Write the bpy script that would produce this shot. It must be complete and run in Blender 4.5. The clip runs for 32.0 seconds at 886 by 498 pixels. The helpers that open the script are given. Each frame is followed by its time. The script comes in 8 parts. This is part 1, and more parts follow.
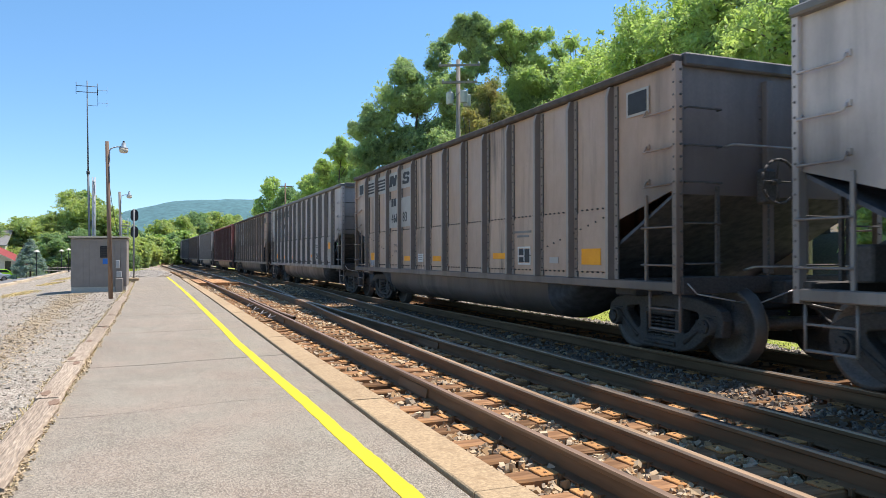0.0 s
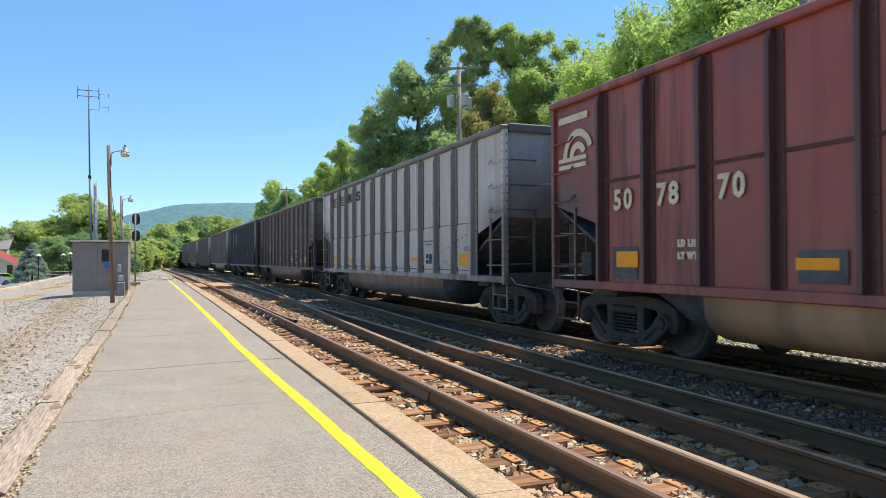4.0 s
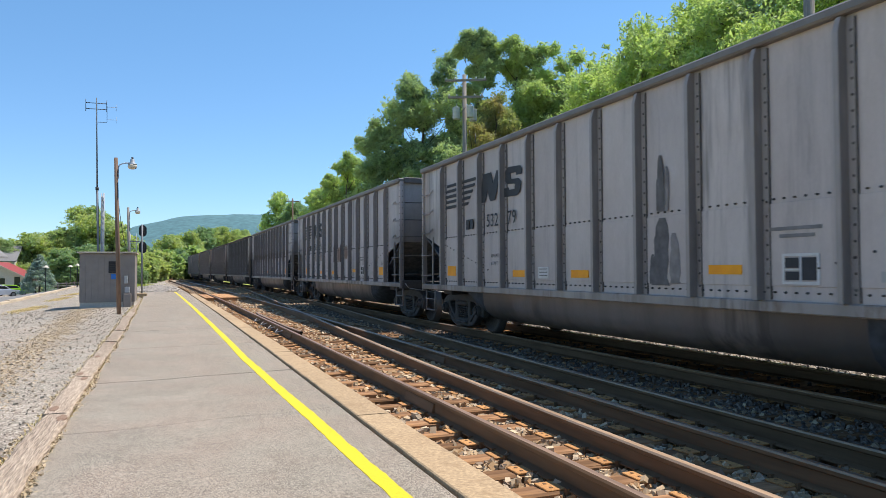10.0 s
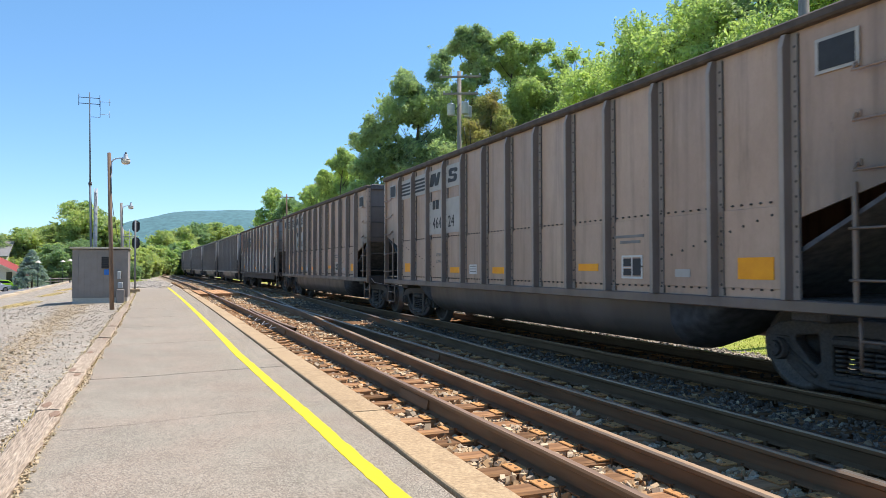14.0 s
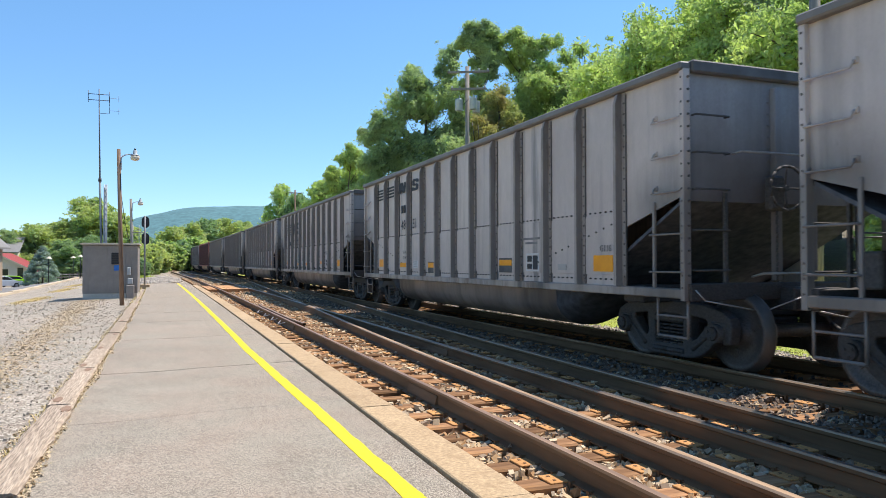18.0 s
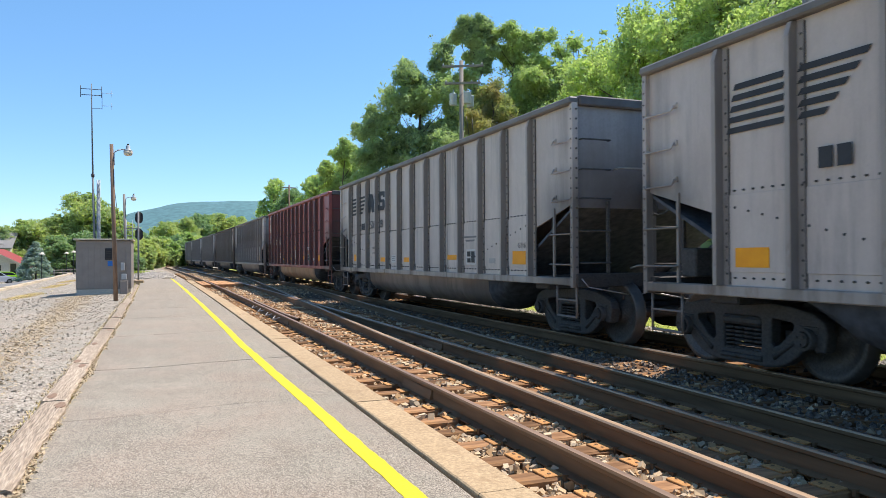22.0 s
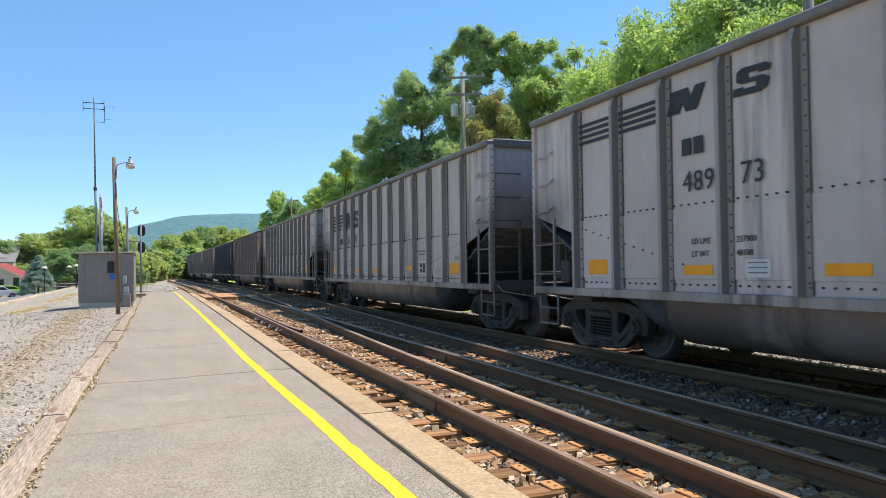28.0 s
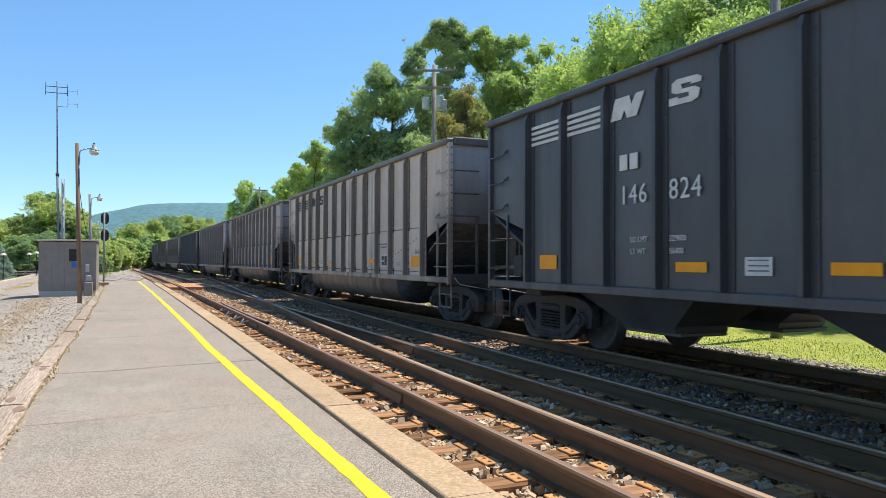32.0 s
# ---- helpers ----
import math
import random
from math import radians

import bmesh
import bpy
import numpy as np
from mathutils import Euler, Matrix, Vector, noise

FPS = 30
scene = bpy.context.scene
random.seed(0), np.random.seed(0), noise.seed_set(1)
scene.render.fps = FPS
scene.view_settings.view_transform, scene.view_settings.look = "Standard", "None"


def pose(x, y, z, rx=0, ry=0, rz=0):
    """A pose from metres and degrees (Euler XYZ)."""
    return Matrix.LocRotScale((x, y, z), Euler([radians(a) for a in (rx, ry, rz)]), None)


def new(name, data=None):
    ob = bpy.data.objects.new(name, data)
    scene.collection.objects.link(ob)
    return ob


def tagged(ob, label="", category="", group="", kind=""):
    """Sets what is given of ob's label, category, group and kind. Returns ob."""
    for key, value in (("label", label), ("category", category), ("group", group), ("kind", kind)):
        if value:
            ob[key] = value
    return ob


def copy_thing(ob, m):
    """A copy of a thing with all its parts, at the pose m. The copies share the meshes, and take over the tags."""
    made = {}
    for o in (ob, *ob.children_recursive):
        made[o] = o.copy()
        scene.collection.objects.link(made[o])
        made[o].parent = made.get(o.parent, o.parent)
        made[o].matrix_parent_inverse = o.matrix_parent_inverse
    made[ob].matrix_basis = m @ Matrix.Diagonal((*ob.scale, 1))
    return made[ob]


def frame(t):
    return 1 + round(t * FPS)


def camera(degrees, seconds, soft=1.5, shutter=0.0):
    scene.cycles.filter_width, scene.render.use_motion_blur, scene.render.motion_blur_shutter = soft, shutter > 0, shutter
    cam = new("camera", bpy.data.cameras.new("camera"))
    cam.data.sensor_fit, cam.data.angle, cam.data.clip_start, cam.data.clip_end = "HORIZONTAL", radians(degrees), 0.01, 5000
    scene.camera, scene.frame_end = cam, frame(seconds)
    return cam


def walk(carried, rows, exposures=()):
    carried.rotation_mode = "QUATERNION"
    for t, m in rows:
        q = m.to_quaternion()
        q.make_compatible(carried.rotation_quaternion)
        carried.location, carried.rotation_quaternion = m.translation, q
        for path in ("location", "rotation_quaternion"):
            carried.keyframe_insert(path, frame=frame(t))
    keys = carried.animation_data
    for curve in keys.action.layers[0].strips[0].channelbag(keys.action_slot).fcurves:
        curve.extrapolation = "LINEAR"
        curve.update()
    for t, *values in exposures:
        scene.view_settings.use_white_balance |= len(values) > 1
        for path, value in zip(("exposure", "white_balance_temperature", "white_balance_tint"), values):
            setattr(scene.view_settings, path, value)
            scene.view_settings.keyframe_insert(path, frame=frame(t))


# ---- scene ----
# The camera: held by hand on the platform, nearly still. Seconds, place, then turn, tilt and lean in degrees.
LENS = 62.57
HELD = [
    (0, -0.000, -0.000, 1.295, 21.307, 0.530, -0.080), (0.5, 0.003, -0.009, 1.300, 21.260, 0.564, -0.088),
    (1, 0.006, 0.002, 1.298, 21.210, 0.594, -0.038), (1.5, -0.004, -0.010, 1.298, 21.225, 0.658, 0.023),
    (2, 0.001, 0.004, 1.300, 21.233, 0.724, 0.147), (2.5, 0.002, -0.001, 1.298, 21.235, 0.797, -0.050),
    (3, 0.004, -0.002, 1.299, 21.221, 0.803, -0.156), (3.5, 0.006, -0.010, 1.298, 21.193, 0.775, -0.246),
    (5.5, 0.006, -0.001, 1.301, 21.295, 0.729, -0.133), (6, -0.002, -0.007, 1.301, 21.370, 0.756, -0.074),
    (6.5, 0.003, 0.002, 1.296, 21.397, 0.730, -0.252), (7, -0.002, -0.013, 1.298, 21.425, 0.668, -0.339),
    (7.5, 0.001, -0.009, 1.298, 21.399, 0.648, -0.265), (8, 0.005, 0.000, 1.302, 21.168, 0.918, -0.388),
    (8.5, 0.031, -0.084, 1.294, 21.082, 2.071, -0.866), (9, 0.002, -0.107, 1.312, 20.697, 1.930, -0.365),
    (9.5, 0.007, -0.031, 1.301, 20.688, 1.771, -0.406), (10, 0.005, -0.029, 1.301, 20.754, 1.642, -0.276),
    (10.5, 0.004, 0.003, 1.297, 20.831, 1.499, -0.165), (11, 0.002, -0.000, 1.297, 20.937, 1.443, -0.212),
    (11.5, 0.003, -0.005, 1.299, 20.853, 1.432, -0.205), (12, 0.002, 0.005, 1.297, 20.993, 1.456, -0.349),
    (12.5, 0.001, 0.013, 1.296, 21.304, 1.440, -0.326), (13, 0.006, -0.001, 1.302, 21.361, 1.386, -0.449),
    (13.5, 0.002, -0.017, 1.306, 21.362, 1.373, -0.089), (14, -0.002, -0.016, 1.304, 21.218, 1.372, -0.075),
    (14.5, 0.000, -0.002, 1.299, 21.243, 1.381, -0.100), (16.5, -0.008, -0.037, 1.311, 21.003, 1.311, -0.253),
    (17, -0.004, -0.025, 1.304, 20.870, 1.302, -0.138), (17.5, -0.006, -0.029, 1.304, 20.664, 1.228, 0.148),
    (18, -0.003, -0.013, 1.303, 20.576, 1.025, -0.124), (18.5, 0.002, 0.005, 1.297, 20.700, 0.936, -0.491),
    (19, -0.000, -0.022, 1.301, 20.731, 0.814, -0.723), (19.5, -0.002, -0.004, 1.299, 20.860, 0.772, -0.540),
    (20, -0.002, -0.014, 1.299, 20.924, 0.729, -0.504), (20.5, 0.002, -0.006, 1.297, 20.996, 0.670, -0.604),
    (21, 0.002, 0.000, 1.296, 21.122, 0.605, -0.633), (21.5, -0.001, -0.021, 1.302, 21.059, 0.589, -0.385),
    (22, -0.004, -0.020, 1.307, 21.002, 0.588, -0.307), (22.5, -0.005, -0.028, 1.304, 20.809, 0.661, -0.397),
    (23, -0.009, -0.026, 1.303, 20.809, 0.662, -0.449), (23.5, -0.000, -0.018, 1.299, 20.737, 0.658, -0.424),
    (24, -0.010, -0.031, 1.302, 20.731, 0.662, -0.233), (24.5, -0.005, -0.023, 1.302, 20.649, 0.714, -0.072),
    (25, -0.000, -0.008, 1.302, 20.646, 0.721, -0.008), (25.5, -0.009, -0.016, 1.301, 20.655, 0.776, -0.014),
    (27.5, -0.003, -0.008, 1.298, 20.787, 0.848, -0.091), (28, 0.007, 0.029, 1.295, 20.831, 1.464, -0.705),
    (28.5, 0.041, -0.098, 1.291, 20.808, 1.824, 0.015), (29, 0.090, 0.031, 1.233, 21.720, 1.998, -0.198),
    (29.5, 0.026, -0.021, 1.302, 21.930, 1.629, -0.358), (30, 0.027, 0.031, 1.297, 22.037, 1.455, -0.179),
    (30.5, 0.026, 0.048, 1.291, 22.706, 1.191, -0.104), (31, 0.021, 0.038, 1.291, 23.081, 1.095, -0.205),
    (31.5, 0.014, 0.032, 1.291, 23.360, 0.999, 0.122), (32, 0.009, 0.017, 1.295, 23.249, 0.925, 0.161),
]


def held(x, y, z, turn, tilt, lean):
    return Matrix.Translation((x, y, z)) @ pose(0, 0, 0, 0, 0, -turn) @ pose(0, 0, 0, 90 + tilt, 0, 0) @ pose(0, 0, 0, 0, 0, lean)


cam = camera(LENS, 32.0, soft=0.65, shutter=0.05)
walk(cam, [(t, held(*v)) for t, *v in HELD], exposures=[(0.0, 0.68, 6800, 14), (8.5, 0.68, 6800, 14), (9.6, 0.54, 6800, 14), (11.6, 0.54, 6800, 14), (13.0, 0.61, 6800, 14), (14.2, 0.71, 6800, 14), (24.0, 0.71, 6800, 14), (28.0, 0.67, 6800, 14), (32.0, 0.67, 6800, 14)])

# ---- light: high summer sun from beyond the train, clear sky ----
SUN = Vector((0.44, 0.10, 0.89)).normalized()
world = bpy.data.worlds.new("sky")
scene.world = world
world.use_nodes = True
wn = world.node_tree.nodes
wl = world.node_tree.links
sky = wn.new("ShaderNodeTexSky")
sky.sky_type = "NISHITA"
sky.sun_disc = False
sky.sun_elevation = math.asin(SUN.z)
sky.sun_rotation = math.atan2(SUN.x, SUN.y)
sky.altitude = 900
sky.air_density = 1.0
sky.dust_density = 0.0
sky.ozone_density = 2.5
tint = wn.new("ShaderNodeMix")
tint.data_type, tint.blend_type = "RGBA", "MULTIPLY"
tint.inputs[0].default_value = 1.0
haze = wn.new("ShaderNodeMix")
haze.data_type = "RGBA"
haze.inputs[6].default_value = (0.575, 0.745, 0.935, 1)
haze.inputs[7].default_value = (0.645, 0.945, 1.06, 1)
way = wn.new("ShaderNodeTexCoord")
rise = wn.new("ShaderNodeSeparateXYZ")
wl.new(way.outputs["Generated"], rise.inputs[0])
high = wn.new("ShaderNodeMapRange")
high.inputs[1].default_value, high.inputs[2].default_value = 0.0, 0.32
wl.new(rise.outputs[2], high.inputs[0])
wl.new(high.outputs[0], haze.inputs[0])
wl.new(haze.outputs[2], tint.inputs[7])
wl.new(sky.outputs[0], tint.inputs[6])
wl.new(tint.outputs[2], wn["Background"].inputs[0])
wn["Background"].inputs[1].default_value = 0.122
sun = new("sun", bpy.data.lights.new("sun", "SUN"))
sun.data.energy = 4.2
sun.data.angle = radians(0.53)
sun.data.color = (1.0, 0.96, 0.9)
sun.rotation_mode = "QUATERNION"
sun.rotation_quaternion = (-SUN).to_track_quat("-Z", "Y")


# ---- materials ----
def node_mat(name):
    m = bpy.data.materials.new(name)
    m.use_nodes = True
    return m, m.node_tree.nodes, m.node_tree.links, m.node_tree.nodes["Principled BSDF"]


def mixed(n, l, fac, a, b, mode="MIX"):
    """A colour mix; a, b: colours or sockets."""
    x = n.new("ShaderNodeMix")
    x.data_type, x.blend_type = "RGBA", mode
    for i, v in ((0, fac), (6, a), (7, b)):
        if isinstance(v, (int, float)):
            x.inputs[i].default_value = v
        elif isinstance(v, tuple):
            x.inputs[i].default_value = (*v, 1)
        else:
            l.new(v, x.inputs[i])
    return x.outputs[2]


def noise_of(n, l, scale, detail=4, stretch=(1, 1, 1), rough=0.55, coords="Object", seed=None):
    tc = n.new("ShaderNodeTexCoord")
    mp = n.new("ShaderNodeMapping")
    mp.inputs[3].default_value = stretch
    l.new(tc.outputs[coords], mp.inputs[0])
    t = n.new("ShaderNodeTexNoise")
    t.inputs["Scale"].default_value = scale
    t.inputs["Detail"].default_value = detail
    t.inputs["Roughness"].default_value = rough
    l.new(mp.outputs[0], t.inputs["Vector"])
    if seed is not None:
        t.noise_dimensions = "4D"
        l.new(seed, t.inputs["W"])
    return t.outputs[0]


def ramp(n, l, src, lo, hi, a=0.0, b=1.0):
    r = n.new("ShaderNodeMapRange")
    for i, v in enumerate((lo, hi, a, b), 1):
        r.inputs[i].default_value = v
    l.new(src, r.inputs[0])
    return r.outputs[0]


def bumped(n, l, bsdf, src, strength, dist):
    b = n.new("ShaderNodeBump")
    b.inputs["Strength"].default_value = strength
    b.inputs["Distance"].default_value = dist
    l.new(src, b.inputs["Height"])
    l.new(b.outputs[0], bsdf.inputs["Normal"])


def surface(name, a, b, rough=0.8, metal=0.0, big=1.2, fine=40, bump=0.3, dist=0.01, spots=None, spot_level=0.62, stretch=(1, 1, 1), rand=0.0, spec=0.4):
    """Two-scale mottled material between the colours a and b, with stains of the colour spots."""
    m, n, l, p = node_mat(name)
    f1 = noise_of(n, l, big, 5, stretch)
    f2 = noise_of(n, l, fine, 3, stretch)
    c = mixed(n, l, ramp(n, l, f1, 0.3, 0.7), a, b)
    c = mixed(n, l, 0.55, c, mixed(n, l, ramp(n, l, f2, 0.3, 0.7), tuple(v * 0.6 for v in a), tuple(min(1, v * 1.35) for v in b)))
    if spots:
        f3 = noise_of(n, l, big * 2.3, 6, stretch, 0.65)
        c = mixed(n, l, ramp(n, l, f3, spot_level, spot_level + 0.1), c, spots)
    if rand:
        oi = n.new("ShaderNodeObjectInfo")
        c = mixed(n, l, 1.0, c, mixed(n, l, oi.outputs["Random"], (1 - rand,) * 3, (1 + rand * 0.6,) * 3), "MULTIPLY")
    l.new(c, p.inputs["Base Color"])
    p.inputs["Roughness"].default_value = rough
    p.inputs["Metallic"].default_value = metal
    p.inputs["Specular IOR Level"].default_value = spec
    if bump:
        bumped(n, l, p, f2, bump, dist)
    return m


def car_paint(name, base, fade, rust=(0.16, 0.06, 0.025), rust_level=0.66, dirt=0.5, rough=0.5, bay=1.0, start=0.0, streaky=False, sooty_from=6.0):
    """Weathered paint on steel: streaks down the side, dull patches, rust. The car's own tint comes with the object's colour."""
    m, n, l, p = node_mat(name)

    def calc(op, a, b=None):
        m_ = n.new("ShaderNodeMath")
        m_.operation = op
        for i, v in enumerate((a, b)):
            if isinstance(v, (int, float)):
                m_.inputs[i].default_value = v
            elif v is not None:
                l.new(v, m_.inputs[i])
        return m_.outputs[0]

    oi = n.new("ShaderNodeObjectInfo")
    seed = calc("MULTIPLY", oi.outputs["Alpha"], 37.0)
    tc = n.new("ShaderNodeTexCoord")
    xyz = n.new("ShaderNodeSeparateXYZ")
    l.new(tc.outputs["Object"], xyz.inputs[0])
    patches = noise_of(n, l, 0.55, 5, (1, 1, 1), 0.6, seed=seed)
    streak = noise_of(n, l, 5.0, 5, (1.0, 1.0, 0.07), 0.65, seed=seed)
    fine = noise_of(n, l, 60, 4, (1, 1, 0.5), 0.6, seed=seed)
    spots = noise_of(n, l, 1.5, 7, (1, 1, 0.35), 0.7, seed=seed)
    runs = noise_of(n, l, 1.1, 6, (1.0, 1.0, 0.22), 0.7, seed=seed)
    c = mixed(n, l, ramp(n, l, patches, 0.35, 0.68), base, fade)
    # each panel between two posts has weathered a little differently
    cell = calc("FLOOR", calc("DIVIDE", calc("SUBTRACT", xyz.outputs[1], start), bay))
    wn_ = n.new("ShaderNodeTexWhiteNoise")
    wn_.noise_dimensions = "2D"
    cv = n.new("ShaderNodeCombineXYZ")
    l.new(cell, cv.inputs[0])
    l.new(seed, cv.inputs[1])
    l.new(cv.outputs[0], wn_.inputs["Vector"])
    c = mixed(n, l, 1.0, c, mixed(n, l, wn_.outputs["Value"], (0.88, 0.87, 0.87), (1.08, 1.08, 1.07)), "MULTIPLY")
    c = mixed(n, l, 1.0, c, oi.outputs["Color"], "MULTIPLY")
    c = mixed(n, l, ramp(n, l, streak, 0.52, 0.74, 0.0, dirt * 0.7), c, tuple(v * 0.34 for v in base))
    c = mixed(n, l, ramp(n, l, runs, 0.62, 0.72, 0.0, dirt * 0.6), c, tuple(v * 0.30 for v in base))
    if streaky == "heavy":
        # broad sheets of rust over the upper panels, running down in tongues
        sheet = noise_of(n, l, 0.75, 6, (1.0, 1.0, 0.55), 0.62, seed=seed)
        tongue = noise_of(n, l, 3.6, 4, (1.0, 1.0, 0.12), 0.6, seed=seed)
        height = calc("ADD", xyz.outputs[2], calc("MULTIPLY", tongue, -1.3))
        high = calc("MULTIPLY", ramp(n, l, height, 1.35, 1.65), ramp(n, l, xyz.outputs[2], 3.2, 3.45, 1.0, 0.35))
        amount = calc("MULTIPLY", ramp(n, l, sheet, 0.41, 0.52), high)
        c = mixed(n, l, calc("MULTIPLY", amount, 0.85), c, (0.40, 0.22, 0.11))
        c = mixed(n, l, calc("MULTIPLY", amount, ramp(n, l, spots, 0.40, 0.56, 0.2, 0.95)), c, rust)
    elif streaky:
        # orange rust weeping down in narrow runs, over a pale repaint along the bottom
        weep = noise_of(n, l, 4.2, 4, (1.0, 1.0, 0.10), 0.6, seed=seed)
        where = noise_of(n, l, 0.9, 3, (1.0, 1.0, 0.7), 0.5, seed=seed)
        high = calc("MULTIPLY", ramp(n, l, xyz.outputs[2], 1.95, 2.35), ramp(n, l, xyz.outputs[2], 2.7, 3.25, 1.0, 0.0))
        amount = calc("MULTIPLY", calc("MULTIPLY", ramp(n, l, weep, 0.54, 0.61), ramp(n, l, where, 0.38, 0.52)), high)
        c = mixed(n, l, calc("MULTIPLY", amount, 0.8), c, (0.50, 0.30, 0.10))
        c = mixed(n, l, calc("MULTIPLY", amount, ramp(n, l, spots, 0.42, 0.60, 0.15, 0.95)), c, rust)
        level = calc("ADD", xyz.outputs[2], calc("MULTIPLY", wn_.outputs["Value"], 0.2))
        c = mixed(n, l, calc("MULTIPLY", ramp(n, l, level, 2.04, 2.14, 0.9, 0.0), calc("MULTIPLY", ramp(n, l, xyz.outputs[1], 1.96, 2.0, 1.0, 0.0), ramp(n, l, xyz.outputs[1], -2.02, -1.96, 0.28, 1.0))), c, (0.455, 0.485, 0.56))
    else:
        c = mixed(n, l, ramp(n, l, spots, rust_level, rust_level + 0.08, 0.0, 0.8), c, rust)
    blotch = noise_of(n, l, 7.0, 6, (1, 1, 0.45), 0.75, seed=seed)
    c = mixed(n, l, 1.0, c, mixed(n, l, ramp(n, l, blotch, 0.36, 0.64), (0.93, 0.925, 0.92), (1.05, 1.05, 1.05)), "MULTIPLY")
    c = mixed(n, l, ramp(n, l, blotch, 0.64, 0.72, 0.0, dirt * 0.55), c, tuple(v * 0.4 for v in base))
    c = mixed(n, l, 0.05, c, mixed(n, l, ramp(n, l, fine, 0.3, 0.7), (0.02, 0.018, 0.016), tuple(min(1.0, v * 1.3) for v in fade)))
    # grime that gathers along the posts, and coal soot about the open car ends
    beside = ramp(n, l, calc("PINGPONG", calc("SUBTRACT", xyz.outputs[1], start), bay / 2), 0.09, 0.17, 1.0, 0.0)
    grime = calc("MULTIPLY", beside, calc("ADD", ramp(n, l, runs, 0.36, 0.66, 0.15, 0.8), ramp(n, l, wn_.outputs["Value"], 0.75, 1.0, 0.0, 0.5)))
    c = mixed(n, l, calc("MULTIPLY", grime, 0.48), c, tuple(v * 0.25 for v in base))
    c = mixed(n, l, calc("MULTIPLY", ramp(n, l, streak, 0.44, 0.62), ramp(n, l, wn_.outputs["Value"], 0.86, 0.90, 0.0, dirt)), c, tuple(v * 0.25 for v in base))
    ends = ramp(n, l, calc("ABSOLUTE", xyz.outputs[1]), sooty_from, sooty_from + 0.7)
    low = ramp(n, l, calc("ADD", xyz.outputs[2], calc("ADD", calc("MULTIPLY", streak, 0.9), calc("MULTIPLY", patches, 0.5))), 2.75, 3.35, 1.0, 0.0)
    c = mixed(n, l, calc("MULTIPLY", calc("MULTIPLY", ends, low), 0.7), c, (0.055, 0.048, 0.043))
    l.new(c, p.inputs["Base Color"])
    l.new(ramp(n, l, spots, 0.4, 0.7, rough * 0.8, 0.65), p.inputs["Roughness"])
    p.inputs["Specular IOR Level"].default_value = 0.6
    bumped(n, l, p, patches, 0.25, 0.05)
    return m


def plain(name, col, rough=0.6, metal=0.0, vary=0.25, scale=6):
    m, n, l, p = node_mat(name)
    f = noise_of(n, l, scale, 5, rough=0.6)
    c = mixed(n, l, ramp(n, l, f, 0.3, 0.72), tuple(v * (1 - vary) for v in col), tuple(min(1, v * (1 + vary)) for v in col))
    l.new(c, p.inputs["Base Color"])
    p.inputs["Roughness"].default_value = rough
    p.inputs["Metallic"].default_value = metal
    p.inputs["Specular IOR Level"].default_value = 0.35
    return m


def leaf_mat(name, a, b, c):
    m, n, l, p = node_mat(name)
    g = n.new("ShaderNodeNewGeometry")
    col = mixed(n, l, g.outputs["Random Per Island"], a, b)
    f = noise_of(n, l, 0.35, 3, coords="Object")
    col = mixed(n, l, ramp(n, l, f, 0.42, 0.66), col, c)
    l.new(col, p.inputs["Base Color"])
    p.inputs["Roughness"].default_value = 0.55
    p.inputs["Specular IOR Level"].default_value = 0.3
    t = n.new("ShaderNodeBsdfTranslucent")
    l.new(mixed(n, l, 1.0, col, (1.36, 1.52, 0.86), "MULTIPLY"), t.inputs[0])
    x = n.new("ShaderNodeMixShader")
    x.inputs[0].default_value = 0.42
    l.new(p.outputs[0], x.inputs[1])
    l.new(t.outputs[0], x.inputs[2])
    l.new(x.outputs[0], n["Material Output"].inputs[0])
    return m


def speckled(name, a, b, light, dark, rough=0.9, size=150):
    """Worn asphalt: pale and dark chips of aggregate in a mottled binder."""
    m, n, l, p = node_mat(name)
    big = noise_of(n, l, 0.45, 5, rough=0.6)
    mid = noise_of(n, l, 3.5, 5, rough=0.65)
    v = n.new("ShaderNodeTexVoronoi")
    v.inputs["Scale"].default_value = size
    tc = n.new("ShaderNodeTexCoord")
    l.new(tc.outputs["Object"], v.inputs["Vector"])
    sep = n.new("ShaderNodeSeparateColor")
    l.new(v.outputs["Color"], sep.inputs[0])
    c = mixed(n, l, ramp(n, l, big, 0.35, 0.65), a, b)
    c = mixed(n, l, ramp(n, l, mid, 0.55, 0.75, 0.0, 0.5), c, tuple(x * 0.75 for x in a))
    hue = noise_of(n, l, 1.3, 4, rough=0.55)
    c = mixed(n, l, 1.0, c, mixed(n, l, ramp(n, l, hue, 0.38, 0.62), (0.96, 1.01, 1.02), (1.07, 0.98, 0.97)), "MULTIPLY")
    worn = noise_of(n, l, 1.9, 6, (1, 1.5, 1), 0.68)
    c = mixed(n, l, 1.0, c, mixed(n, l, ramp(n, l, worn, 0.36, 0.60), (0.80, 0.795, 0.785), (1.06, 1.06, 1.06)), "MULTIPLY")
    c = mixed(n, l, ramp(n, l, sep.outputs[0], 0.62, 0.66), c, light)
    c = mixed(n, l, ramp(n, l, sep.outputs[1], 0.72, 0.76), c, dark)
    l.new(c, p.inputs["Base Color"])
    p.inputs["Roughness"].default_value = rough
    p.inputs["Specular IOR Level"].default_value = 0.3
    bumped(n, l, p, sep.outputs[0], 0.35, 0.004)
    return m


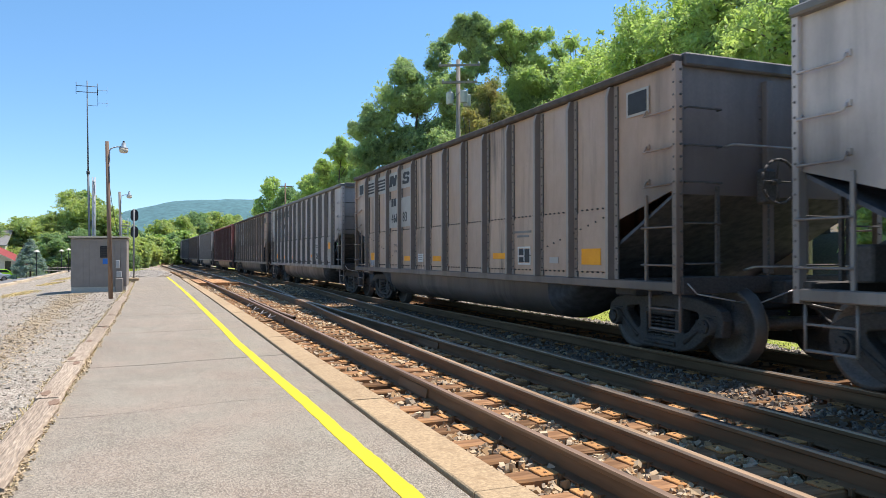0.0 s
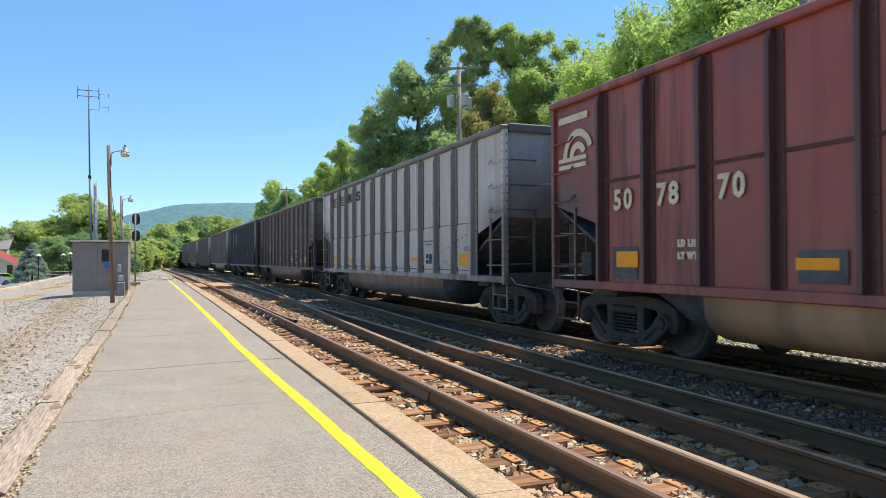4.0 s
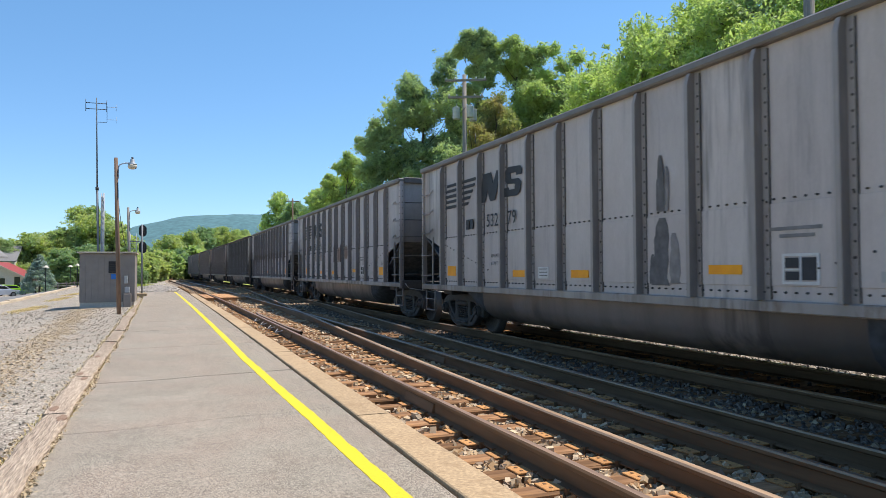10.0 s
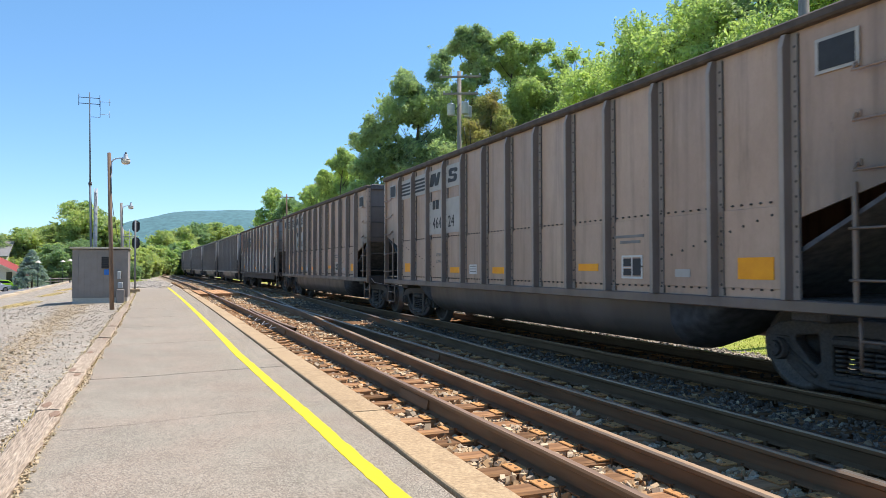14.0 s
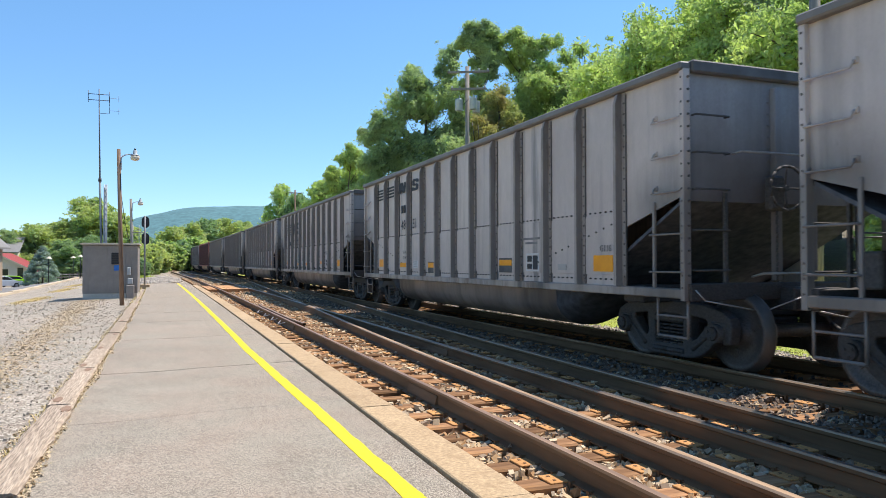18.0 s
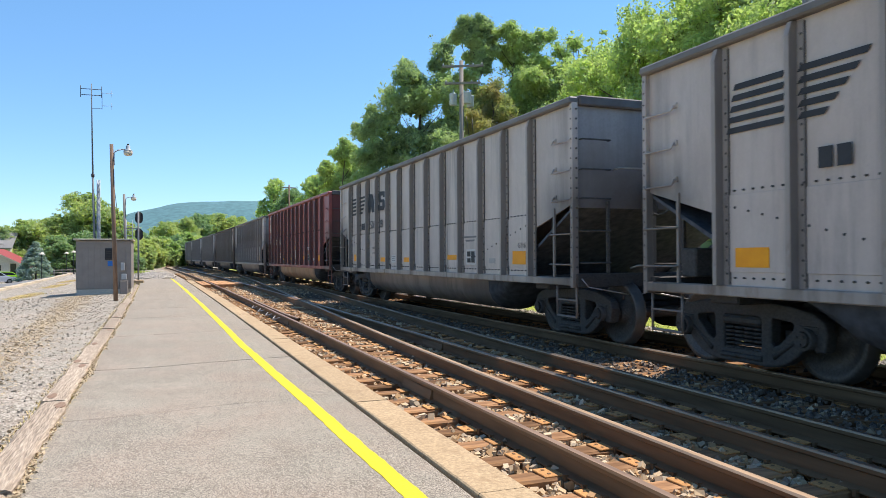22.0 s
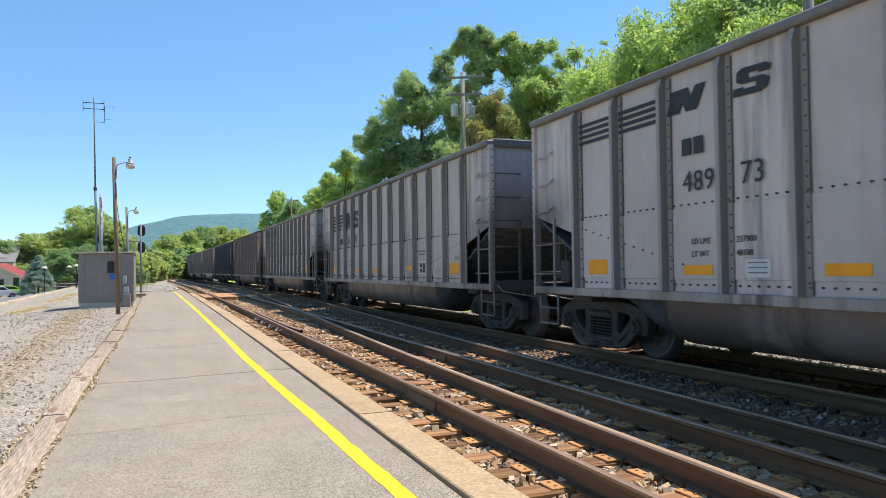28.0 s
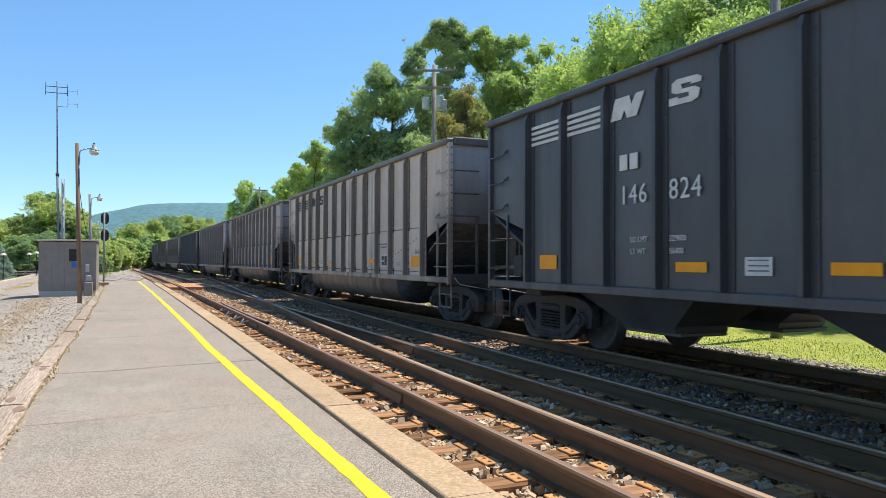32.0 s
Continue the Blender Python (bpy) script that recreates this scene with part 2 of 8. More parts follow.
ASPHALT = speckled("asphalt", (0.245, 0.212, 0.163), (0.325, 0.284, 0.221), (0.43, 0.376, 0.30), (0.128, 0.111, 0.088), size=165)
KERB_STONE = surface("tan_kerb_stone", (0.46, 0.37, 0.26), (0.56, 0.47, 0.34), 0.9, big=1.2, fine=40, bump=0.3, dist=0.005, spots=(0.36, 0.29, 0.2), rand=0.12)
CONCRETE = surface("concrete", (0.36, 0.25, 0.14), (0.46, 0.335, 0.195), 0.9, big=2.0, fine=45, bump=0.5, dist=0.006, spots=(0.33, 0.225, 0.125), spot_level=0.56, rand=0.10)
PALE_CONCRETE = surface("pale_concrete", (0.50, 0.455, 0.385), (0.60, 0.55, 0.47), 0.9, big=1.2, fine=40, bump=0.3, dist=0.005, spots=(0.40, 0.35, 0.28))
YELLOW_LINE = surface("yellow_line_paint", (0.62, 0.49, 0.010), (0.70, 0.57, 0.016), 0.7, big=3, fine=80, bump=0.5, dist=0.006, spots=(0.60, 0.49, 0.05))
ROT = surface("rotten_wood", (0.20, 0.125, 0.088), (0.31, 0.215, 0.155), 0.95, big=9, fine=80, bump=0.8, dist=0.01, spec=0.1)
TIMBER = surface("weathered_timber", (0.27, 0.21, 0.155), (0.45, 0.365, 0.275), 0.9, big=5.0, fine=60, bump=1.0, dist=0.02, spots=(0.19, 0.125, 0.085), spot_level=0.64, stretch=(1, 0.10, 1), rand=0.16, spec=0.15)
TIE_WOOD = surface("tie_wood", (0.16, 0.082, 0.044), (0.36, 0.20, 0.10), 0.85, big=2.0, fine=16, bump=0.35, dist=0.010, spots=(0.42, 0.22, 0.08), spot_level=0.60, stretch=(0.15, 1, 1), rand=0.5, spec=0.1)
RAIL_RUST = surface("rail_rust", (0.142, 0.080, 0.041), (0.182, 0.104, 0.054), 0.65, metal=0.0, big=0.9, fine=14, bump=0.12, dist=0.003, stretch=(1, 0.08, 1), spots=(0.20, 0.115, 0.058), spot_level=0.60, spec=0.14)
WORN_TOP = surface("worn_rail_top", (0.30, 0.20, 0.125), (0.40, 0.275, 0.175), 0.5, metal=0.0, spec=0.2, big=0.8, fine=12, bump=0.05, dist=0.001, stretch=(1, 0.06, 1))
RAIL_HEAD = surface("rail_head_steel", (0.40, 0.37, 0.345), (0.50, 0.47, 0.445), 0.33, metal=1.0, big=2, fine=30, bump=0.05, dist=0.001, stretch=(1, 0.1, 1))
PLATE_RUST = surface("tie_plate_rust", (0.43, 0.195, 0.062), (0.54, 0.27, 0.09), 0.8, big=5, fine=60, bump=0.2, dist=0.002, rand=0.18)
BALLAST = surface("ballast_bed", (0.26, 0.20, 0.14), (0.40, 0.325, 0.24), 0.95, big=9, fine=42, bump=1.0, dist=0.05, spots=(0.24, 0.13, 0.075), spot_level=0.60)
# dusty fines under the train, darkened further to paint in its shade
FINES = surface("dusty_shaded_fines", (0.075, 0.064, 0.055), (0.12, 0.102, 0.088), 0.95, big=5, fine=38, bump=0.8, dist=0.03, spots=(0.10, 0.085, 0.07), spot_level=0.60)
GRAVEL = speckled("gravel", (0.235, 0.207, 0.163), (0.365, 0.325, 0.262), (0.50, 0.45, 0.37), (0.14, 0.12, 0.09), 0.95, 60)
SOIL = surface("soil", (0.12, 0.10, 0.07), (0.17, 0.14, 0.09), 0.95, big=0.5, fine=14, bump=0.6, dist=0.05)
GRASSY = surface("lawn", (0.20, 0.27, 0.03), (0.40, 0.42, 0.07), 0.9, big=0.9, fine=26, bump=1.0, dist=0.06, spots=(0.42, 0.36, 0.20), spot_level=0.57)
STEEL_DARK = surface("dark_cast_steel", (0.044, 0.040, 0.038), (0.074, 0.067, 0.063), 0.7, metal=0.2, big=3, fine=40, bump=0.2, dist=0.004, spots=(0.055, 0.035, 0.025), spot_level=0.6)
WHEEL_STEEL = surface("wheel_steel", (0.07, 0.060, 0.054), (0.115, 0.10, 0.09), 0.5, metal=0.2, big=4, fine=40, bump=0.1, dist=0.003)
TREAD = plain("wheel_tread_steel", (0.10, 0.088, 0.08), 0.5, 0.6, 0.2)


# ---- mesh building ----
class Build:
    """Collects boxes, tubes and sheets into one mesh."""

    def __init__(self):
        self.v, self.f, self.s = [], [], []

    def add(self, verts, faces, smooth=False):
        o = len(self.v)
        self.v += [tuple(p) for p in verts]
        self.f += [tuple(i + o for i in f) for f in faces]
        self.s += [smooth] * len(faces)
        return self

    def box(self, x0, y0, z0, x1, y1, z1, c=0.0, m=None):
        """A box, its edges cut by c; m: a pose for it."""
        if c <= 0:
            v = [(x, y, z) for z in (z0, z1) for y in (y0, y1) for x in (x0, x1)]
            f = [(0, 2, 3, 1), (4, 5, 7, 6), (0, 1, 5, 4), (2, 6, 7, 3), (0, 4, 6, 2), (1, 3, 7, 5)]
        else:
            lo, hi = (x0, y0, z0), (x1, y1, z1)
            v, idx = [], {}
            for a in (0, 1):
                for b in (0, 1):
                    for d in (0, 1):
                        e = (a, b, d)
                        for k in range(3):
                            q = []
                            for j in range(3):
                                s = hi[j] if e[j] else lo[j]
                                q.append(s if j == k else s + (-c if e[j] else c))
                            idx[e, k] = len(v)
                            v.append(tuple(q))
            f = []
            for k in range(3):
                i, j = (k + 1) % 3, (k + 2) % 3
                for s in (0, 1):
                    r = []
                    for a, b in ((0, 0), (1, 0), (1, 1), (0, 1)):
                        e = [0, 0, 0]
                        e[k], e[i], e[j] = s, a, b
                        r.append(idx[tuple(e), k])
                    f.append(tuple(r if s else r[::-1]))
                for a in (0, 1):
                    for b in (0, 1):
                        e0, e1 = [0, 0, 0], [0, 0, 0]
                        e0[i] = e1[i] = a
                        e0[j] = e1[j] = b
                        e1[k] = 1
                        r = [idx[tuple(e0), i], idx[tuple(e1), i], idx[tuple(e1), j], idx[tuple(e0), j]]
                        f.append(tuple(r if a == b else r[::-1]))
            for a in (0, 1):
                for b in (0, 1):
                    for d in (0, 1):
                        e = (a, b, d)
                        r = [idx[e, 0], idx[e, 1], idx[e, 2]]
                        f.append(tuple(r if (a + b + d) % 2 else r[::-1]))
        if m is not None:
            v = [tuple(m @ Vector(p)) for p in v]
        return self.add(v, f)

    def tube(self, a, b, r, r2=None, n=10, caps=True):
        """A round bar from a to b."""
        a, b = Vector(a), Vector(b)
        r2 = r if r2 is None else r2
        d = (b - a).normalized()
        u = d.orthogonal().normalized()
        w = d.cross(u)
        v = []
        for p, q in ((a, r), (b, r2)):
            for i in range(n):
                t = 2 * math.pi * i / n
                v.append(p + (u * math.cos(t) + w * math.sin(t)) * q)
        self.add(v, [(i, (i + 1) % n, n + (i + 1) % n, n + i) for i in range(n)], True)
        if caps:
            self.add([], [])
            o = len(self.v) - 2 * n
            self.f += [tuple(o + i for i in range(n))[::-1], tuple(o + n + i for i in range(n))]
            self.s += [False, False]
        return self

    def bar(self, pts, r, n=6):
        """A bent round bar through the points."""
        for a, b in zip(pts, pts[1:]):
            self.tube(a, b, r, n=n)
        return self

    def prism(self, outline, axis, a, b):
        """A flat outline (pairs) pushed from a to b along axis 0, 1 or 2."""
        n = len(outline)
        v = []
        for q in (a, b):
            for s, t in outline:
                p = [s, t]
                p.insert(axis, q)
                v.append(tuple(p))
        f = [(i, (i + 1) % n, n + (i + 1) % n, n + i) for i in range(n)]
        f += [tuple(range(n))[::-1], tuple(range(n, 2 * n))]
        return self.add(v, f)

    def lathe(self, rows, c=(0, 0, 0), axis=2, n=16):
        """A turned body: rows of (radius, height) along axis through c."""
        v = []
        for r, h in rows:
            for i in range(n):
                t = 2 * math.pi * i / n
                p = [r * math.cos(t), r * math.sin(t)]
                p.insert(axis, h)
                v.append((p[0] + c[0], p[1] + c[1], p[2] + c[2]))
        f = []
        for k in range(len(rows) - 1):
            f += [(k * n + i, k * n + (i + 1) % n, (k + 1) * n + (i + 1) % n, (k + 1) * n + i) for i in range(n)]
        self.add(v, f, True)
        o = len(self.v) - n * len(rows)
        e = o + n * (len(rows) - 1)
        self.f += [tuple(range(o, o + n))[::-1], tuple(range(e, e + n))]
        self.s += [False, False]
        return self

    def stud(self, c, axis, a, b, r, r2, n=5):
        """A small rivet head through c from a to b along the axis, open at its foot."""
        v = []
        for q, h in ((r, a), (r2, b)):
            for i in range(n):
                t = 2 * math.pi * i / n
                p = [q * math.cos(t), q * math.sin(t)]
                p.insert(axis, h)
                v.append((p[0] + c[0], p[1] + c[1], p[2] + c[2]))
        return self.add(v, [(i, (i + 1) % n, n + (i + 1) % n, n + i) for i in range(n)] + [tuple(range(n, 2 * n))])

    def mesh(self, name, mat):
        me = bpy.data.meshes.new(name)
        me.from_pydata(self.v, [], self.f)
        me.polygons.foreach_set("use_smooth", self.s)
        me.materials.append(mat)
        bm = bmesh.new()
        bm.from_mesh(me)
        bmesh.ops.recalc_face_normals(bm, faces=bm.faces)
        bm.to_mesh(me)
        bm.free()
        return me


def part(name, geo, material, parent, label=""):
    """One mesh object under a thing or a part. geo: a Build or a finished mesh."""
    me = geo.mesh(name, material) if isinstance(geo, Build) else geo
    ob = new(name, me)
    ob.parent = parent
    if label:
        ob["label"] = label
    return ob


def thing(name, label, category, group="", kind="", at=None, geo=None, material=None):
    """A top-level thing: a mesh, or an empty that carries its parts."""
    ob = new(name, geo.mesh(name, material) if isinstance(geo, Build) else geo)
    if at is not None:
        ob.matrix_basis = at
    return tagged(ob, label, category, group, kind)


def mesh_np(name, verts, faces, mat, smooth=False):
    """A mesh from arrays with faces of one size."""
    verts, faces = np.asarray(verts, np.float32), np.asarray(faces, np.int32)
    me = bpy.data.meshes.new(name)
    k = faces.shape[1]
    me.vertices.add(len(verts))
    me.vertices.foreach_set("co", verts.ravel())
    me.loops.add(faces.size)
    me.loops.foreach_set("vertex_index", faces.ravel())
    me.polygons.add(len(faces))
    me.polygons.foreach_set("loop_start", np.arange(0, faces.size, k, dtype=np.int32))
    me.polygons.foreach_set("use_smooth", np.full(len(faces), smooth))
    me.materials.append(mat)
    me.update()
    me.validate()
    return me


# ---- the line of the tracks: a slow bend to the left, then a bend to the right ----
STEP = 1.0
BENDS = [(-900, 0.0), (0, -3.64e-4), (90, 0.0), (108, 0.003), (200, 0.0)]


def bend(s):
    k = 0.0
    for a, v in BENDS:
        if s >= a:
            k = v
    return k


LINE = {}
x_, y_, a_ = 0.0, 0.0, 0.0
for i_ in range(0, 1000):
    LINE[i_] = (x_, y_, a_)
    a_ += bend(i_ + 0.5) * STEP
    x_ += math.sin(a_) * STEP
    y_ += math.cos(a_) * STEP


def on_line(s, off=0.0, z=0.0):
    """The point at the length s along the line, off metres to its right, and the heading (to the right of +y)."""
    if s < 0:
        return Vector((off, s, z)), 0.0
    i = min(int(s), 998)
    f = s - i
    x = LINE[i][0] * (1 - f) + LINE[i + 1][0] * f
    y = LINE[i][1] * (1 - f) + LINE[i + 1][1] * f
    a = LINE[i][2] * (1 - f) + LINE[i + 1][2] * f
    return Vector((x + off * math.cos(a), y - off * math.sin(a), z)), a


def line_x(y):
    """How far the line has swung off to the right at y."""
    if y <= 0:
        return 0.0
    i = min(int(y), 990)
    return LINE[i][0] + (y - i) * (LINE[i + 1][0] - LINE[i][0])


GAUGE = 1.511
NEAR_RAIL = 2.574
TRAIN_MID = 7.12
TIE_TOP = -0.178
PLATFORM = -0.10


def smooth_step(a, b, x):
    t = min(1.0, max(0.0, (x - a) / (b - a)))
    return t * t * (3 - 2 * t)


def road_fall(y):
    return 0.95 * smooth_step(55, 112, y)


def ground_z(x, y):
    """Height of the ground: ballast bed, gravel yard, lawn and wooded slope."""
    u = x - line_x(y)
    if u < -1.0:
        z = -0.17 - 0.75 * smooth_step(2.0, 12.0, -u) - road_fall(y) * smooth_step(10.0, 16.0, -u)
        z += 0.03 * noise.noise((x * 0.5, y * 0.5, 3.0)) * smooth_step(1.2, 2.5, -u)
    elif u < 9.3:
        z = -0.285
    else:
        z = -0.285 - 0.20 * smooth_step(9.3, 11.5, u) + 2.6 * smooth_step(15, 24, u) + 5.0 * smooth_step(22, 60, u)
        z += 0.12 * noise.noise((x * 0.2, y * 0.2, 1.0)) * smooth_step(12, 16, u)
    return z


def grid_lines(a, b, fine_a, fine_b, fine, ratio=1.35):
    xs = list(np.arange(fine_a, fine_b + 1e-6, fine))
    d = fine
    while xs[-1] < b:
        d *= ratio
        xs.append(xs[-1] + d)
    d = fine
    while xs[0] > a:
        d *= ratio
        xs.insert(0, xs[0] - d)
    return xs


# one sheet of ground out to the horizon, cut into strips of material by face
gx = sorted(set(grid_lines(-4500, 4500, -14, 70, 1.5) + [-1.08, -1.3, 2.0, 5.0, 9.3, 10.9]))
gy = grid_lines(-3000, 4500, -30, 260, 3.0)
gv = []
for y in gy:
    for x in gx:
        u = x
        xx = x + line_x(min(max(y, 0), 280))
        gv.append((xx, y, ground_z(xx, min(y, 280)) if abs(u) < 400 else (-0.72 if u < 0 else 7.2)))
gf, gm = [], []
nx = len(gx)
for j in range(len(gy) - 1):
    for i in range(nx - 1):
        gf.append((j * nx + i, j * nx + i + 1, (j + 1) * nx + i + 1, (j + 1) * nx + i))
        u = (gx[i] + gx[i + 1]) / 2
        y = (gy[j] + gy[j + 1]) / 2
        if -24 < u < -1.0 and -40 < y < 125:
            gm.append(0)
        elif -1.0 <= u < 2.1 and 53 < y < 125:
            gm.append(0)
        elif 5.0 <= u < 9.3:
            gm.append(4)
        elif 9.3 <= u < 10.9:
            gm.append(0)
        elif -1.0 <= u < 5.0:
            gm.append(1)
        elif 10.9 <= u < 17:
            gm.append(2)
        elif u >= 17:
            gm.append(3)
        else:
            gm.append(2)
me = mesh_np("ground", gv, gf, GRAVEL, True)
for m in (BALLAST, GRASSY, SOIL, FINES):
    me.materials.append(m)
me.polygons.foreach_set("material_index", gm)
thing("ground", "gravel yard, ballast bed, lawn and wooded slope", "ground", kind="structure", geo=me)


# ---- platform ----
def strip(offs, s0, s1, step, wob=None):
    """A closed slab along the line: offs = (off0, z0), (off1, z1)... going round."""
    b = Build()
    n = len(offs)
    ss = list(np.arange(s0, s1, step)) + [s1]
    v, f = [], []
    for s in ss:
        for k, (o, z) in enumerate(offs):
            p, a = on_line(s, o + (wob(s, k) if wob else 0), z)
            v.append(p)
    for j in range(len(ss) - 1):
        for k in range(n):
            f.append((j * n + k, j * n + (k + 1) % n, (j + 1) * n + (k + 1) % n, (j + 1) * n + k))
    f += [tuple(range(n))[::-1], tuple(range((len(ss) - 1) * n, len(ss) * n))]
    return b.add(v, f)


platform = thing("platform", "low station platform of worn grey asphalt", "platform", kind="structure")
CRACKS = [-2.2, 0.6, 3.0, 7.2, 10.2, 14.5, 18.6, 22.0, 26.5, 31.5, 37.0, 43.0, 53.0]
for k, (c0, c1) in enumerate(zip([-14.0] + CRACKS, CRACKS)):
    gaps = [{7.2: 0.007, 10.2: 0.024}.get(c, 0.013) for c in (c0, c1)]
    b = Build()
    n = 9
    v, f = [], []
    for end, c in ((0, c0), (1, c1)):
        for i in range(n):
            o = -0.84 + (1.688 + 0.84) * i / (n - 1)
            w = 0.10 * noise.noise((o * 1.7, c * 3.1, 0)) + (o - 0.4) * 0.16
            p, a = on_line(c + w + (gaps[0] if end == 0 else -gaps[1]) * (0.4 + abs(noise.noise((o * 3, c, 7)))), o)
            v += [(p.x, p.y, -0.28), (p.x, p.y, PLATFORM)]
    for i in range(n - 1):
        f += [(2 * i + 1, 2 * i + 3, 2 * n + 2 * i + 3, 2 * n + 2 * i + 1), (2 * i, 2 * i + 1, 2 * i + 3, 2 * i + 2), (2 * n + 2 * i, 2 * n + 2 * i + 2, 2 * n + 2 * i + 3, 2 * n + 2 * i + 1)]
    f += [(0, 2 * n, 2 * n + 1, 1), (2 * n - 2, 2 * n - 1, 4 * n - 1, 4 * n - 2)]
    part("asphalt_slab", b.add(v, f), ASPHALT, platform)

edge = [3.95 - 2.9 * 3 + 2.88 * i for i in range(0, 19)]
for a, c in zip(edge, edge[1:]):
    h = 0.006 * random.uniform(-1, 1)
    part("edge_stone", strip([(1.715, -0.40), (1.715, PLATFORM + 0.018 + h), (1.725, PLATFORM + 0.026 + h), (2.025, PLATFORM + 0.026 + h), (2.04, PLATFORM + 0.010 + h), (2.04, -0.40)], a + 0.006, c - 0.006, 0.16, lambda s, k: 0.007 * noise.noise((s * 2.3, k // 3, 8)) + 0.004 * noise.noise((s * 9, k // 3, 3))), CONCRETE, platform, "pale concrete edge stone")
def line_off(s):
    """Where the painted line wanders."""
    w = 1.375 - 0.021 * min(max(s - 4, -3), 8) - 0.0045 * max(0, s - 14)
    return w + 0.012 * noise.noise((s * 0.5, 0, 0))


line_b = strip([(-0.062, PLATFORM - 0.01), (-0.062, PLATFORM + 0.004), (0.062, PLATFORM + 0.004), (0.062, PLATFORM - 0.01)], -10, 52.8, 0.035,
               lambda s, k: line_off(s) + 0.010 * noise.noise((s * 3.0, k // 2, 5)) + 0.006 * noise.noise((s * 9.0, k // 2, 2)) + 0.006 * noise.noise((s * 31.0, k // 2, 4)))
part("yellow_line", line_b, YELLOW_LINE, platform, "bright yellow painted safety line")
ends = [-9.4, -6.6, -3.8, -0.9, 2.1, 4.9, 7.85, 10.5, 12.75, 15.7, 18.5, 21.4, 24.3, 27.2]
for i, (a, c) in enumerate(zip(ends, ends[1:])):
    j = random.uniform(-0.02, 0.02)
    t = random.uniform(-0.012, 0.012)
    part("border_timber", strip([(-1.09 + j, -0.32), (-1.09 + j, PLATFORM + 0.02 + t), (-1.07 + j, PLATFORM + 0.035 + t), (-0.875 + j, PLATFORM + 0.035 + t), (-0.855 + j, PLATFORM + 0.02 + t), (-0.855 + j, -0.32)], a + 0.03, c - 0.03, 0.07,
                                lambda s, k: 0.022 * noise.noise((s * 1.1, k * 0.6, i * 3.0)) + 0.020 * noise.noise((s * 4.0, k * 2.1, i)) + 0.010 * noise.noise((s * 13.0, k * 3.3, i))), TIMBER, platform, "split weathered border timber")
    # rusty rot about the old spike holes near the ends
    for e, s in ((0, a + 0.22 + 0.1 * abs(t) * 80 % 0.2), (1, c - 0.2 - 0.08 * abs(j) * 40 % 0.2)):
        o = -0.985 + 3 * j + (0.045 if e else -0.03)
        if noise.noise((s * 7.7, 3, e)) < -0.08:
            continue
        b = Build()
        ring = []
        for q in range(14):
            p, _ = on_line(s + 0.15 * math.sin(q * 0.449) * (1 + 0.3 * noise.noise((q * 1.3, s, 1))), o + 0.042 * math.cos(q * 0.449) * (1 + 0.4 * noise.noise((q * 1.1, s, 5))))
            ring.append((p.x, p.y))
        part("rot_patch", b.prism(ring, 2, PLATFORM + 0.02 + t, PLATFORM + 0.0385 + t), ROT, platform, "rust-brown rotten patch")


# ---- rails ----
PROFILE = [(-0.070, -0.172), (-0.070, -0.162), (-0.012, -0.145), (-0.009, -0.055), (-0.036, -0.040), (-0.037, -0.014), (-0.025, 0.0), (0.025, 0.0), (0.037, -0.014), (0.036, -0.040), (0.009, -0.055), (0.012, -0.145), (0.070, -0.162), (0.070, -0.172)]


RUST_TOP = surface("rusty_rail_top", (0.20, 0.13, 0.09), (0.26, 0.17, 0.115), 0.5, big=0.8, fine=12, bump=0.05, dist=0.001, stretch=(1, 0.06, 1), spec=0.4)


def sweep_rail(offset, s0, s1, step, head=None):
    head = head or RUST_TOP
    ss = list(np.arange(s0, s1, step)) + [s1]
    v, f, mi = [], [], []
    n = len(PROFILE)
    for s in ss:
        o = offset(s) if callable(offset) else offset
        for du, dz in PROFILE:
            p, a = on_line(s, o + du, dz)
            v.append(tuple(p))
    for j in range(len(ss) - 1):
        for k in range(n):
            f.append((j * n + k, j * n + (k + 1) % n, (j + 1) * n + (k + 1) % n, (j + 1) * n + k))
            mi.append(1 if k == 6 else (2 if k in (5, 7) and head is not RUST_TOP else 0))
    me = mesh_np("rail", v, f, RAIL_RUST)
    me.materials.append(head)
    me.materials.append(WORN_TOP)
    me.polygons.foreach_set("material_index", mi)
    return me


FROG = 21.0


def closure(s):
    """The inner rail of the crossover: leaves the near rail by the camera, crosses the second rail at the frog."""
    c0 = NEAR_RAIL + 0.70
    if s < 4:
        return c0 - 0.016 * (4 - s)
    if s < 16:
        return c0 + 0.016 * (s - 4) + 0.0017 * (s - 4) ** 2
    return c0 + 0.016 * 12 + 0.0017 * 144 + (0.016 + 0.0034 * 12) * (s - 16)


near_track = thing("near_track", "rusty railway track with brown timber ties beside the platform", "railway track", kind="structure")
part("rail", sweep_rail(NEAR_RAIL, -60, 230, 2.0), RAIL_RUST, near_track, "rust-brown rail with a worn bright head")
part("rail", sweep_rail(NEAR_RAIL + GAUGE, -60, 230, 2.0, RAIL_HEAD), RAIL_RUST, near_track)
part("guard_rail", sweep_rail(lambda s: NEAR_RAIL + 0.125 + 0.05 * max(0, abs(s - 19.6) - 2.6), 15.7, 23.4, 0.5), RAIL_RUST, near_track, "short rusty guard rail")
crossover = thing("crossover_track", "rusty crossover rails leading from the near track to the far one", "railway track", kind="structure")
part("rail", sweep_rail(closure, -12, 70, 1.5, WORN_TOP), RAIL_RUST, crossover)
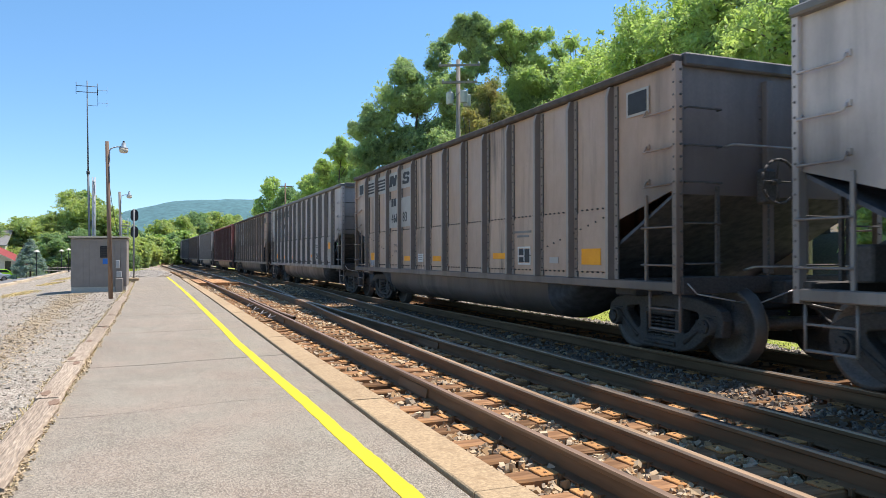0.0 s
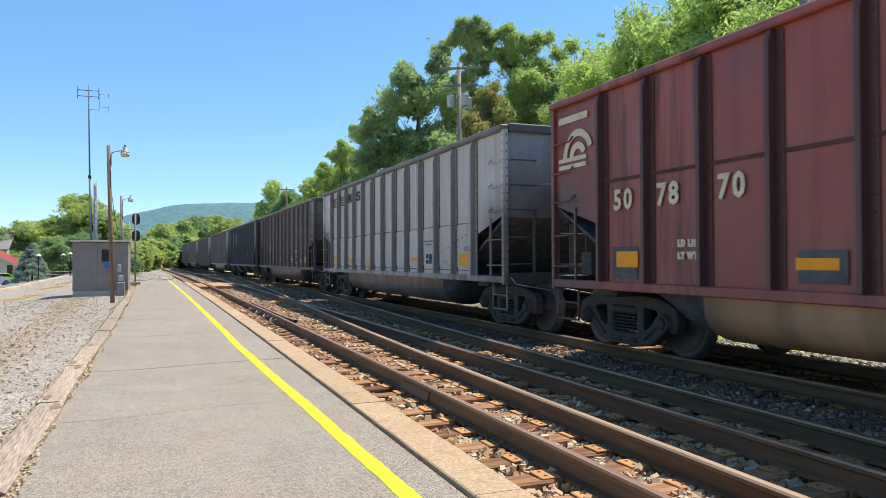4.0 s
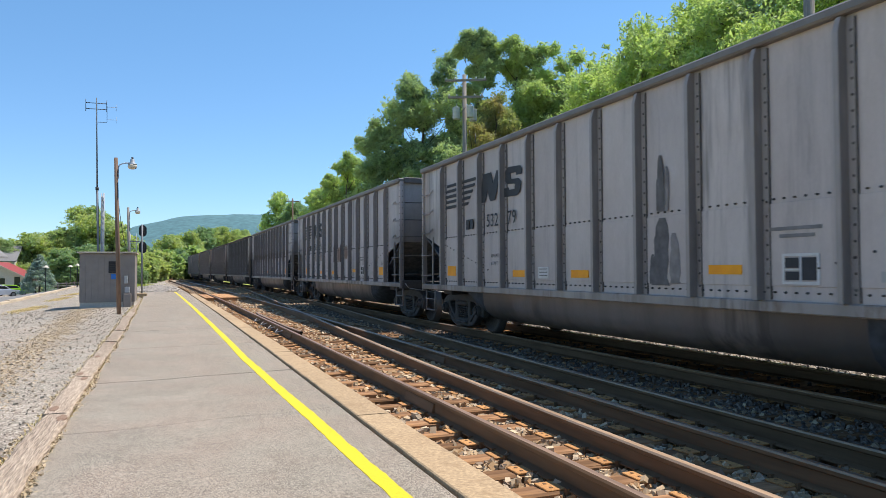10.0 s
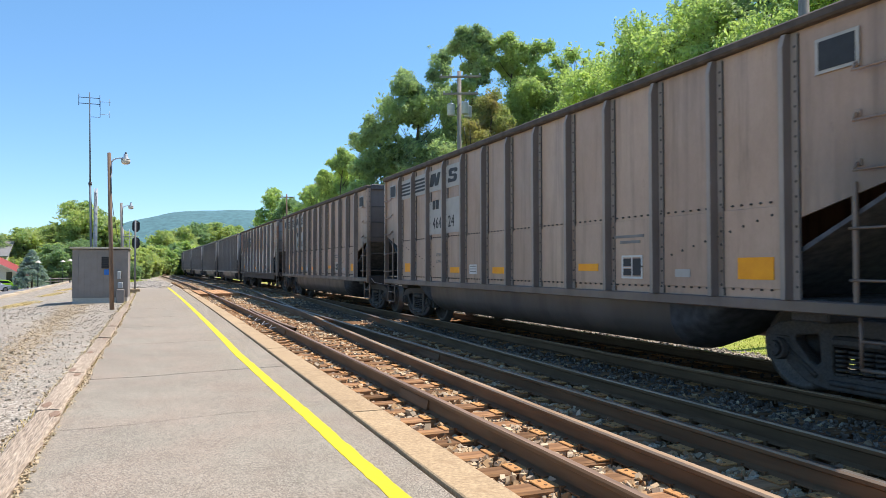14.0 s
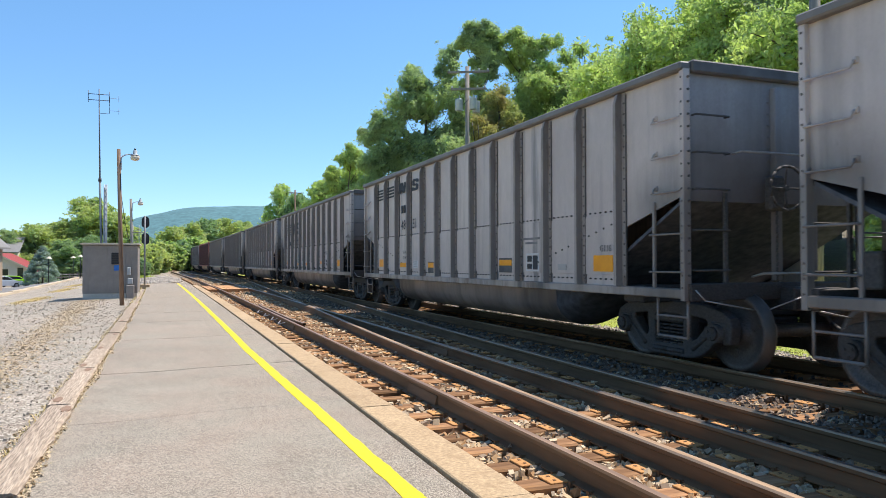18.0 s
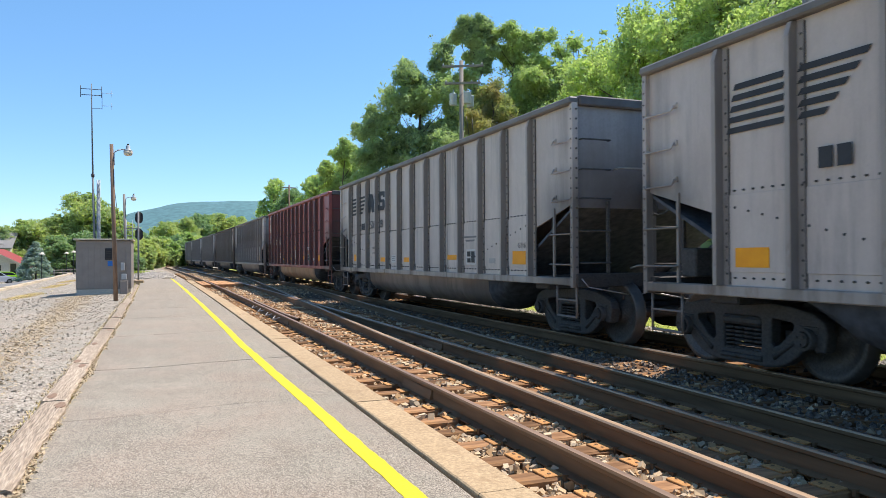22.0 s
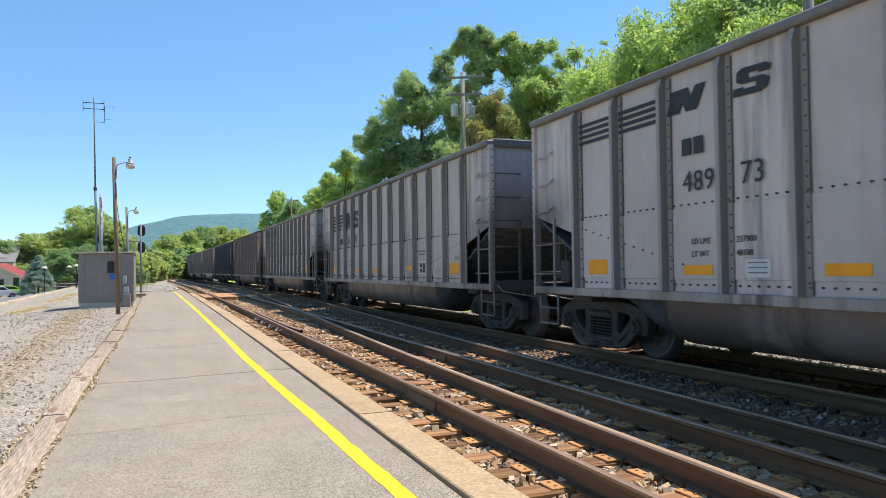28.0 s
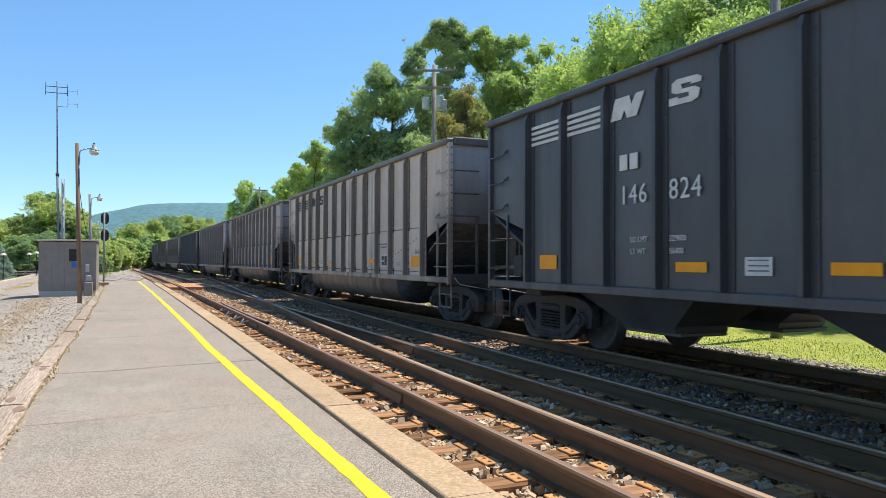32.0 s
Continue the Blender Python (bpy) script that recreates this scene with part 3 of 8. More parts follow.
part("rail", sweep_rail(lambda s: closure(s) + GAUGE + 0.003, -18, 48, 1.5, RAIL_HEAD), RAIL_RUST, crossover)
far_track = thing("far_track", "railway track under the coal train", "railway track", kind="structure")
part("rail", sweep_rail(TRAIN_MID - GAUGE / 2, -60, 330, 2.0, RAIL_HEAD), RAIL_RUST, far_track)
part("rail", sweep_rail(TRAIN_MID + GAUGE / 2, -60, 330, 2.0, RAIL_HEAD), RAIL_RUST, far_track)


# ---- the coal train ----
GREY = car_paint("grey_car_paint", (0.48, 0.415, 0.386), (0.56, 0.492, 0.46), rust_level=0.72, dirt=0.6)
TUB_DARK = car_paint("dark_tub_paint", (0.105, 0.088, 0.082), (0.15, 0.127, 0.118), rust_level=0.72, dirt=0.7, rough=0.5, sooty_from=2.6)
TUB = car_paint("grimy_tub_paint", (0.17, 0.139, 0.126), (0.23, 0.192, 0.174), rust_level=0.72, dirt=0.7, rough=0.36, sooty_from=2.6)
TUB_TAN = car_paint("tan_tub_paint", (0.48, 0.275, 0.155), (0.56, 0.335, 0.20), rust_level=0.72, dirt=0.4, sooty_from=3.6)
BROWN = car_paint("brown_car_paint", (0.43, 0.283, 0.203), (0.51, 0.352, 0.263), rust_level=0.70, dirt=0.95)
RED = car_paint("oxide_red_car_paint", (0.34, 0.078, 0.062), (0.41, 0.105, 0.085), rust_level=0.80, dirt=0.75)
RED_POST = car_paint("grimy_red_post_paint", (0.13, 0.045, 0.042), (0.17, 0.058, 0.052), rust_level=0.80, dirt=0.8)
SEAM_RED = plain("grimy_red_seam", (0.09, 0.038, 0.036), 0.8, 0, 0.4, 3)
MARK_CREAM = plain("cream_lettering", (0.70, 0.57, 0.40), 0.6, 0, 0.15)
BLACK = car_paint("black_car_paint", (0.060, 0.061, 0.068), (0.084, 0.085, 0.094), rust_level=0.80, dirt=0.3)
UMBER = car_paint("dark_brown_car_paint", (0.138, 0.098, 0.082), (0.182, 0.132, 0.112), rust_level=0.75, dirt=0.45)
WHITISH = car_paint("white_rusting_car_paint", (0.665, 0.575, 0.475), (0.745, 0.66, 0.555), rust=(0.38, 0.125, 0.035), dirt=0.25, bay=1.33, start=6.1 - 13.3, streaky=True)
RUSTING = car_paint("rust_eaten_white_paint", (0.56, 0.49, 0.43), (0.64, 0.565, 0.50), rust=(0.30, 0.115, 0.05), dirt=0.35, bay=1.33, start=6.1 - 13.3, streaky="heavy")
SILL_GREY = car_paint("grimy_grey_sill_paint", (0.30, 0.255, 0.228), (0.385, 0.335, 0.305), rust=(0.16, 0.10, 0.065), rust_level=0.54, dirt=0.95)
# shade on the posts' flanks, painted in as darker coats
FLANK_GREY = car_paint("shaded_grey_flank_paint", (0.24, 0.208, 0.192), (0.31, 0.272, 0.253), rust=(0.13, 0.085, 0.06), rust_level=0.58, dirt=0.7)
FLANK_BROWN = car_paint("shaded_brown_flank_paint", (0.225, 0.175, 0.15), (0.29, 0.235, 0.205), rust_level=0.62, dirt=0.8)
POST_BROWN = car_paint("grimy_brown_post_paint", (0.385, 0.315, 0.268), (0.475, 0.40, 0.35), rust_level=0.62, dirt=0.85)
POST_GREY = car_paint("grimy_grey_post_paint", (0.37, 0.323, 0.298), (0.45, 0.397, 0.368), rust=(0.20, 0.12, 0.075), rust_level=0.55, dirt=0.85)
SOOT = surface("coal_dusted_steel", (0.062, 0.058, 0.056), (0.095, 0.089, 0.084), 0.85, big=1.3, fine=30, bump=0.1, dist=0.01)
RIB_WHITE = plain("pale_rib_paint", (0.34, 0.31, 0.285), 0.6, 0, 0.3)
MARK_DARK = plain("dark_lettering", (0.035, 0.036, 0.04), 0.6, 0, 0.2)
STREAK = plain("coal_streak", (0.135, 0.127, 0.125), 0.8, 0, 0.3, 7)
MARK_GROUND = plain("worn_dark_patch", (0.10, 0.10, 0.102), 0.7, 0, 0.3)
MARK_WHITE = plain("white_lettering", (0.62, 0.61, 0.59), 0.6, 0, 0.15)
MARK_DULL = plain("faded_lettering", (0.20, 0.19, 0.185), 0.7, 0, 0.25)
YELLOW = plain("yellow_reflector", (1.0, 0.36, 0.003), 0.45, 0, 0.12)
BLUE_PATCH = plain("bluish_repaint", (0.35, 0.345, 0.385), 0.7, 0, 0.35, 5)
PATCH = plain("pale_repaint", (0.41, 0.385, 0.36), 0.6, 0, 0.12, 3)
GALV = plain("bright_grab_iron", (0.36, 0.35, 0.34), 0.45, 0.6, 0.2)
END_SOOT = surface("sooty_end_steel", (0.055, 0.048, 0.044), (0.15, 0.143, 0.142), 0.75, big=0.5, fine=2.0, bump=0.0, dist=0.01)


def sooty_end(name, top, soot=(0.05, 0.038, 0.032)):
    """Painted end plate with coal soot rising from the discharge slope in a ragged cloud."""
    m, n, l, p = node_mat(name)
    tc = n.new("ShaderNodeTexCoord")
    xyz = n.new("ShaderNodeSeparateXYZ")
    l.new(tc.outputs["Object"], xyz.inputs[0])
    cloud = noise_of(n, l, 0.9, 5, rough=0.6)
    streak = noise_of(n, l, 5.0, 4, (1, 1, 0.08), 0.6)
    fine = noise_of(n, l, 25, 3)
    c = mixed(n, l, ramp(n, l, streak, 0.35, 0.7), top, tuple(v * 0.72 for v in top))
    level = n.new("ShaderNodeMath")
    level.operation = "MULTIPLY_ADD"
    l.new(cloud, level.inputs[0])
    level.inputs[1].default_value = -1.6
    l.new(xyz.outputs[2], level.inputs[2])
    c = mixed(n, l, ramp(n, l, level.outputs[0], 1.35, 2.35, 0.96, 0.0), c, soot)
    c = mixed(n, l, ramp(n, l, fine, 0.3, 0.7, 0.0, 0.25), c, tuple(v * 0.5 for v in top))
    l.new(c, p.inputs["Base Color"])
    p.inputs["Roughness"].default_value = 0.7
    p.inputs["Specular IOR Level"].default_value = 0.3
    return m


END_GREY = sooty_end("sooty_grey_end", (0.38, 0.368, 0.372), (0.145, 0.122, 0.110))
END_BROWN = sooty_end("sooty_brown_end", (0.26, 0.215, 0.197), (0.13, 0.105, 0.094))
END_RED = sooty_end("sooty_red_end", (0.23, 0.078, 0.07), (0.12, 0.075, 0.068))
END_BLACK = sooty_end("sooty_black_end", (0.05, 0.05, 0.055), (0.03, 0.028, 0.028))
TUB_END_BLACK = surface("near_black_steel", (0.05, 0.053, 0.06), (0.08, 0.085, 0.095), 0.9, big=1.1, fine=8, bump=0.0, spec=0.1)
# slope sheets: dark steel with a slight blue cast
SLOPE_DARK = surface("dark_slope_steel", (0.07, 0.077, 0.09), (0.11, 0.12, 0.138), 0.9, big=1.1, fine=8, bump=0.0, spec=0.1)
# brown-black steel; the shade on sills and thin chords is put into it
DARK_SILL = surface("shade_toned_dark_sill", (0.062, 0.047, 0.039), (0.10, 0.077, 0.064), 0.8, big=0.8, fine=6, bump=0.0, dist=0.01)
COAL = surface("coal", (0.008, 0.008, 0.009), (0.02, 0.02, 0.022), 0.6, big=4, fine=18, bump=1.0, dist=0.08)

HALF = 7.33          # half the body's length
WIDE = 1.60          # half its width
TOP = 3.59
SILL = 0.97
LONG = 0.9705        # the bodies' true length against the drawn one, 14.15 m from corner to corner
TRUCK = 6.10         # truck centre from the car's middle
RIBS = [float(i) for i in range(-6, 7)]
MESHES = {}


def cached(key, mat, make):
    k = (key, mat.name)
    if k not in MESHES:
        MESHES[k] = make().mesh(key, mat)
    return MESHES[k]


# in the car's own space +y is its front, x across, z up from the rail; side -1 faces the platform when mirrored by the pose
def side_sheet(s):
    """One side: flat plate with its lower end corners cut away on the slope."""
    b = Build()
    x0, x1 = s * WIDE, s * (WIDE - 0.02)
    out = [(-6.0, SILL), (6.0, SILL), (6.0, 1.72), (HALF - 0.05, 2.07), (HALF - 0.05, TOP - 0.05), (-HALF + 0.05, TOP - 0.05), (-HALF + 0.05, 2.07), (-6.0, 1.72)]
    return b.prism(out, 0, min(x0, x1), max(x0, x1))


def seam(s):
    """Overlapped lower plate with its rows of bolts."""
    b = Build()
    x = s * WIDE
    b.box(min(x, x + s * 0.012), -6.0, SILL + 0.16, max(x, x + s * 0.012), 6.0, 1.93, 0.004)
    return b


def bolts(s, zs, ys, r=0.011):
    b = Build()
    for z in zs:
        for y in ys:
            b.stud((0, y, z), 0, s * (WIDE - 0.01), s * (WIDE + 0.026), r * 1.15, r * 0.9)
    return b


def rib(s):
    """A pressed hat-shaped side post, built at y = 0."""
    b = Build()
    x0, x1 = s * WIDE, s * (WIDE + 0.105)
    o = [(-0.115, x0), (-0.115, x0 + s * 0.012), (-0.034, x0 + s * 0.012), (-0.026, x1), (0.032, x1), (0.040, x0 + s * 0.012), (0.062, x0 + s * 0.012), (0.062, x0)]
    v = []
    for z, k in ((SILL + 0.02, 1.0), (TOP - 0.24, 1.0), (TOP - 0.11, 0.62)):
        for y, x in o:
            v.append((x0 + (x - x0) * k, y, z))
    n = len(o)
    f = []
    for j in range(2):
        f += [(j * n + i, j * n + (i + 1) % n, (j + 1) * n + (i + 1) % n, (j + 1) * n + i) for i in range(n)]
    f += [tuple(range(n))[::-1], tuple(range(2 * n, 3 * n))]
    b.add(v, f)
    return b


def rib_rivets(s):
    """The rivets down the post's flange, joined to its mesh in their own dark paint."""
    b = Build()
    x0 = s * WIDE
    for i in range(17):
        z = SILL + 0.14 + i * 0.14
        b.stud((0, -0.085, z), 0, x0 + s * 0.008, x0 + s * 0.022, 0.015, 0.012)
    # a dark line where the flanges meet the sheet
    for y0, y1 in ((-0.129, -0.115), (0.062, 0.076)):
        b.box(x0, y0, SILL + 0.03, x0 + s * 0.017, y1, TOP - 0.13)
    return b


def corner_rivets(s, e):
    b = Build()
    y = e * (HALF - 0.04)
    for i in range(18):
        z = 1.0 + i * 0.142
        b.stud((0, y, z), 0, s * (WIDE + 0.045), s * (WIDE + 0.062), 0.017, 0.013)
        b.stud((s * (WIDE - 0.01), 0, z), 1, y + e * 0.04, y + e * 0.058, 0.017, 0.013)
    return b


def two_tone(key, mat, a, b, mat_b, flank=None):
    """A mesh of a in mat with the details b in mat_b; flank: the paint of the faces that look along the car, darker
    where shade is painted in.
    """
    k = (key, mat.name)
    if k not in MESHES:
        n = len(a.f)
        me = a.add(b.v, b.f).mesh(key, mat)
        me.materials.append(mat_b)
        for p in me.polygons[n:]:
            p.material_index = 1
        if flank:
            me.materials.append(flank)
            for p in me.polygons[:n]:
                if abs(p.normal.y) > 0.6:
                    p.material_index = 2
        MESHES[k] = me
    return MESHES[k]


def top_chord(deep=0.10):
    b = Build()
    for s in (-1, 1):
        b.box(s * (WIDE + 0.02) - 0.075, -HALF, TOP - deep, s * (WIDE + 0.02) + 0.075, HALF, TOP, 0.02)
    return b


def end_chord(e):
    return Build().box(-WIDE + 0.06, e * (HALF - 0.05) - 0.08, TOP - 0.12, WIDE - 0.06, e * (HALF - 0.05) + 0.09, TOP + 0.025, 0.02)


def corner_post(s, e):
    b = Build()
    y = e * (HALF - 0.04)
    b.box(s * WIDE - 0.055, y - 0.038, SILL - 0.12, s * WIDE + 0.045, y + 0.038, TOP - 0.06, 0.006)
    return b


def end_sheet(e):
    """Upright upper end and the slope sheet under it that runs in to the floor."""
    b = Build()
    y1, y0 = e * (HALF - 0.06), e * (HALF - 0.08)
    b.box(-WIDE + 0.03, min(y0, y1), 2.0, WIDE - 0.03, max(y0, y1), TOP - 0.05)
    return b


def slope_sheet(e):
    """The sloping floor sheet that runs in under the body."""
    o = [(e * (HALF - 0.08), 2.05), (e * (HALF - 0.10), 2.0), (e * 5.2, SILL), (e * 5.2, SILL + 0.06)]
    return Build().prism(o, 0, -WIDE + 0.03, WIDE - 0.03)


def centre_frame():
    """Centre sill, end sills, bolsters and the side sills."""
    b = Build()
    b.box(-0.28, -HALF - 0.25, 0.72, 0.28, HALF + 0.25, 1.0, 0.02)
    for e in (-1, 1):
        b.box(-WIDE, e * (HALF - 0.06) - 0.10, SILL - 0.12, WIDE, e * (HALF - 0.06) + 0.10, SILL + 0.08, 0.012)
        b.box(-WIDE + 0.1, e * TRUCK - 0.22, 0.78, WIDE - 0.1, e * TRUCK + 0.22, 1.0, 0.02)
    return b


def side_sill(s):
    b = Build()
    return b.box(s * (WIDE - 0.02) - 0.07, -HALF + 0.05, SILL - 0.095, s * (WIDE - 0.02) + 0.07, HALF - 0.05, SILL + 0.02, 0.012)


def tub(s, deep=0.47):
    """One of the two rounded belly troughs between the trucks."""
    b = Build()
    n = 12
    for s in (s,):
        rows = []
        for y, k in ((-5.0, 0.0), (-4.95, 0.10), (-4.55, 0.72), (-4.12, 1.0), (-4.08, 1.0), (4.08, 1.0), (4.12, 1.0), (4.55, 0.72), (4.95, 0.10), (5.0, 0.0)):
            ring = []
            for i in range(n + 1):
                t = math.pi * i / n
                ring.append((s * (0.92 + 0.62 * math.cos(t)), y, SILL - 0.05 - (0.08 + deep * k) * math.sin(t) ** 0.6))
            rows.append(ring)
        v = [p for r in rows for p in r]
        f = [(j * (n + 1) + i, j * (n + 1) + i + 1, (j + 1) * (n + 1) + i + 1, (j + 1) * (n + 1) + i) for j in range(len(rows) - 1) for i in range(n)]
        b.add(v, f, True)
    return b


def tub_mesh(s, nm, mat):
    """The trough in its paint, with near-black closing plates at both ends."""
    k = ("tub_" + nm, mat.name)
    if k not in MESHES:
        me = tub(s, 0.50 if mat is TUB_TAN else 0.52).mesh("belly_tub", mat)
        me.materials.append(TUB_END_BLACK)
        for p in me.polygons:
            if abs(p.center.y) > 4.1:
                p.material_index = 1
        MESHES[k] = me
    return MESHES[k]


def hopper_bay(s):
    """One sloping discharge hopper with its gate, about y = 0."""
    b = Build()
    v = []
    for z, ya, xa, xb in ((SILL, 1.30, 0.30, 1.56), (0.52, 0.52, 0.42, 1.24), (0.44, 0.50, 0.42, 1.20)):
        v += [(s * xa, -ya, z), (s * xb, -ya, z), (s * xb, ya, z), (s * xa, ya, z)]
    f = []
    for k in (0, 4):
        f += [(k + i, k + (i + 1) % 4, k + 4 + (i + 1) % 4, k + 4 + i) for i in range(4)]
    f += [(8, 9, 10, 11), (0, 1, 2, 3)]
    b.add(v, f)
    b.box(min(s * 0.45, s * 1.16), -0.54, 0.40, max(s * 0.45, s * 1.26), 0.54, 0.45, 0.01)
    b.box(min(s * 1.06, s * 1.16), -0.05, 0.42, max(s * 1.06, s * 1.30), 0.05, 0.60, 0.01)
    return b


def load_of_coal():
    n, k = 18, 7
    v, f = [], []
    for j in range(n + 1):
        for i in range(k):
            y = -HALF + 0.12 + (2 * HALF - 0.24) * j / n
            x = -WIDE + 0.05 + (2 * WIDE - 0.10) * i / (k - 1)
            z = TOP - 0.42 + 0.22 * math.sin(math.pi * i / (k - 1)) * min(1, 4 * j / n, 4 * (n - j) / n) + 0.05 * noise.noise((x * 2, y * 2, 0))
            v.append((x, y, z))
    for j in range(n):
        for i in range(k - 1):
            f.append((j * k + i, j * k + i + 1, (j + 1) * k + i + 1, (j + 1) * k + i))
    return Build().add(v, f)


def grab(x0, x1, y, z, out):
    """A bent grab iron across x0..x1 standing off along y by out."""
    return [(x0, y, z), (x0, y + out, z), (x1, y + out, z), (x1, y, z)]


def side_ladder(s, e):
    """Upright stile with rungs at the car's corner, and the sill step under it."""
    b = Build()
    x = s * (WIDE + 0.01)
    y0, y1 = e * (HALF - 0.02), e * (HALF - 0.62)
    b.box(x - 0.015, y1 - 0.022, SILL, x + 0.02, y1 + 0.022, 2.02, 0.005)
    for z in (1.18, 1.62):
        b.bar([(x, y0, z), (x + s * 0.07, y0 - e * 0.04, z), (x + s * 0.07, y1, z), (x, y1, z)], 0.013)
    b.bar([(x - s * 0.05, y0 - e * 0.04, SILL - 0.05), (x - s * 0.05, y0 - e * 0.04, 0.42), (x - s * 0.05, y1, 0.42), (x - s * 0.05, y1, SILL - 0.05)], 0.018)
    b.tube((x - s * 0.05, y0 - e * 0.04, 0.66), (x - s * 0.05, y1, 0.66), 0.014)
    return b


def grab_iron(s, e, z):
    x = s * WIDE
    y0, y1 = e * (HALF - 0.08), e * (HALF - 0.58)
    b = Build().bar([(x, y0, z + 0.04), (x + s * 0.075, y0, z - 0.01), (x + s * 0.075, y1, z - 0.01), (x + s * 0.03, y1, z + 0.06), (x, y1, z + 0.06)], 0.012)
    return b.box(x - 0.02, y1 - 0.03, z + 0.03, x + 0.02, y1 + 0.03, z + 0.09, 0.005)


def brace_bolts(s):
    """Slanting rows of bolts where the inside braces are fixed, near both ends."""
    b = Build()
    for e in (-1, 1):
        for i in range(12):
            y, z = e * (3.7 + 0.19 * i), 1.30 + 0.045 * i
            b.stud((0, y, z), 0, s * (WIDE - 0.01), s * (WIDE + 0.026), 0.016, 0.012)
    return b


def end_grabs(e):
    """The grab irons and end ladders of one end, each a bent bar."""
    r = []
    y = e * (HALF - 0.02)
    for x0, x1 in ((-WIDE + 0.08, -WIDE + 0.55), (WIDE - 0.55, WIDE - 0.08)):
        for z in (1.20, 1.66, 2.13, 2.55, 2.98):
            r.append(Build().bar(grab(x0, x1, y, z, e * 0.08), 0.012))
        xs = x1 if x0 < 0 else x0
        r.append(Build().box(xs - 0.025, y - 0.02, SILL, xs + 0.025, y + 0.02, 2.1, 0.005))
    r.append(Build().bar([(-0.95, y, 2.56), (-0.93, y + e * 0.13, 2.58), (0.93, y + e * 0.13, 2.58), (0.95, y, 2.56)], 0.014))
    r.append(Build().bar([(-0.66, y, 1.12), (-0.64, y + e * 0.16, 1.16), (WIDE - 0.2, y + e * 0.16, 1.16), (WIDE - 0.18, y, 1.12)], 0.014))
    return r


def coupler(e):
    b = Build()
    y = e * HALF
    b.box(-0.12, min(y, y + e * 0.5), 0.72, 0.12, max(y, y + e * 0.5), 0.96, 0.03)
    b.box(-0.17, min(y + e * 0.42, y + e * 0.80), 0.68, 0.17, max(y + e * 0.42, y + e * 0.80), 1.0, 0.05)
    b.bar([(0.30, y, 0.80), (0.34, y + e * 0.22, 0.55), (0.2, y + e * 0.5, 0.48), (0.1, y + e * 0.78, 0.62)], 0.025)
    return b


def cut_lever(e):
    """Bent uncoupling rod on the platform side of the end."""
    y = e * HALF
    return Build().bar([(-WIDE + 0.05, y + e * 0.06, 0.98), (-WIDE + 0.12, y + e * 0.14, 0.86), (-0.7, y + e * 0.20, 0.72), (-0.15, y + e * 0.40, 0.94)], 0.009)


def end_posts(e):
    """Two upright stiffeners on the end sheet."""
    b = Build()
    y = e * (HALF - 0.06)
    for x in (-0.28, 0.28):
        b.box(x - 0.055, min(y, y + e * 0.09), SILL + 0.1, x + 0.055, max(y, y + e * 0.09), TOP - 0.2, 0.012)
        for z in np.arange(2.1, TOP - 0.3, 0.14):
            b.stud((x - 0.085, 0, z), 1, y + e * 0.004, y + e * 0.02, 0.014, 0.011)
    return b


def brake_gear():
    """Brake cylinder, reservoir, valve and rods on the rear end's platform."""
    b = Build()
    y = HALF - 0.45
    b.tube((-0.95, y, SILL + 0.28), (-0.35, y, SILL + 0.28), 0.19, n=12)
    b.tube((0.2, y + 0.1, SILL + 0.32), (1.0, y + 0.1, SILL + 0.32), 0.15, n=12)
    b.box(-1.35, y - 0.15, SILL + 0.08, -1.05, y + 0.12, SILL + 0.42, 0.02)
    b.bar([(-1.3, y, SILL + 0.35), (-0.4, y - 0.12, SILL + 0.5), (0.6, y - 0.05, SILL + 0.55), (1.3, y, SILL + 0.3)], 0.022)
    return b


def brake_wheel():
    """Hand-brake wheel on its housing, with the chain that hangs from it."""
    b = Build()
    y, cx, cz = -HALF - 0.22, -0.34, 2.16
    ring = [(cx + 0.26 * math.cos(t * 0.393), y, cz + 0.26 * math.sin(t * 0.393)) for t in range(17)]
    b.bar(ring, 0.017, 6)
    for k in range(0, 16, 4):
        b.tube((cx, y + 0.04, cz), ring[k], 0.011, n=5)
    b.tube((cx, -HALF + 0.02, cz), (cx, y, cz), 0.035, n=8)
    b.box(cx - 0.14, -HALF - 0.10, cz - 0.26, cx + 0.10, -HALF + 0.02, cz + 0.16, 0.03)
    for k in range(16):
        z = cz - 0.26 - 0.055 * k
        b.tube((cx - 0.05 + 0.012 * (k % 2), y + 0.12, z), (cx - 0.05, y + 0.12, z - 0.05), 0.014, n=5)
    return b


def ring_plate(rings, depth, bevel):
    """A flat casting with windows: the first ring is its outline, the others are cut through. Points and faces, in y and z, thick along x."""
    cu = bpy.data.curves.new("casting", "CURVE")
    cu.dimensions, cu.fill_mode, cu.extrude, cu.bevel_depth, cu.bevel_resolution = "2D", "BOTH", depth - bevel, bevel, 1
    for ring in rings:
        sp = cu.splines.new("POLY")
        sp.points.add(len(ring) - 1)
        for q, (a, c) in zip(sp.points, ring):
            q.co = (a, c, 0, 1)
        sp.use_cyclic_u = True
    ob = new("casting", cu)
    me = bpy.data.meshes.new_from_object(ob.evaluated_get(bpy.context.evaluated_depsgraph_get()))
    bpy.data.objects.remove(ob)
    return [(v.co.z, v.co.x, v.co.y) for v in me.vertices], [tuple(f.vertices) for f in me.polygons]


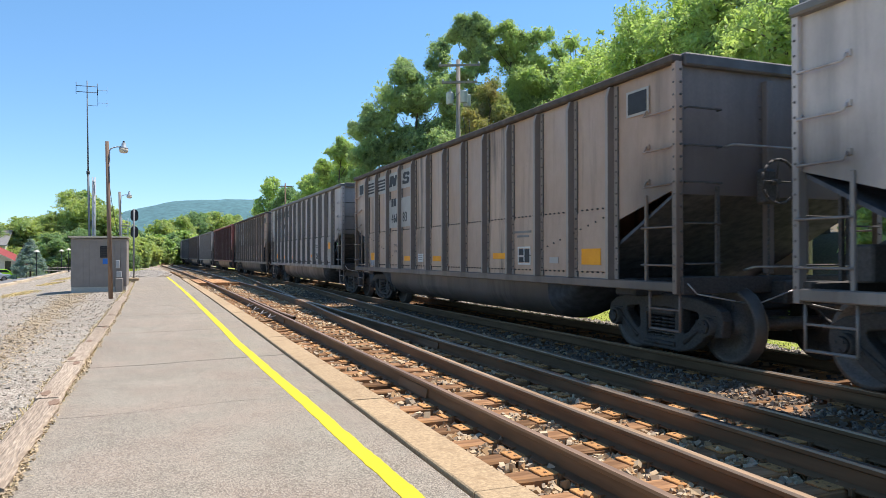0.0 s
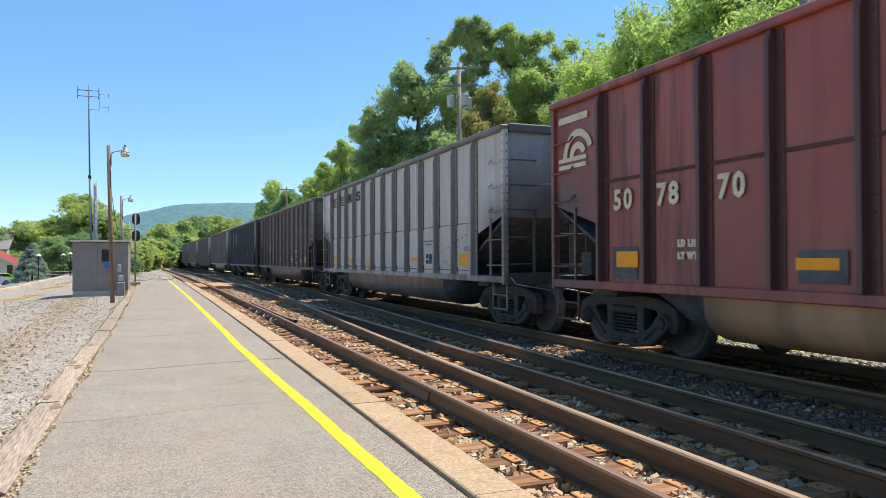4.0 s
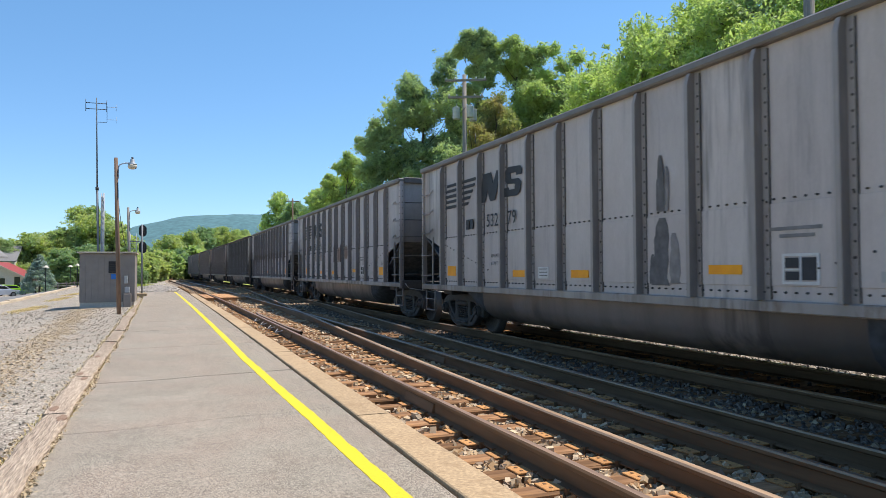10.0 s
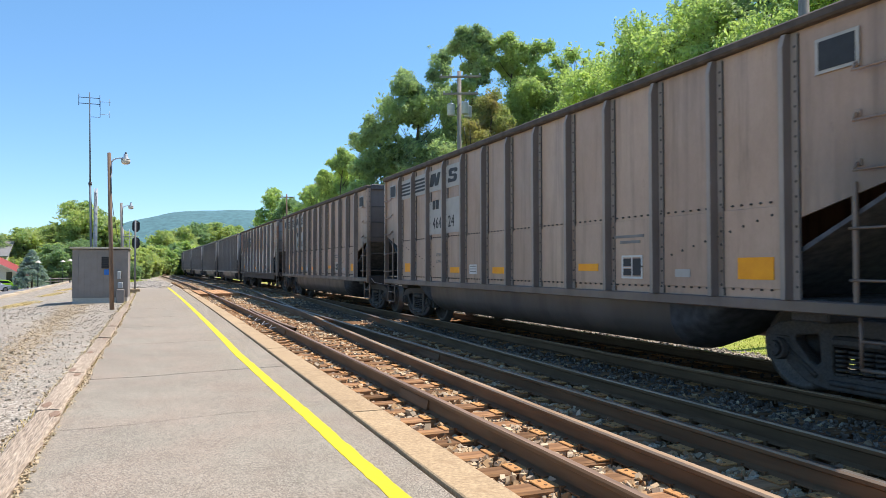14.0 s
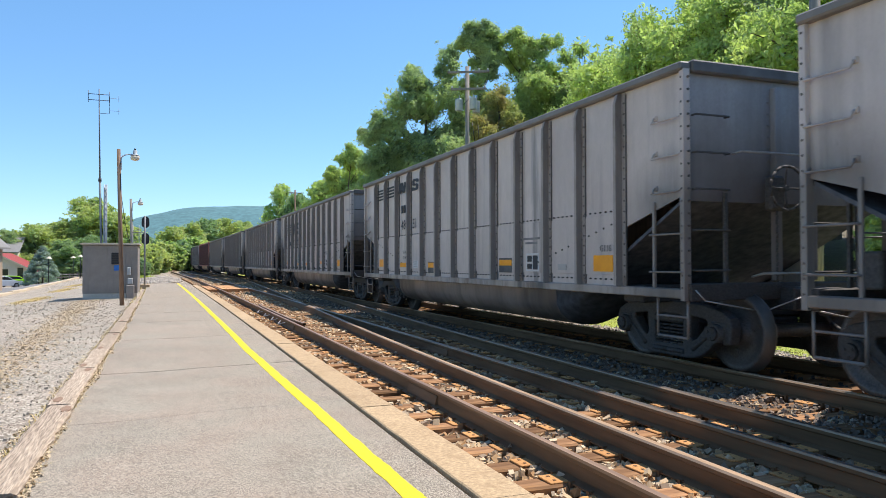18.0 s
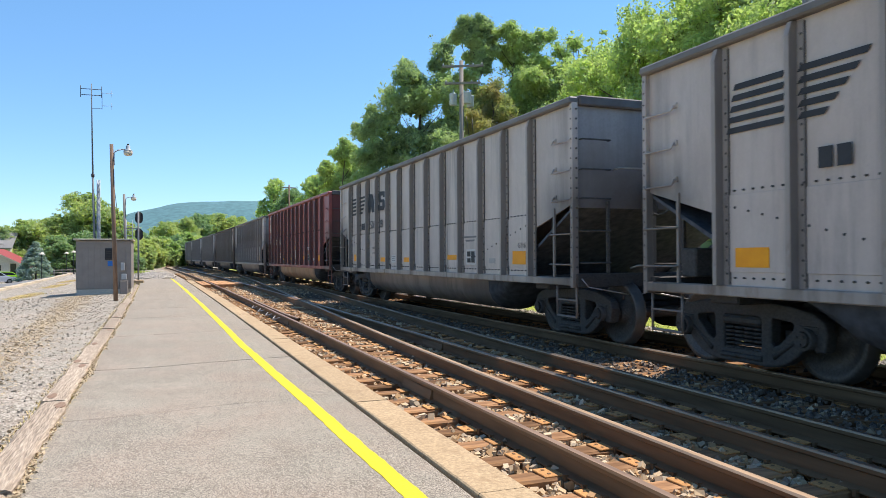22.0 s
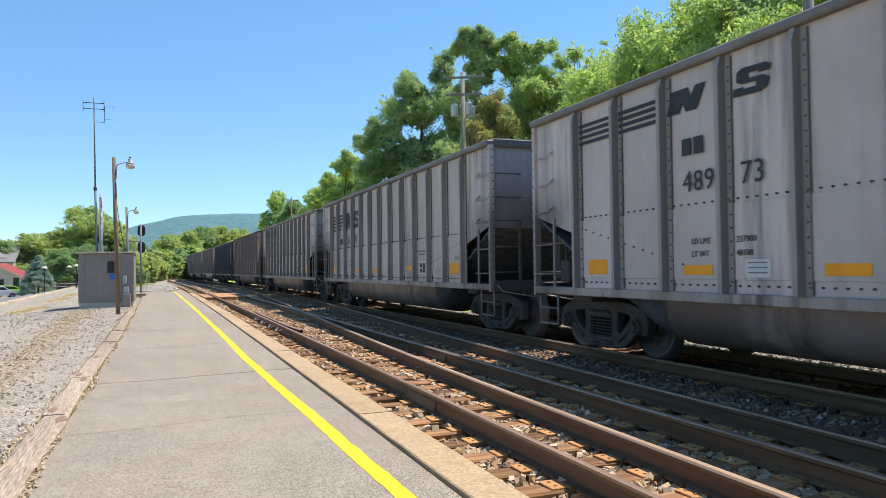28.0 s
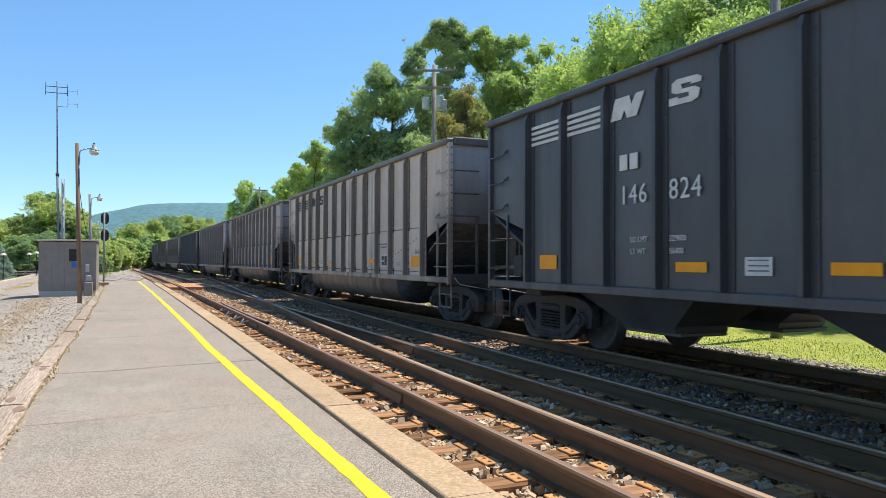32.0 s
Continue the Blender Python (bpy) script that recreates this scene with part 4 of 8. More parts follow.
def truck_frame():
    """Cast side frames with their windows, spring nests, bolster and brake beams, about the truck's middle."""
    b = Build()
    half = [(0.0, 0.785), (0.40, 0.775), (0.70, 0.745), (0.94, 0.695), (1.07, 0.625), (1.10, 0.53), (1.075, 0.36), (0.99, 0.35), (0.975, 0.47), (0.825, 0.47), (0.815, 0.34), (0.74, 0.27), (0.62, 0.19), (0.50, 0.145), (0.36, 0.125)]
    outer = half + [(-a, c) for a, c in half[:0:-1]]
    win = [(0.70, 0.625), (0.44, 0.655), (0.405, 0.62), (0.395, 0.36), (0.45, 0.31), (0.54, 0.345), (0.73, 0.53), (0.74, 0.585)]
    nest = [(0.285, 0.24), (0.30, 0.30), (0.30, 0.60), (0.25, 0.655), (-0.25, 0.655), (-0.30, 0.60), (-0.30, 0.30), (-0.285, 0.24)]
    verts, faces = ring_plate([outer, win, [(-a, c) for a, c in win], nest], 0.075, 0.022)
    for s in (-1, 1):
        b.add([(x + s * 1.015, y, z) for x, y, z in verts], faces)
        for e in (-1, 1):
            b.box(s * 1.0 - 0.10, e * 0.90 - 0.13, 0.50, s * 1.0 + 0.10, e * 0.90 + 0.13, 0.60, 0.02)
            b.tube((s * 0.95, e * 0.90, 0.457), (s * 1.17, e * 0.90, 0.457), 0.112, n=16)
            b.tube((s * 1.17, e * 0.90, 0.457), (s * 1.20, e * 0.90, 0.457), 0.085, 0.075, n=12)
            for k in range(3):
                t = 2.094 * k + 0.5
                b.tube((s * 1.19, e * 0.90 + 0.05 * math.cos(t), 0.457 + 0.05 * math.sin(t)), (s * 1.215, e * 0.90 + 0.05 * math.cos(t), 0.457 + 0.05 * math.sin(t)), 0.016, n=6)
            # raised web along the slanting member
            b.tube((s * 1.085, e * 0.46, 0.22), (s * 1.085, e * 0.80, 0.46), 0.030, 0.022, n=8)
            b.tube((s * 1.09, e * 0.30, 0.18), (s * 1.09, 0, 0.18), 0.03, n=8)
        for y in (-0.21, -0.07, 0.07, 0.21):
            for i in range(6):
                b.tube((s * 1.035, y, 0.255 + i * 0.045), (s * 1.035, y, 0.280 + i * 0.045), 0.062, n=10)
        b.box(s * 1.03 - 0.09, -0.285, 0.53, s * 1.03 + 0.09, 0.285, 0.63, 0.03)
    b.box(-1.02, -0.20, 0.56, 1.02, 0.20, 0.80, 0.03)
    b.box(-0.92, -0.20, 0.30, 0.92, 0.20, 0.56, 0.03)
    for y in (-0.42, 0.42):
        b.box(-0.85, y - 0.05, 0.40, 0.85, y + 0.05, 0.50, 0.01)
        b.bar([(-0.6, y, 0.62), (-0.6, 0.0, 0.66), (-0.6, -y, 0.62)], 0.025)
    return b


def wheelset():
    """Two dished wheels on their axle."""
    b = Build()
    for s in (-1, 1):
        c = (0, 0, 0)
        rows = [(0.10, s * 0.62), (0.14, s * 0.62), (0.15, s * 0.66), (0.36, s * 0.69), (0.40, s * 0.675), (0.485, s * 0.672), (0.485, s * 0.700), (0.460, s * 0.715), (0.452, s * 0.810), (0.40, s * 0.812), (0.37, s * 0.78), (0.16, s * 0.74), (0.14, s * 0.83), (0.09, s * 0.83)]
        if s < 0:
            rows = rows[::-1]
        b.lathe(rows, c, 0, 22)
        for k in range(3):
            t = 2.1 * k
            b.box(min(s * 0.75, s * 0.772), -0.03, 0.20, max(s * 0.75, s * 0.772), 0.03, 0.32, 0.004, pose(0, 0, 0, math.degrees(t)))
    b.tube((-1.10, 0, 0), (1.10, 0, 0), 0.085, n=10)
    return b


WHEEL_ME = None


def wheel_mesh():
    global WHEEL_ME
    if WHEEL_ME is None:
        WHEEL_ME = wheelset().mesh("wheelset", WHEEL_STEEL)
        WHEEL_ME.materials.append(TREAD)
        for p in WHEEL_ME.polygons:
            r = math.hypot(p.center.y, p.center.z)
            if r > 0.445 and 0.70 < abs(p.center.x) < 0.81:
                p.material_index = 1
    return WHEEL_ME


def shape_mesh(key, polys, mat, depth=0.006):
    """Flat painted shapes on the platform side: polygons of (y, z), standing a hair off the sheet."""
    def make():
        b = Build()
        for poly in polys:
            b.prism(poly, 0, -WIDE - 0.014 - depth, -WIDE - 0.014)
        return b
    return cached(key, mat, make)


def rect(y0, z0, y1, z1, lean=0.0):
    return [(y0, z0), (y1, z0), (y1 + lean, z1), (y0 + lean, z1)]


LETTERS = {}


def letters(text, size, mat):
    """Stencilled characters as one flat mesh; lies in y, z and reads from the platform."""
    k = (text, size, mat.name)
    if k not in LETTERS:
        cu = bpy.data.curves.new("marking", "FONT")
        cu.body, cu.size, cu.extrude, cu.resolution_u = text, size, 0.002, 2
        if mat is MARK_DARK and size > 0.4:
            cu.offset, cu.shear = 0.018, 0.25
        if 0.3 < size < 0.4:
            cu.space_character = 1.1
        if mat is MARK_CREAM:
            cu.offset, cu.space_character = 0.012, 1.25
        ob = new("marking", cu)
        me = bpy.data.meshes.new_from_object(ob.evaluated_get(bpy.context.evaluated_depsgraph_get()))
        bpy.data.objects.remove(ob)
        me.transform(Matrix(((0, 0, -1, -WIDE - 0.016), (-1, 0, 0, 0), (0, 1, 0, 0), (0, 0, 0, 1))))
        me.materials.clear()
        me.materials.append(mat)
        LETTERS[k] = me
    return LETTERS[k]


def zigzag(y0, y1, z0, z1):
    """A rounded block with two slots cut into it from either side."""
    o = [(0.0, 0.03), (0.72, 0.0), (0.90, 0.11), (0.95, 0.42), (0.80, 0.55), (0.41, 0.58), (0.38, 0.77), (0.69, 0.76), (0.69, 0.67), (0.97, 0.66), (1.0, 0.84), (0.87, 0.95), (0.26, 1.0), (0.10, 0.88), (0.09, 0.54), (0.23, 0.44), (0.62, 0.40), (0.62, 0.23), (0.28, 0.24), (0.28, 0.32), (0.0, 0.32)]
    return [(y0 + (y1 - y0) * a, z0 + (z1 - z0) * b) for a, b in o]


def logo_a():
    """Two rows of straight stripes, a leaning block and a rounded block, as (name, outline)."""
    p = [("emblem_stripe", rect(y, z, y - 0.78, z + 0.045)) for y in (5.93, 4.94) for z in (2.99, 3.07, 3.15, 3.23)]
    p.append(("emblem_block", [(3.94, 3.02), (3.72, 3.02), (3.66, 3.13), (3.60, 3.02), (3.42, 3.02), (3.27, 3.285), (3.43, 3.285), (3.52, 3.17), (3.56, 3.285), (3.84, 3.285)]))
    p.append(("emblem_block", zigzag(2.84, 2.32, 3.00, 3.285)))
    return p


def logo_b():
    """Leaning stripes that widen upward, a leaning block and a rounded block."""
    p = []
    for i, z in enumerate((2.56, 2.67, 2.78, 2.89, 3.00)):
        p.append(("emblem_stripe", rect(5.90 - 0.025 * i, z, 5.14, z + 0.06, -0.03)))
        p.append(("emblem_stripe", rect(4.96, z, 4.66 - 0.11 * i, z + 0.06, -0.05)))
    p.append(("emblem_block", [(4.04, 2.54), (3.80, 2.54), (3.70, 2.74), (3.58, 2.54), (3.36, 2.54), (3.10, 3.06), (3.30, 3.06), (3.44, 2.84), (3.54, 3.06), (3.90, 3.06)]))
    p.append(("emblem_block", zigzag(3.00, 2.28, 2.54, 3.06)))
    return p


def logo_c():
    """As the leaning emblem, but painted straight across the wider panels and their posts."""
    p = []
    for i, z in enumerate((2.52, 2.635, 2.75, 2.865, 2.98)):
        p.append(("emblem_stripe", rect(5.76, z, 4.36 - 0.095 * i, z + 0.065, -0.05)))
    p.append(("emblem_block", [(4.30, 2.48), (4.06, 2.48), (3.90, 2.78), (3.80, 2.52), (3.56, 2.52), (3.32, 3.10), (3.54, 3.10), (3.66, 2.86), (3.76, 3.08), (4.00, 3.08)]))
    p.append(("emblem_block", zigzag(3.54, 2.76, 2.49, 3.10)))
    return p


def coal_car(spec):
    """One gondola or hopper with all its parts. spec: kind, paint, tint, logo, number, extras."""
    kind, paint, tint, logo, number, seed = spec["kind"], spec["paint"], spec["tint"], spec["logo"], spec["number"], spec["seed"]
    car = thing({"hopper": "hopper_car"}.get(kind, "coal_gondola_car"), spec["label"], "freight car", "coal train cars")
    made = []

    def add(name, key, mat, make, label="", parent=None):
        ob = part(name, cached(key, mat, make), mat, parent or car, label)
        made.append(ob)
        return ob

    def painted(name, me, label=""):
        ob = part(name, me, None, car, label)
        made.append(ob)
        return ob

    ribs = [6.04 - 1.33 * i for i in range(10)] if kind == "flat" else spec.get("ribs", RIBS)
    rib_paint = RIB_WHITE if spec.get("pale_ribs") else (POST_GREY if paint in (GREY, WHITISH, RUSTING) else (RED_POST if paint is RED else (POST_BROWN if paint is BROWN else paint)))
    # grey and brown posts take the shade-darkened flank coat, umber its body paint
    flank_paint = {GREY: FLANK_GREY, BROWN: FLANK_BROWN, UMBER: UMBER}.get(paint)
    low = UMBER if kind == "flat" else (paint if paint in (GREY, RED) else (UMBER if paint is BROWN else paint))
    for s, nm in ((-1, "l"), (1, "r")):
        add("side_sheet", "side_sheet_" + nm, paint, lambda s=s: side_sheet(s))
        if kind == "flat":
            add("bolt_row", "sill_bolts_" + nm, SOOT, lambda s=s: bolts(s, (SILL + 0.07,), [-6.9 + 0.16 * i for i in range(87)]))["kind"] = "stuff"
            add("bolt_row", "chord_bolts_" + nm, POST_GREY, lambda s=s: bolts(s, (TOP - 0.18,), [-6.9 + 0.22 * i for i in range(63)], 0.016))["kind"] = "stuff"
        if kind == "gon" and paint not in (RED, UMBER):
            drop = -0.05 if paint is BROWN else 0.0
            add("lower_plate", "seam_" + nm, paint, lambda s=s: seam(s)).location.z = drop
            add("bolt_row", "bolts_%s%d" % (nm, drop * 100), SOOT, lambda s=s, drop=drop: bolts(s, (SILL + 0.10, 1.97 + drop), [-5.9 + (0.13 if s < 0 else 0.52) * i for i in range(91 if s < 0 else 23)]))["kind"] = "stuff"
            add("bolt_row", "brace_bolts_" + nm, SOOT, lambda s=s: brace_bolts(s))["kind"] = "stuff"
        add("side_sill", "side_sill_" + nm, (SILL_GREY if low is GREY else low) if kind != "flat" else DARK_SILL, lambda s=s: side_sill(s))
        for y in ribs:
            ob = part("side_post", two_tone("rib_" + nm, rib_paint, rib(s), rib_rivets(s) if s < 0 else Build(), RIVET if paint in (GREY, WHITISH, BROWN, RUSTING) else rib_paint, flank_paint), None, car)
            made.append(ob)
            ob.location.y = y
            if spec.get("pale_ribs"):
                ob.scale.y = 0.55
        for e, em in ((-1, "f"), (1, "b")):
            made.append(part("corner_post", two_tone("corner_" + nm + em, paint, corner_post(s, e), corner_rivets(s, e), RIVET if paint in (GREY, WHITISH, BROWN, RUSTING) else paint), None, car))
            add("side_ladder", "ladder_" + nm + em, paint, lambda s=s, e=e: side_ladder(s, e))
            for i, z in enumerate((2.12, 2.54, 2.97)):
                add("grab_iron", "grab_%s%s%d" % (nm, em, i), paint if paint not in (WHITISH, RUSTING) else GALV, lambda s=s, e=e, z=z: grab_iron(s, e, z))
    add("top_chord", "top_chord_" + ("thin" if kind == "flat" else "deep"), DARK_SILL if kind == "flat" else (paint if paint in (RED, BLACK, UMBER) else (DARK_SILL if paint is BROWN else TOP_GREY)), (lambda: top_chord(0.075)) if kind == "flat" else top_chord)
    for e, em in ((-1, "f"), (1, "b")):
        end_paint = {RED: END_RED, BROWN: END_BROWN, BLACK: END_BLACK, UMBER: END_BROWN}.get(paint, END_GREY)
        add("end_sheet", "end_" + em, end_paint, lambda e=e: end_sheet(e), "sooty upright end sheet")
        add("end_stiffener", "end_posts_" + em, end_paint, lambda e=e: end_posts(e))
        add("slope_sheet", "slope_" + em, SLOPE_DARK, lambda e=e: slope_sheet(e), "dark slope sheet")
        add("end_chord", "end_chord_" + em, END_SOOT, lambda e=e: end_chord(e))
        for i, bent in enumerate(end_grabs(e)):
            add("end_grab_iron", "end_grab_%s%d" % (em, i), GALV if i >= 12 else SOOT, lambda bent=bent: bent)
        add("cut_lever", "cut_lever_" + em, GALV, lambda e=e: cut_lever(e), "thin bright uncoupling rod")
        add("coupler", "coupler_" + em, STEEL_DARK, lambda e=e: coupler(e), "dark cast coupler with air hose")
    add("underframe", "underframe", STEEL_DARK, centre_frame)
    add("brake_gear", "brake_gear", SOOT, brake_gear)
    add("brake_wheel", "brake_wheel", SOOT, brake_wheel)
    add("coal_load", "coal_load", COAL, load_of_coal, "heaped black coal")
    if kind == "gon":
        for sd, nm in ((-1, "l"), (1, "r")):
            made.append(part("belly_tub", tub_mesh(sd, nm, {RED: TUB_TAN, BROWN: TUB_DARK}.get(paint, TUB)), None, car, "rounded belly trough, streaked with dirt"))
    elif kind == "hopper":
        for y in (-3.72, 0.0, 3.72):
            for sd, nm in ((-1, "l"), (1, "r")):
                ob = add("discharge_hopper", "hopper_bay_" + nm, BLACK, lambda sd=sd: hopper_bay(sd), "black sloping discharge hopper")
                ob.location.y = y
    else:
        add("deep_sill", "deep_sill", DARK_SILL, lambda: Build().box(-WIDE + 0.02, -HALF + 1.2, 0.66, -WIDE + 0.12, HALF - 1.2, SILL, 0.02).box(WIDE - 0.12, -HALF + 1.2, 0.66, WIDE - 0.02, HALF - 1.2, SILL, 0.02).box(-WIDE + 0.1, -HALF + 1.2, 0.80, WIDE - 0.1, HALF - 1.2, 0.9))
    for e in (-1, 1):
        tr = part("truck", cached("truck", STEEL_DARK, truck_frame), STEEL_DARK, car, "dark cast four-wheel truck")
        tr.location.y = e * TRUCK
        for w in (-0.90, 0.90):
            ws = part("wheelset", wheel_mesh(), None, tr)
            ws.location = (0, w, 0.457)
    dark = paint in (BLACK, UMBER, RED)
    ink = MARK_CREAM if paint is RED else MARK_WHITE if dark else (MARK_DARK if not spec.get("faded") else MARK_DULL)
    # yellow reflectors along the sill, and the plates
    near_pair = (3.50, 1.45) if paint is GREY and logo == "a" else (2.45, 0.50)
    for y, w, z, h in ((5.50, 0.46, 1.18, 0.20), (near_pair[0], 0.48, 1.18, 0.11), (near_pair[1], 0.48, 1.18, 0.11), (-2.52, 0.50, 1.24, 0.10), (-5.52, 0.48, 1.17 + spec.get("raised", 0.0), 0.22)):
        if y in spec.get("tall", ()):
            z, h = 1.22, 0.21
        ob = painted("reflector", shape_mesh("reflector_%d" % (w * h * 1000), [rect(w / 2, 0, -w / 2, h)], YELLOW), "yellow reflector")
        ob.location = (0, y + 0.06 * math.sin(seed * 40 + y), z)
        if spec.get("blue") and y in spec["blue"]:
            spot = painted("repaint_patch", shape_mesh("repaint_patch_%d" % (w * 100), [[(w / 2 + 0.04, 0.02), (w / 2 - 0.1, 0), (-w / 2 - 0.03, 0.01), (-w / 2 - 0.05, 0.19), (-w / 2 + 0.05, 0.27), (w / 2, 0.28), (w / 2 + 0.07, 0.2)]], BLUE_PATCH, 0.003), "pale bluish repaint under the reflector")
            spot.location = (0, ob.location.y, z - 0.15)
        if spec.get("grounds") and y in (near_pair[1], -2.52):
            spot = painted("reflector_ground", shape_mesh("reflector_ground_%d" % (w * 100), [rect(w / 2 + 0.015, 0, -w / 2 - 0.015, 0.25)], MARK_GROUND, 0.003), "dark grey painted ground")
            spot.location = (0, ob.location.y, z - (0.012 if math.sin(seed * 91) > 0 else 0.12))
    if paint in (GREY, BROWN, BLACK):
        card = 2.55 if near_pair[0] > 3 else 1.56
        ob = painted("service_card", shape_mesh("service_card", [rect(0.17, 1.16, -0.17, 1.34)], MARK_WHITE), "small white stencilled card")
        ob.location = (0, card, 0)
        for z in (1.20, 1.25, 1.30):
            ob = painted("card_line", shape_mesh("card_line", [rect(0.13, 0, -0.13, 0.014)], MARK_DULL, 0.010))
            ob.location = (0, card, z)
    painted("data_plate", shape_mesh("data_plate", [rect(-3.27, 1.15, -3.30, 1.44), rect(-3.68, 1.15, -3.71, 1.44), rect(-3.30, 1.415, -3.68, 1.44), rect(-3.30, 1.15, -3.68, 1.175), rect(-3.48, 1.175, -3.50, 1.415), rect(-3.30, 1.28, -3.48, 1.295)], MARK_WHITE), "white-framed data stencil")
    painted("data_panel", shape_mesh("data_panel", [rect(-3.31, 1.19, -3.47, 1.27), rect(-3.31, 1.305, -3.47, 1.40), rect(-3.51, 1.19, -3.67, 1.40)], MARK_DARK))
    painted("card_holder", shape_mesh("card_holder", [rect(-4.33, 1.18, -4.59, 1.27)], PATCH if not dark else MARK_WHITE))
    for y, z, w in ((-3.12, 1.66, 0.62), (-3.24, 1.59, 0.42)):
        ob = painted("stencil_bar", shape_mesh("stencil_bar_%d" % (w * 100), [rect(0, 0, -w, 0.035)], MARK_DULL if not dark else MARK_WHITE))
        ob.location = (0, y, z)
    if spec.get("square"):
        for y0, me in ((6.92, "a"), (-6.32, "b")):
            painted("end_panel_square", shape_mesh("square_" + me, [rect(y0, 3.02, y0 - 0.46, 3.34)], PATCH), "white-framed dark square")
            painted("square_centre", shape_mesh("square_in_" + me, [rect(y0 - 0.04, 3.05, y0 - 0.42, 3.31)], MARK_DARK, 0.010))
        for y, w in ((5.95, 0.82), (4.96, 0.82), (3.97, 0.82), (2.98, 0.82)):
            painted("emblem_ground", shape_mesh("emblem_ground_%d" % (y * 100), [rect(y, 2.91, y - w, 3.36)], PATCH), "pale painted emblem ground")
        for y in (3.97, 2.98):
            painted("number_ground", shape_mesh("number_ground_%d" % (y * 100), [rect(y, 1.99, y - 0.82, 2.69)], PATCH), "pale repainted number ground")
    if logo:
        for i, (nm, poly) in enumerate({"a": logo_a, "b": logo_b, "c": logo_c}[logo]()):
            ob = painted(nm, shape_mesh("%s_%s_%d" % (nm, logo, i), [poly], ink))
            if spec.get("square"):
                ob.location.x = -0.008
            if logo == "c":
                ob.location.x = 0.002
    if logo == "c":
        # where the emblem crosses two posts it is painted on their faces
        for y in (4.73, 3.42):
            for z in ((2.52, 2.635, 2.75, 2.865, 2.98) if y > 4 else (2.53,)):
                ob = painted("emblem_on_post", shape_mesh("emblem_on_post_%d" % (y > 4), [rect(y + 0.045, 0, y - 0.045, 0.065 if y > 4 else 0.56)], ink))
                ob.location = (-0.095, 0, z)
    if kind == "gon" and paint is GREY:
        ob = painted("stencil_code", letters("G116", 0.13, MARK_DULL))
        ob.location = (-0.006, -5.50, 1.44)
    if number:
        left, right = number.split(" ")
        z = {"a": 2.11, "b": 2.08, "c": 1.57}.get(logo, 2.05)
        if kind == "flat":
            z, lefty, righty = 1.57, 4.12, 3.26
        if paint is RED:
            z = 1.92
        if kind != "flat":
            lefty, righty = (3.67, 2.76) if logo == "a" and paint is GREY else (3.74, 2.84)
        size = 0.28 if kind == "flat" else 0.33
        if paint is RED:
            lefty, righty, size = 5.72, 3.90, 0.36
        if paint is UMBER:
            z, lefty, righty, size = 1.70, 4.80, 4.02, 0.34
        if kind == "hopper":
            z = 1.98 if logo == "a" else 2.18
        cells = [(left, lefty), (right, righty)]
        if paint is RED:
            cells = [(left[:2], 5.72), (left[2:], 4.82), (right, 3.78)]
        for text, y in cells:
            ob = painted("number", letters(text, size, ink), "stencilled car number")
            ob.location = (-0.010, y, z)
        if paint is not RED:
            for i in range(2):
                ob = painted("reporting_mark", shape_mesh("reporting_mark", [rect(0, 0, -0.15, 0.19)], ink), "dark painted marking block")
                if logo == "a" or kind == "flat" or paint is UMBER:
                    ob.location = (-0.008, lefty - 0.2 * i, z + 0.41)
                else:
                    ob.location = (-0.008, 4.72 - 0.2 * i, z)
        dy = 1.0 if paint is RED else 0.0
        for text, y, z2 in (("LD LMT", 3.54, 1.52), ("LT WT", 3.54, 1.38), (spec.get("ld", ""), 2.84, 1.52), (spec.get("lt", ""), 2.84, 1.38)):
            if text and kind != "flat":
                ob = painted("load_stencil", letters(text, 0.095, ink if dark or spec.get("ld") else MARK_DULL))
                ob.location = (-0.006, y + dy * 0.9, z2 - 0.09 * dy)
    spec.get("extra", lambda c, p_: None)(car, painted)
    for ob in made:
        ob.color = (*tint, seed)
        ob.location.y *= LONG
        ob.scale.y *= LONG
    return car


TOP_GREY = plain("top_chord_paint", (0.185, 0.175, 0.165), 0.6, 0, 0.22, 1.5)
RIVET = plain("dark_rivets", (0.105, 0.093, 0.086), 0.6, 0, 0.3)


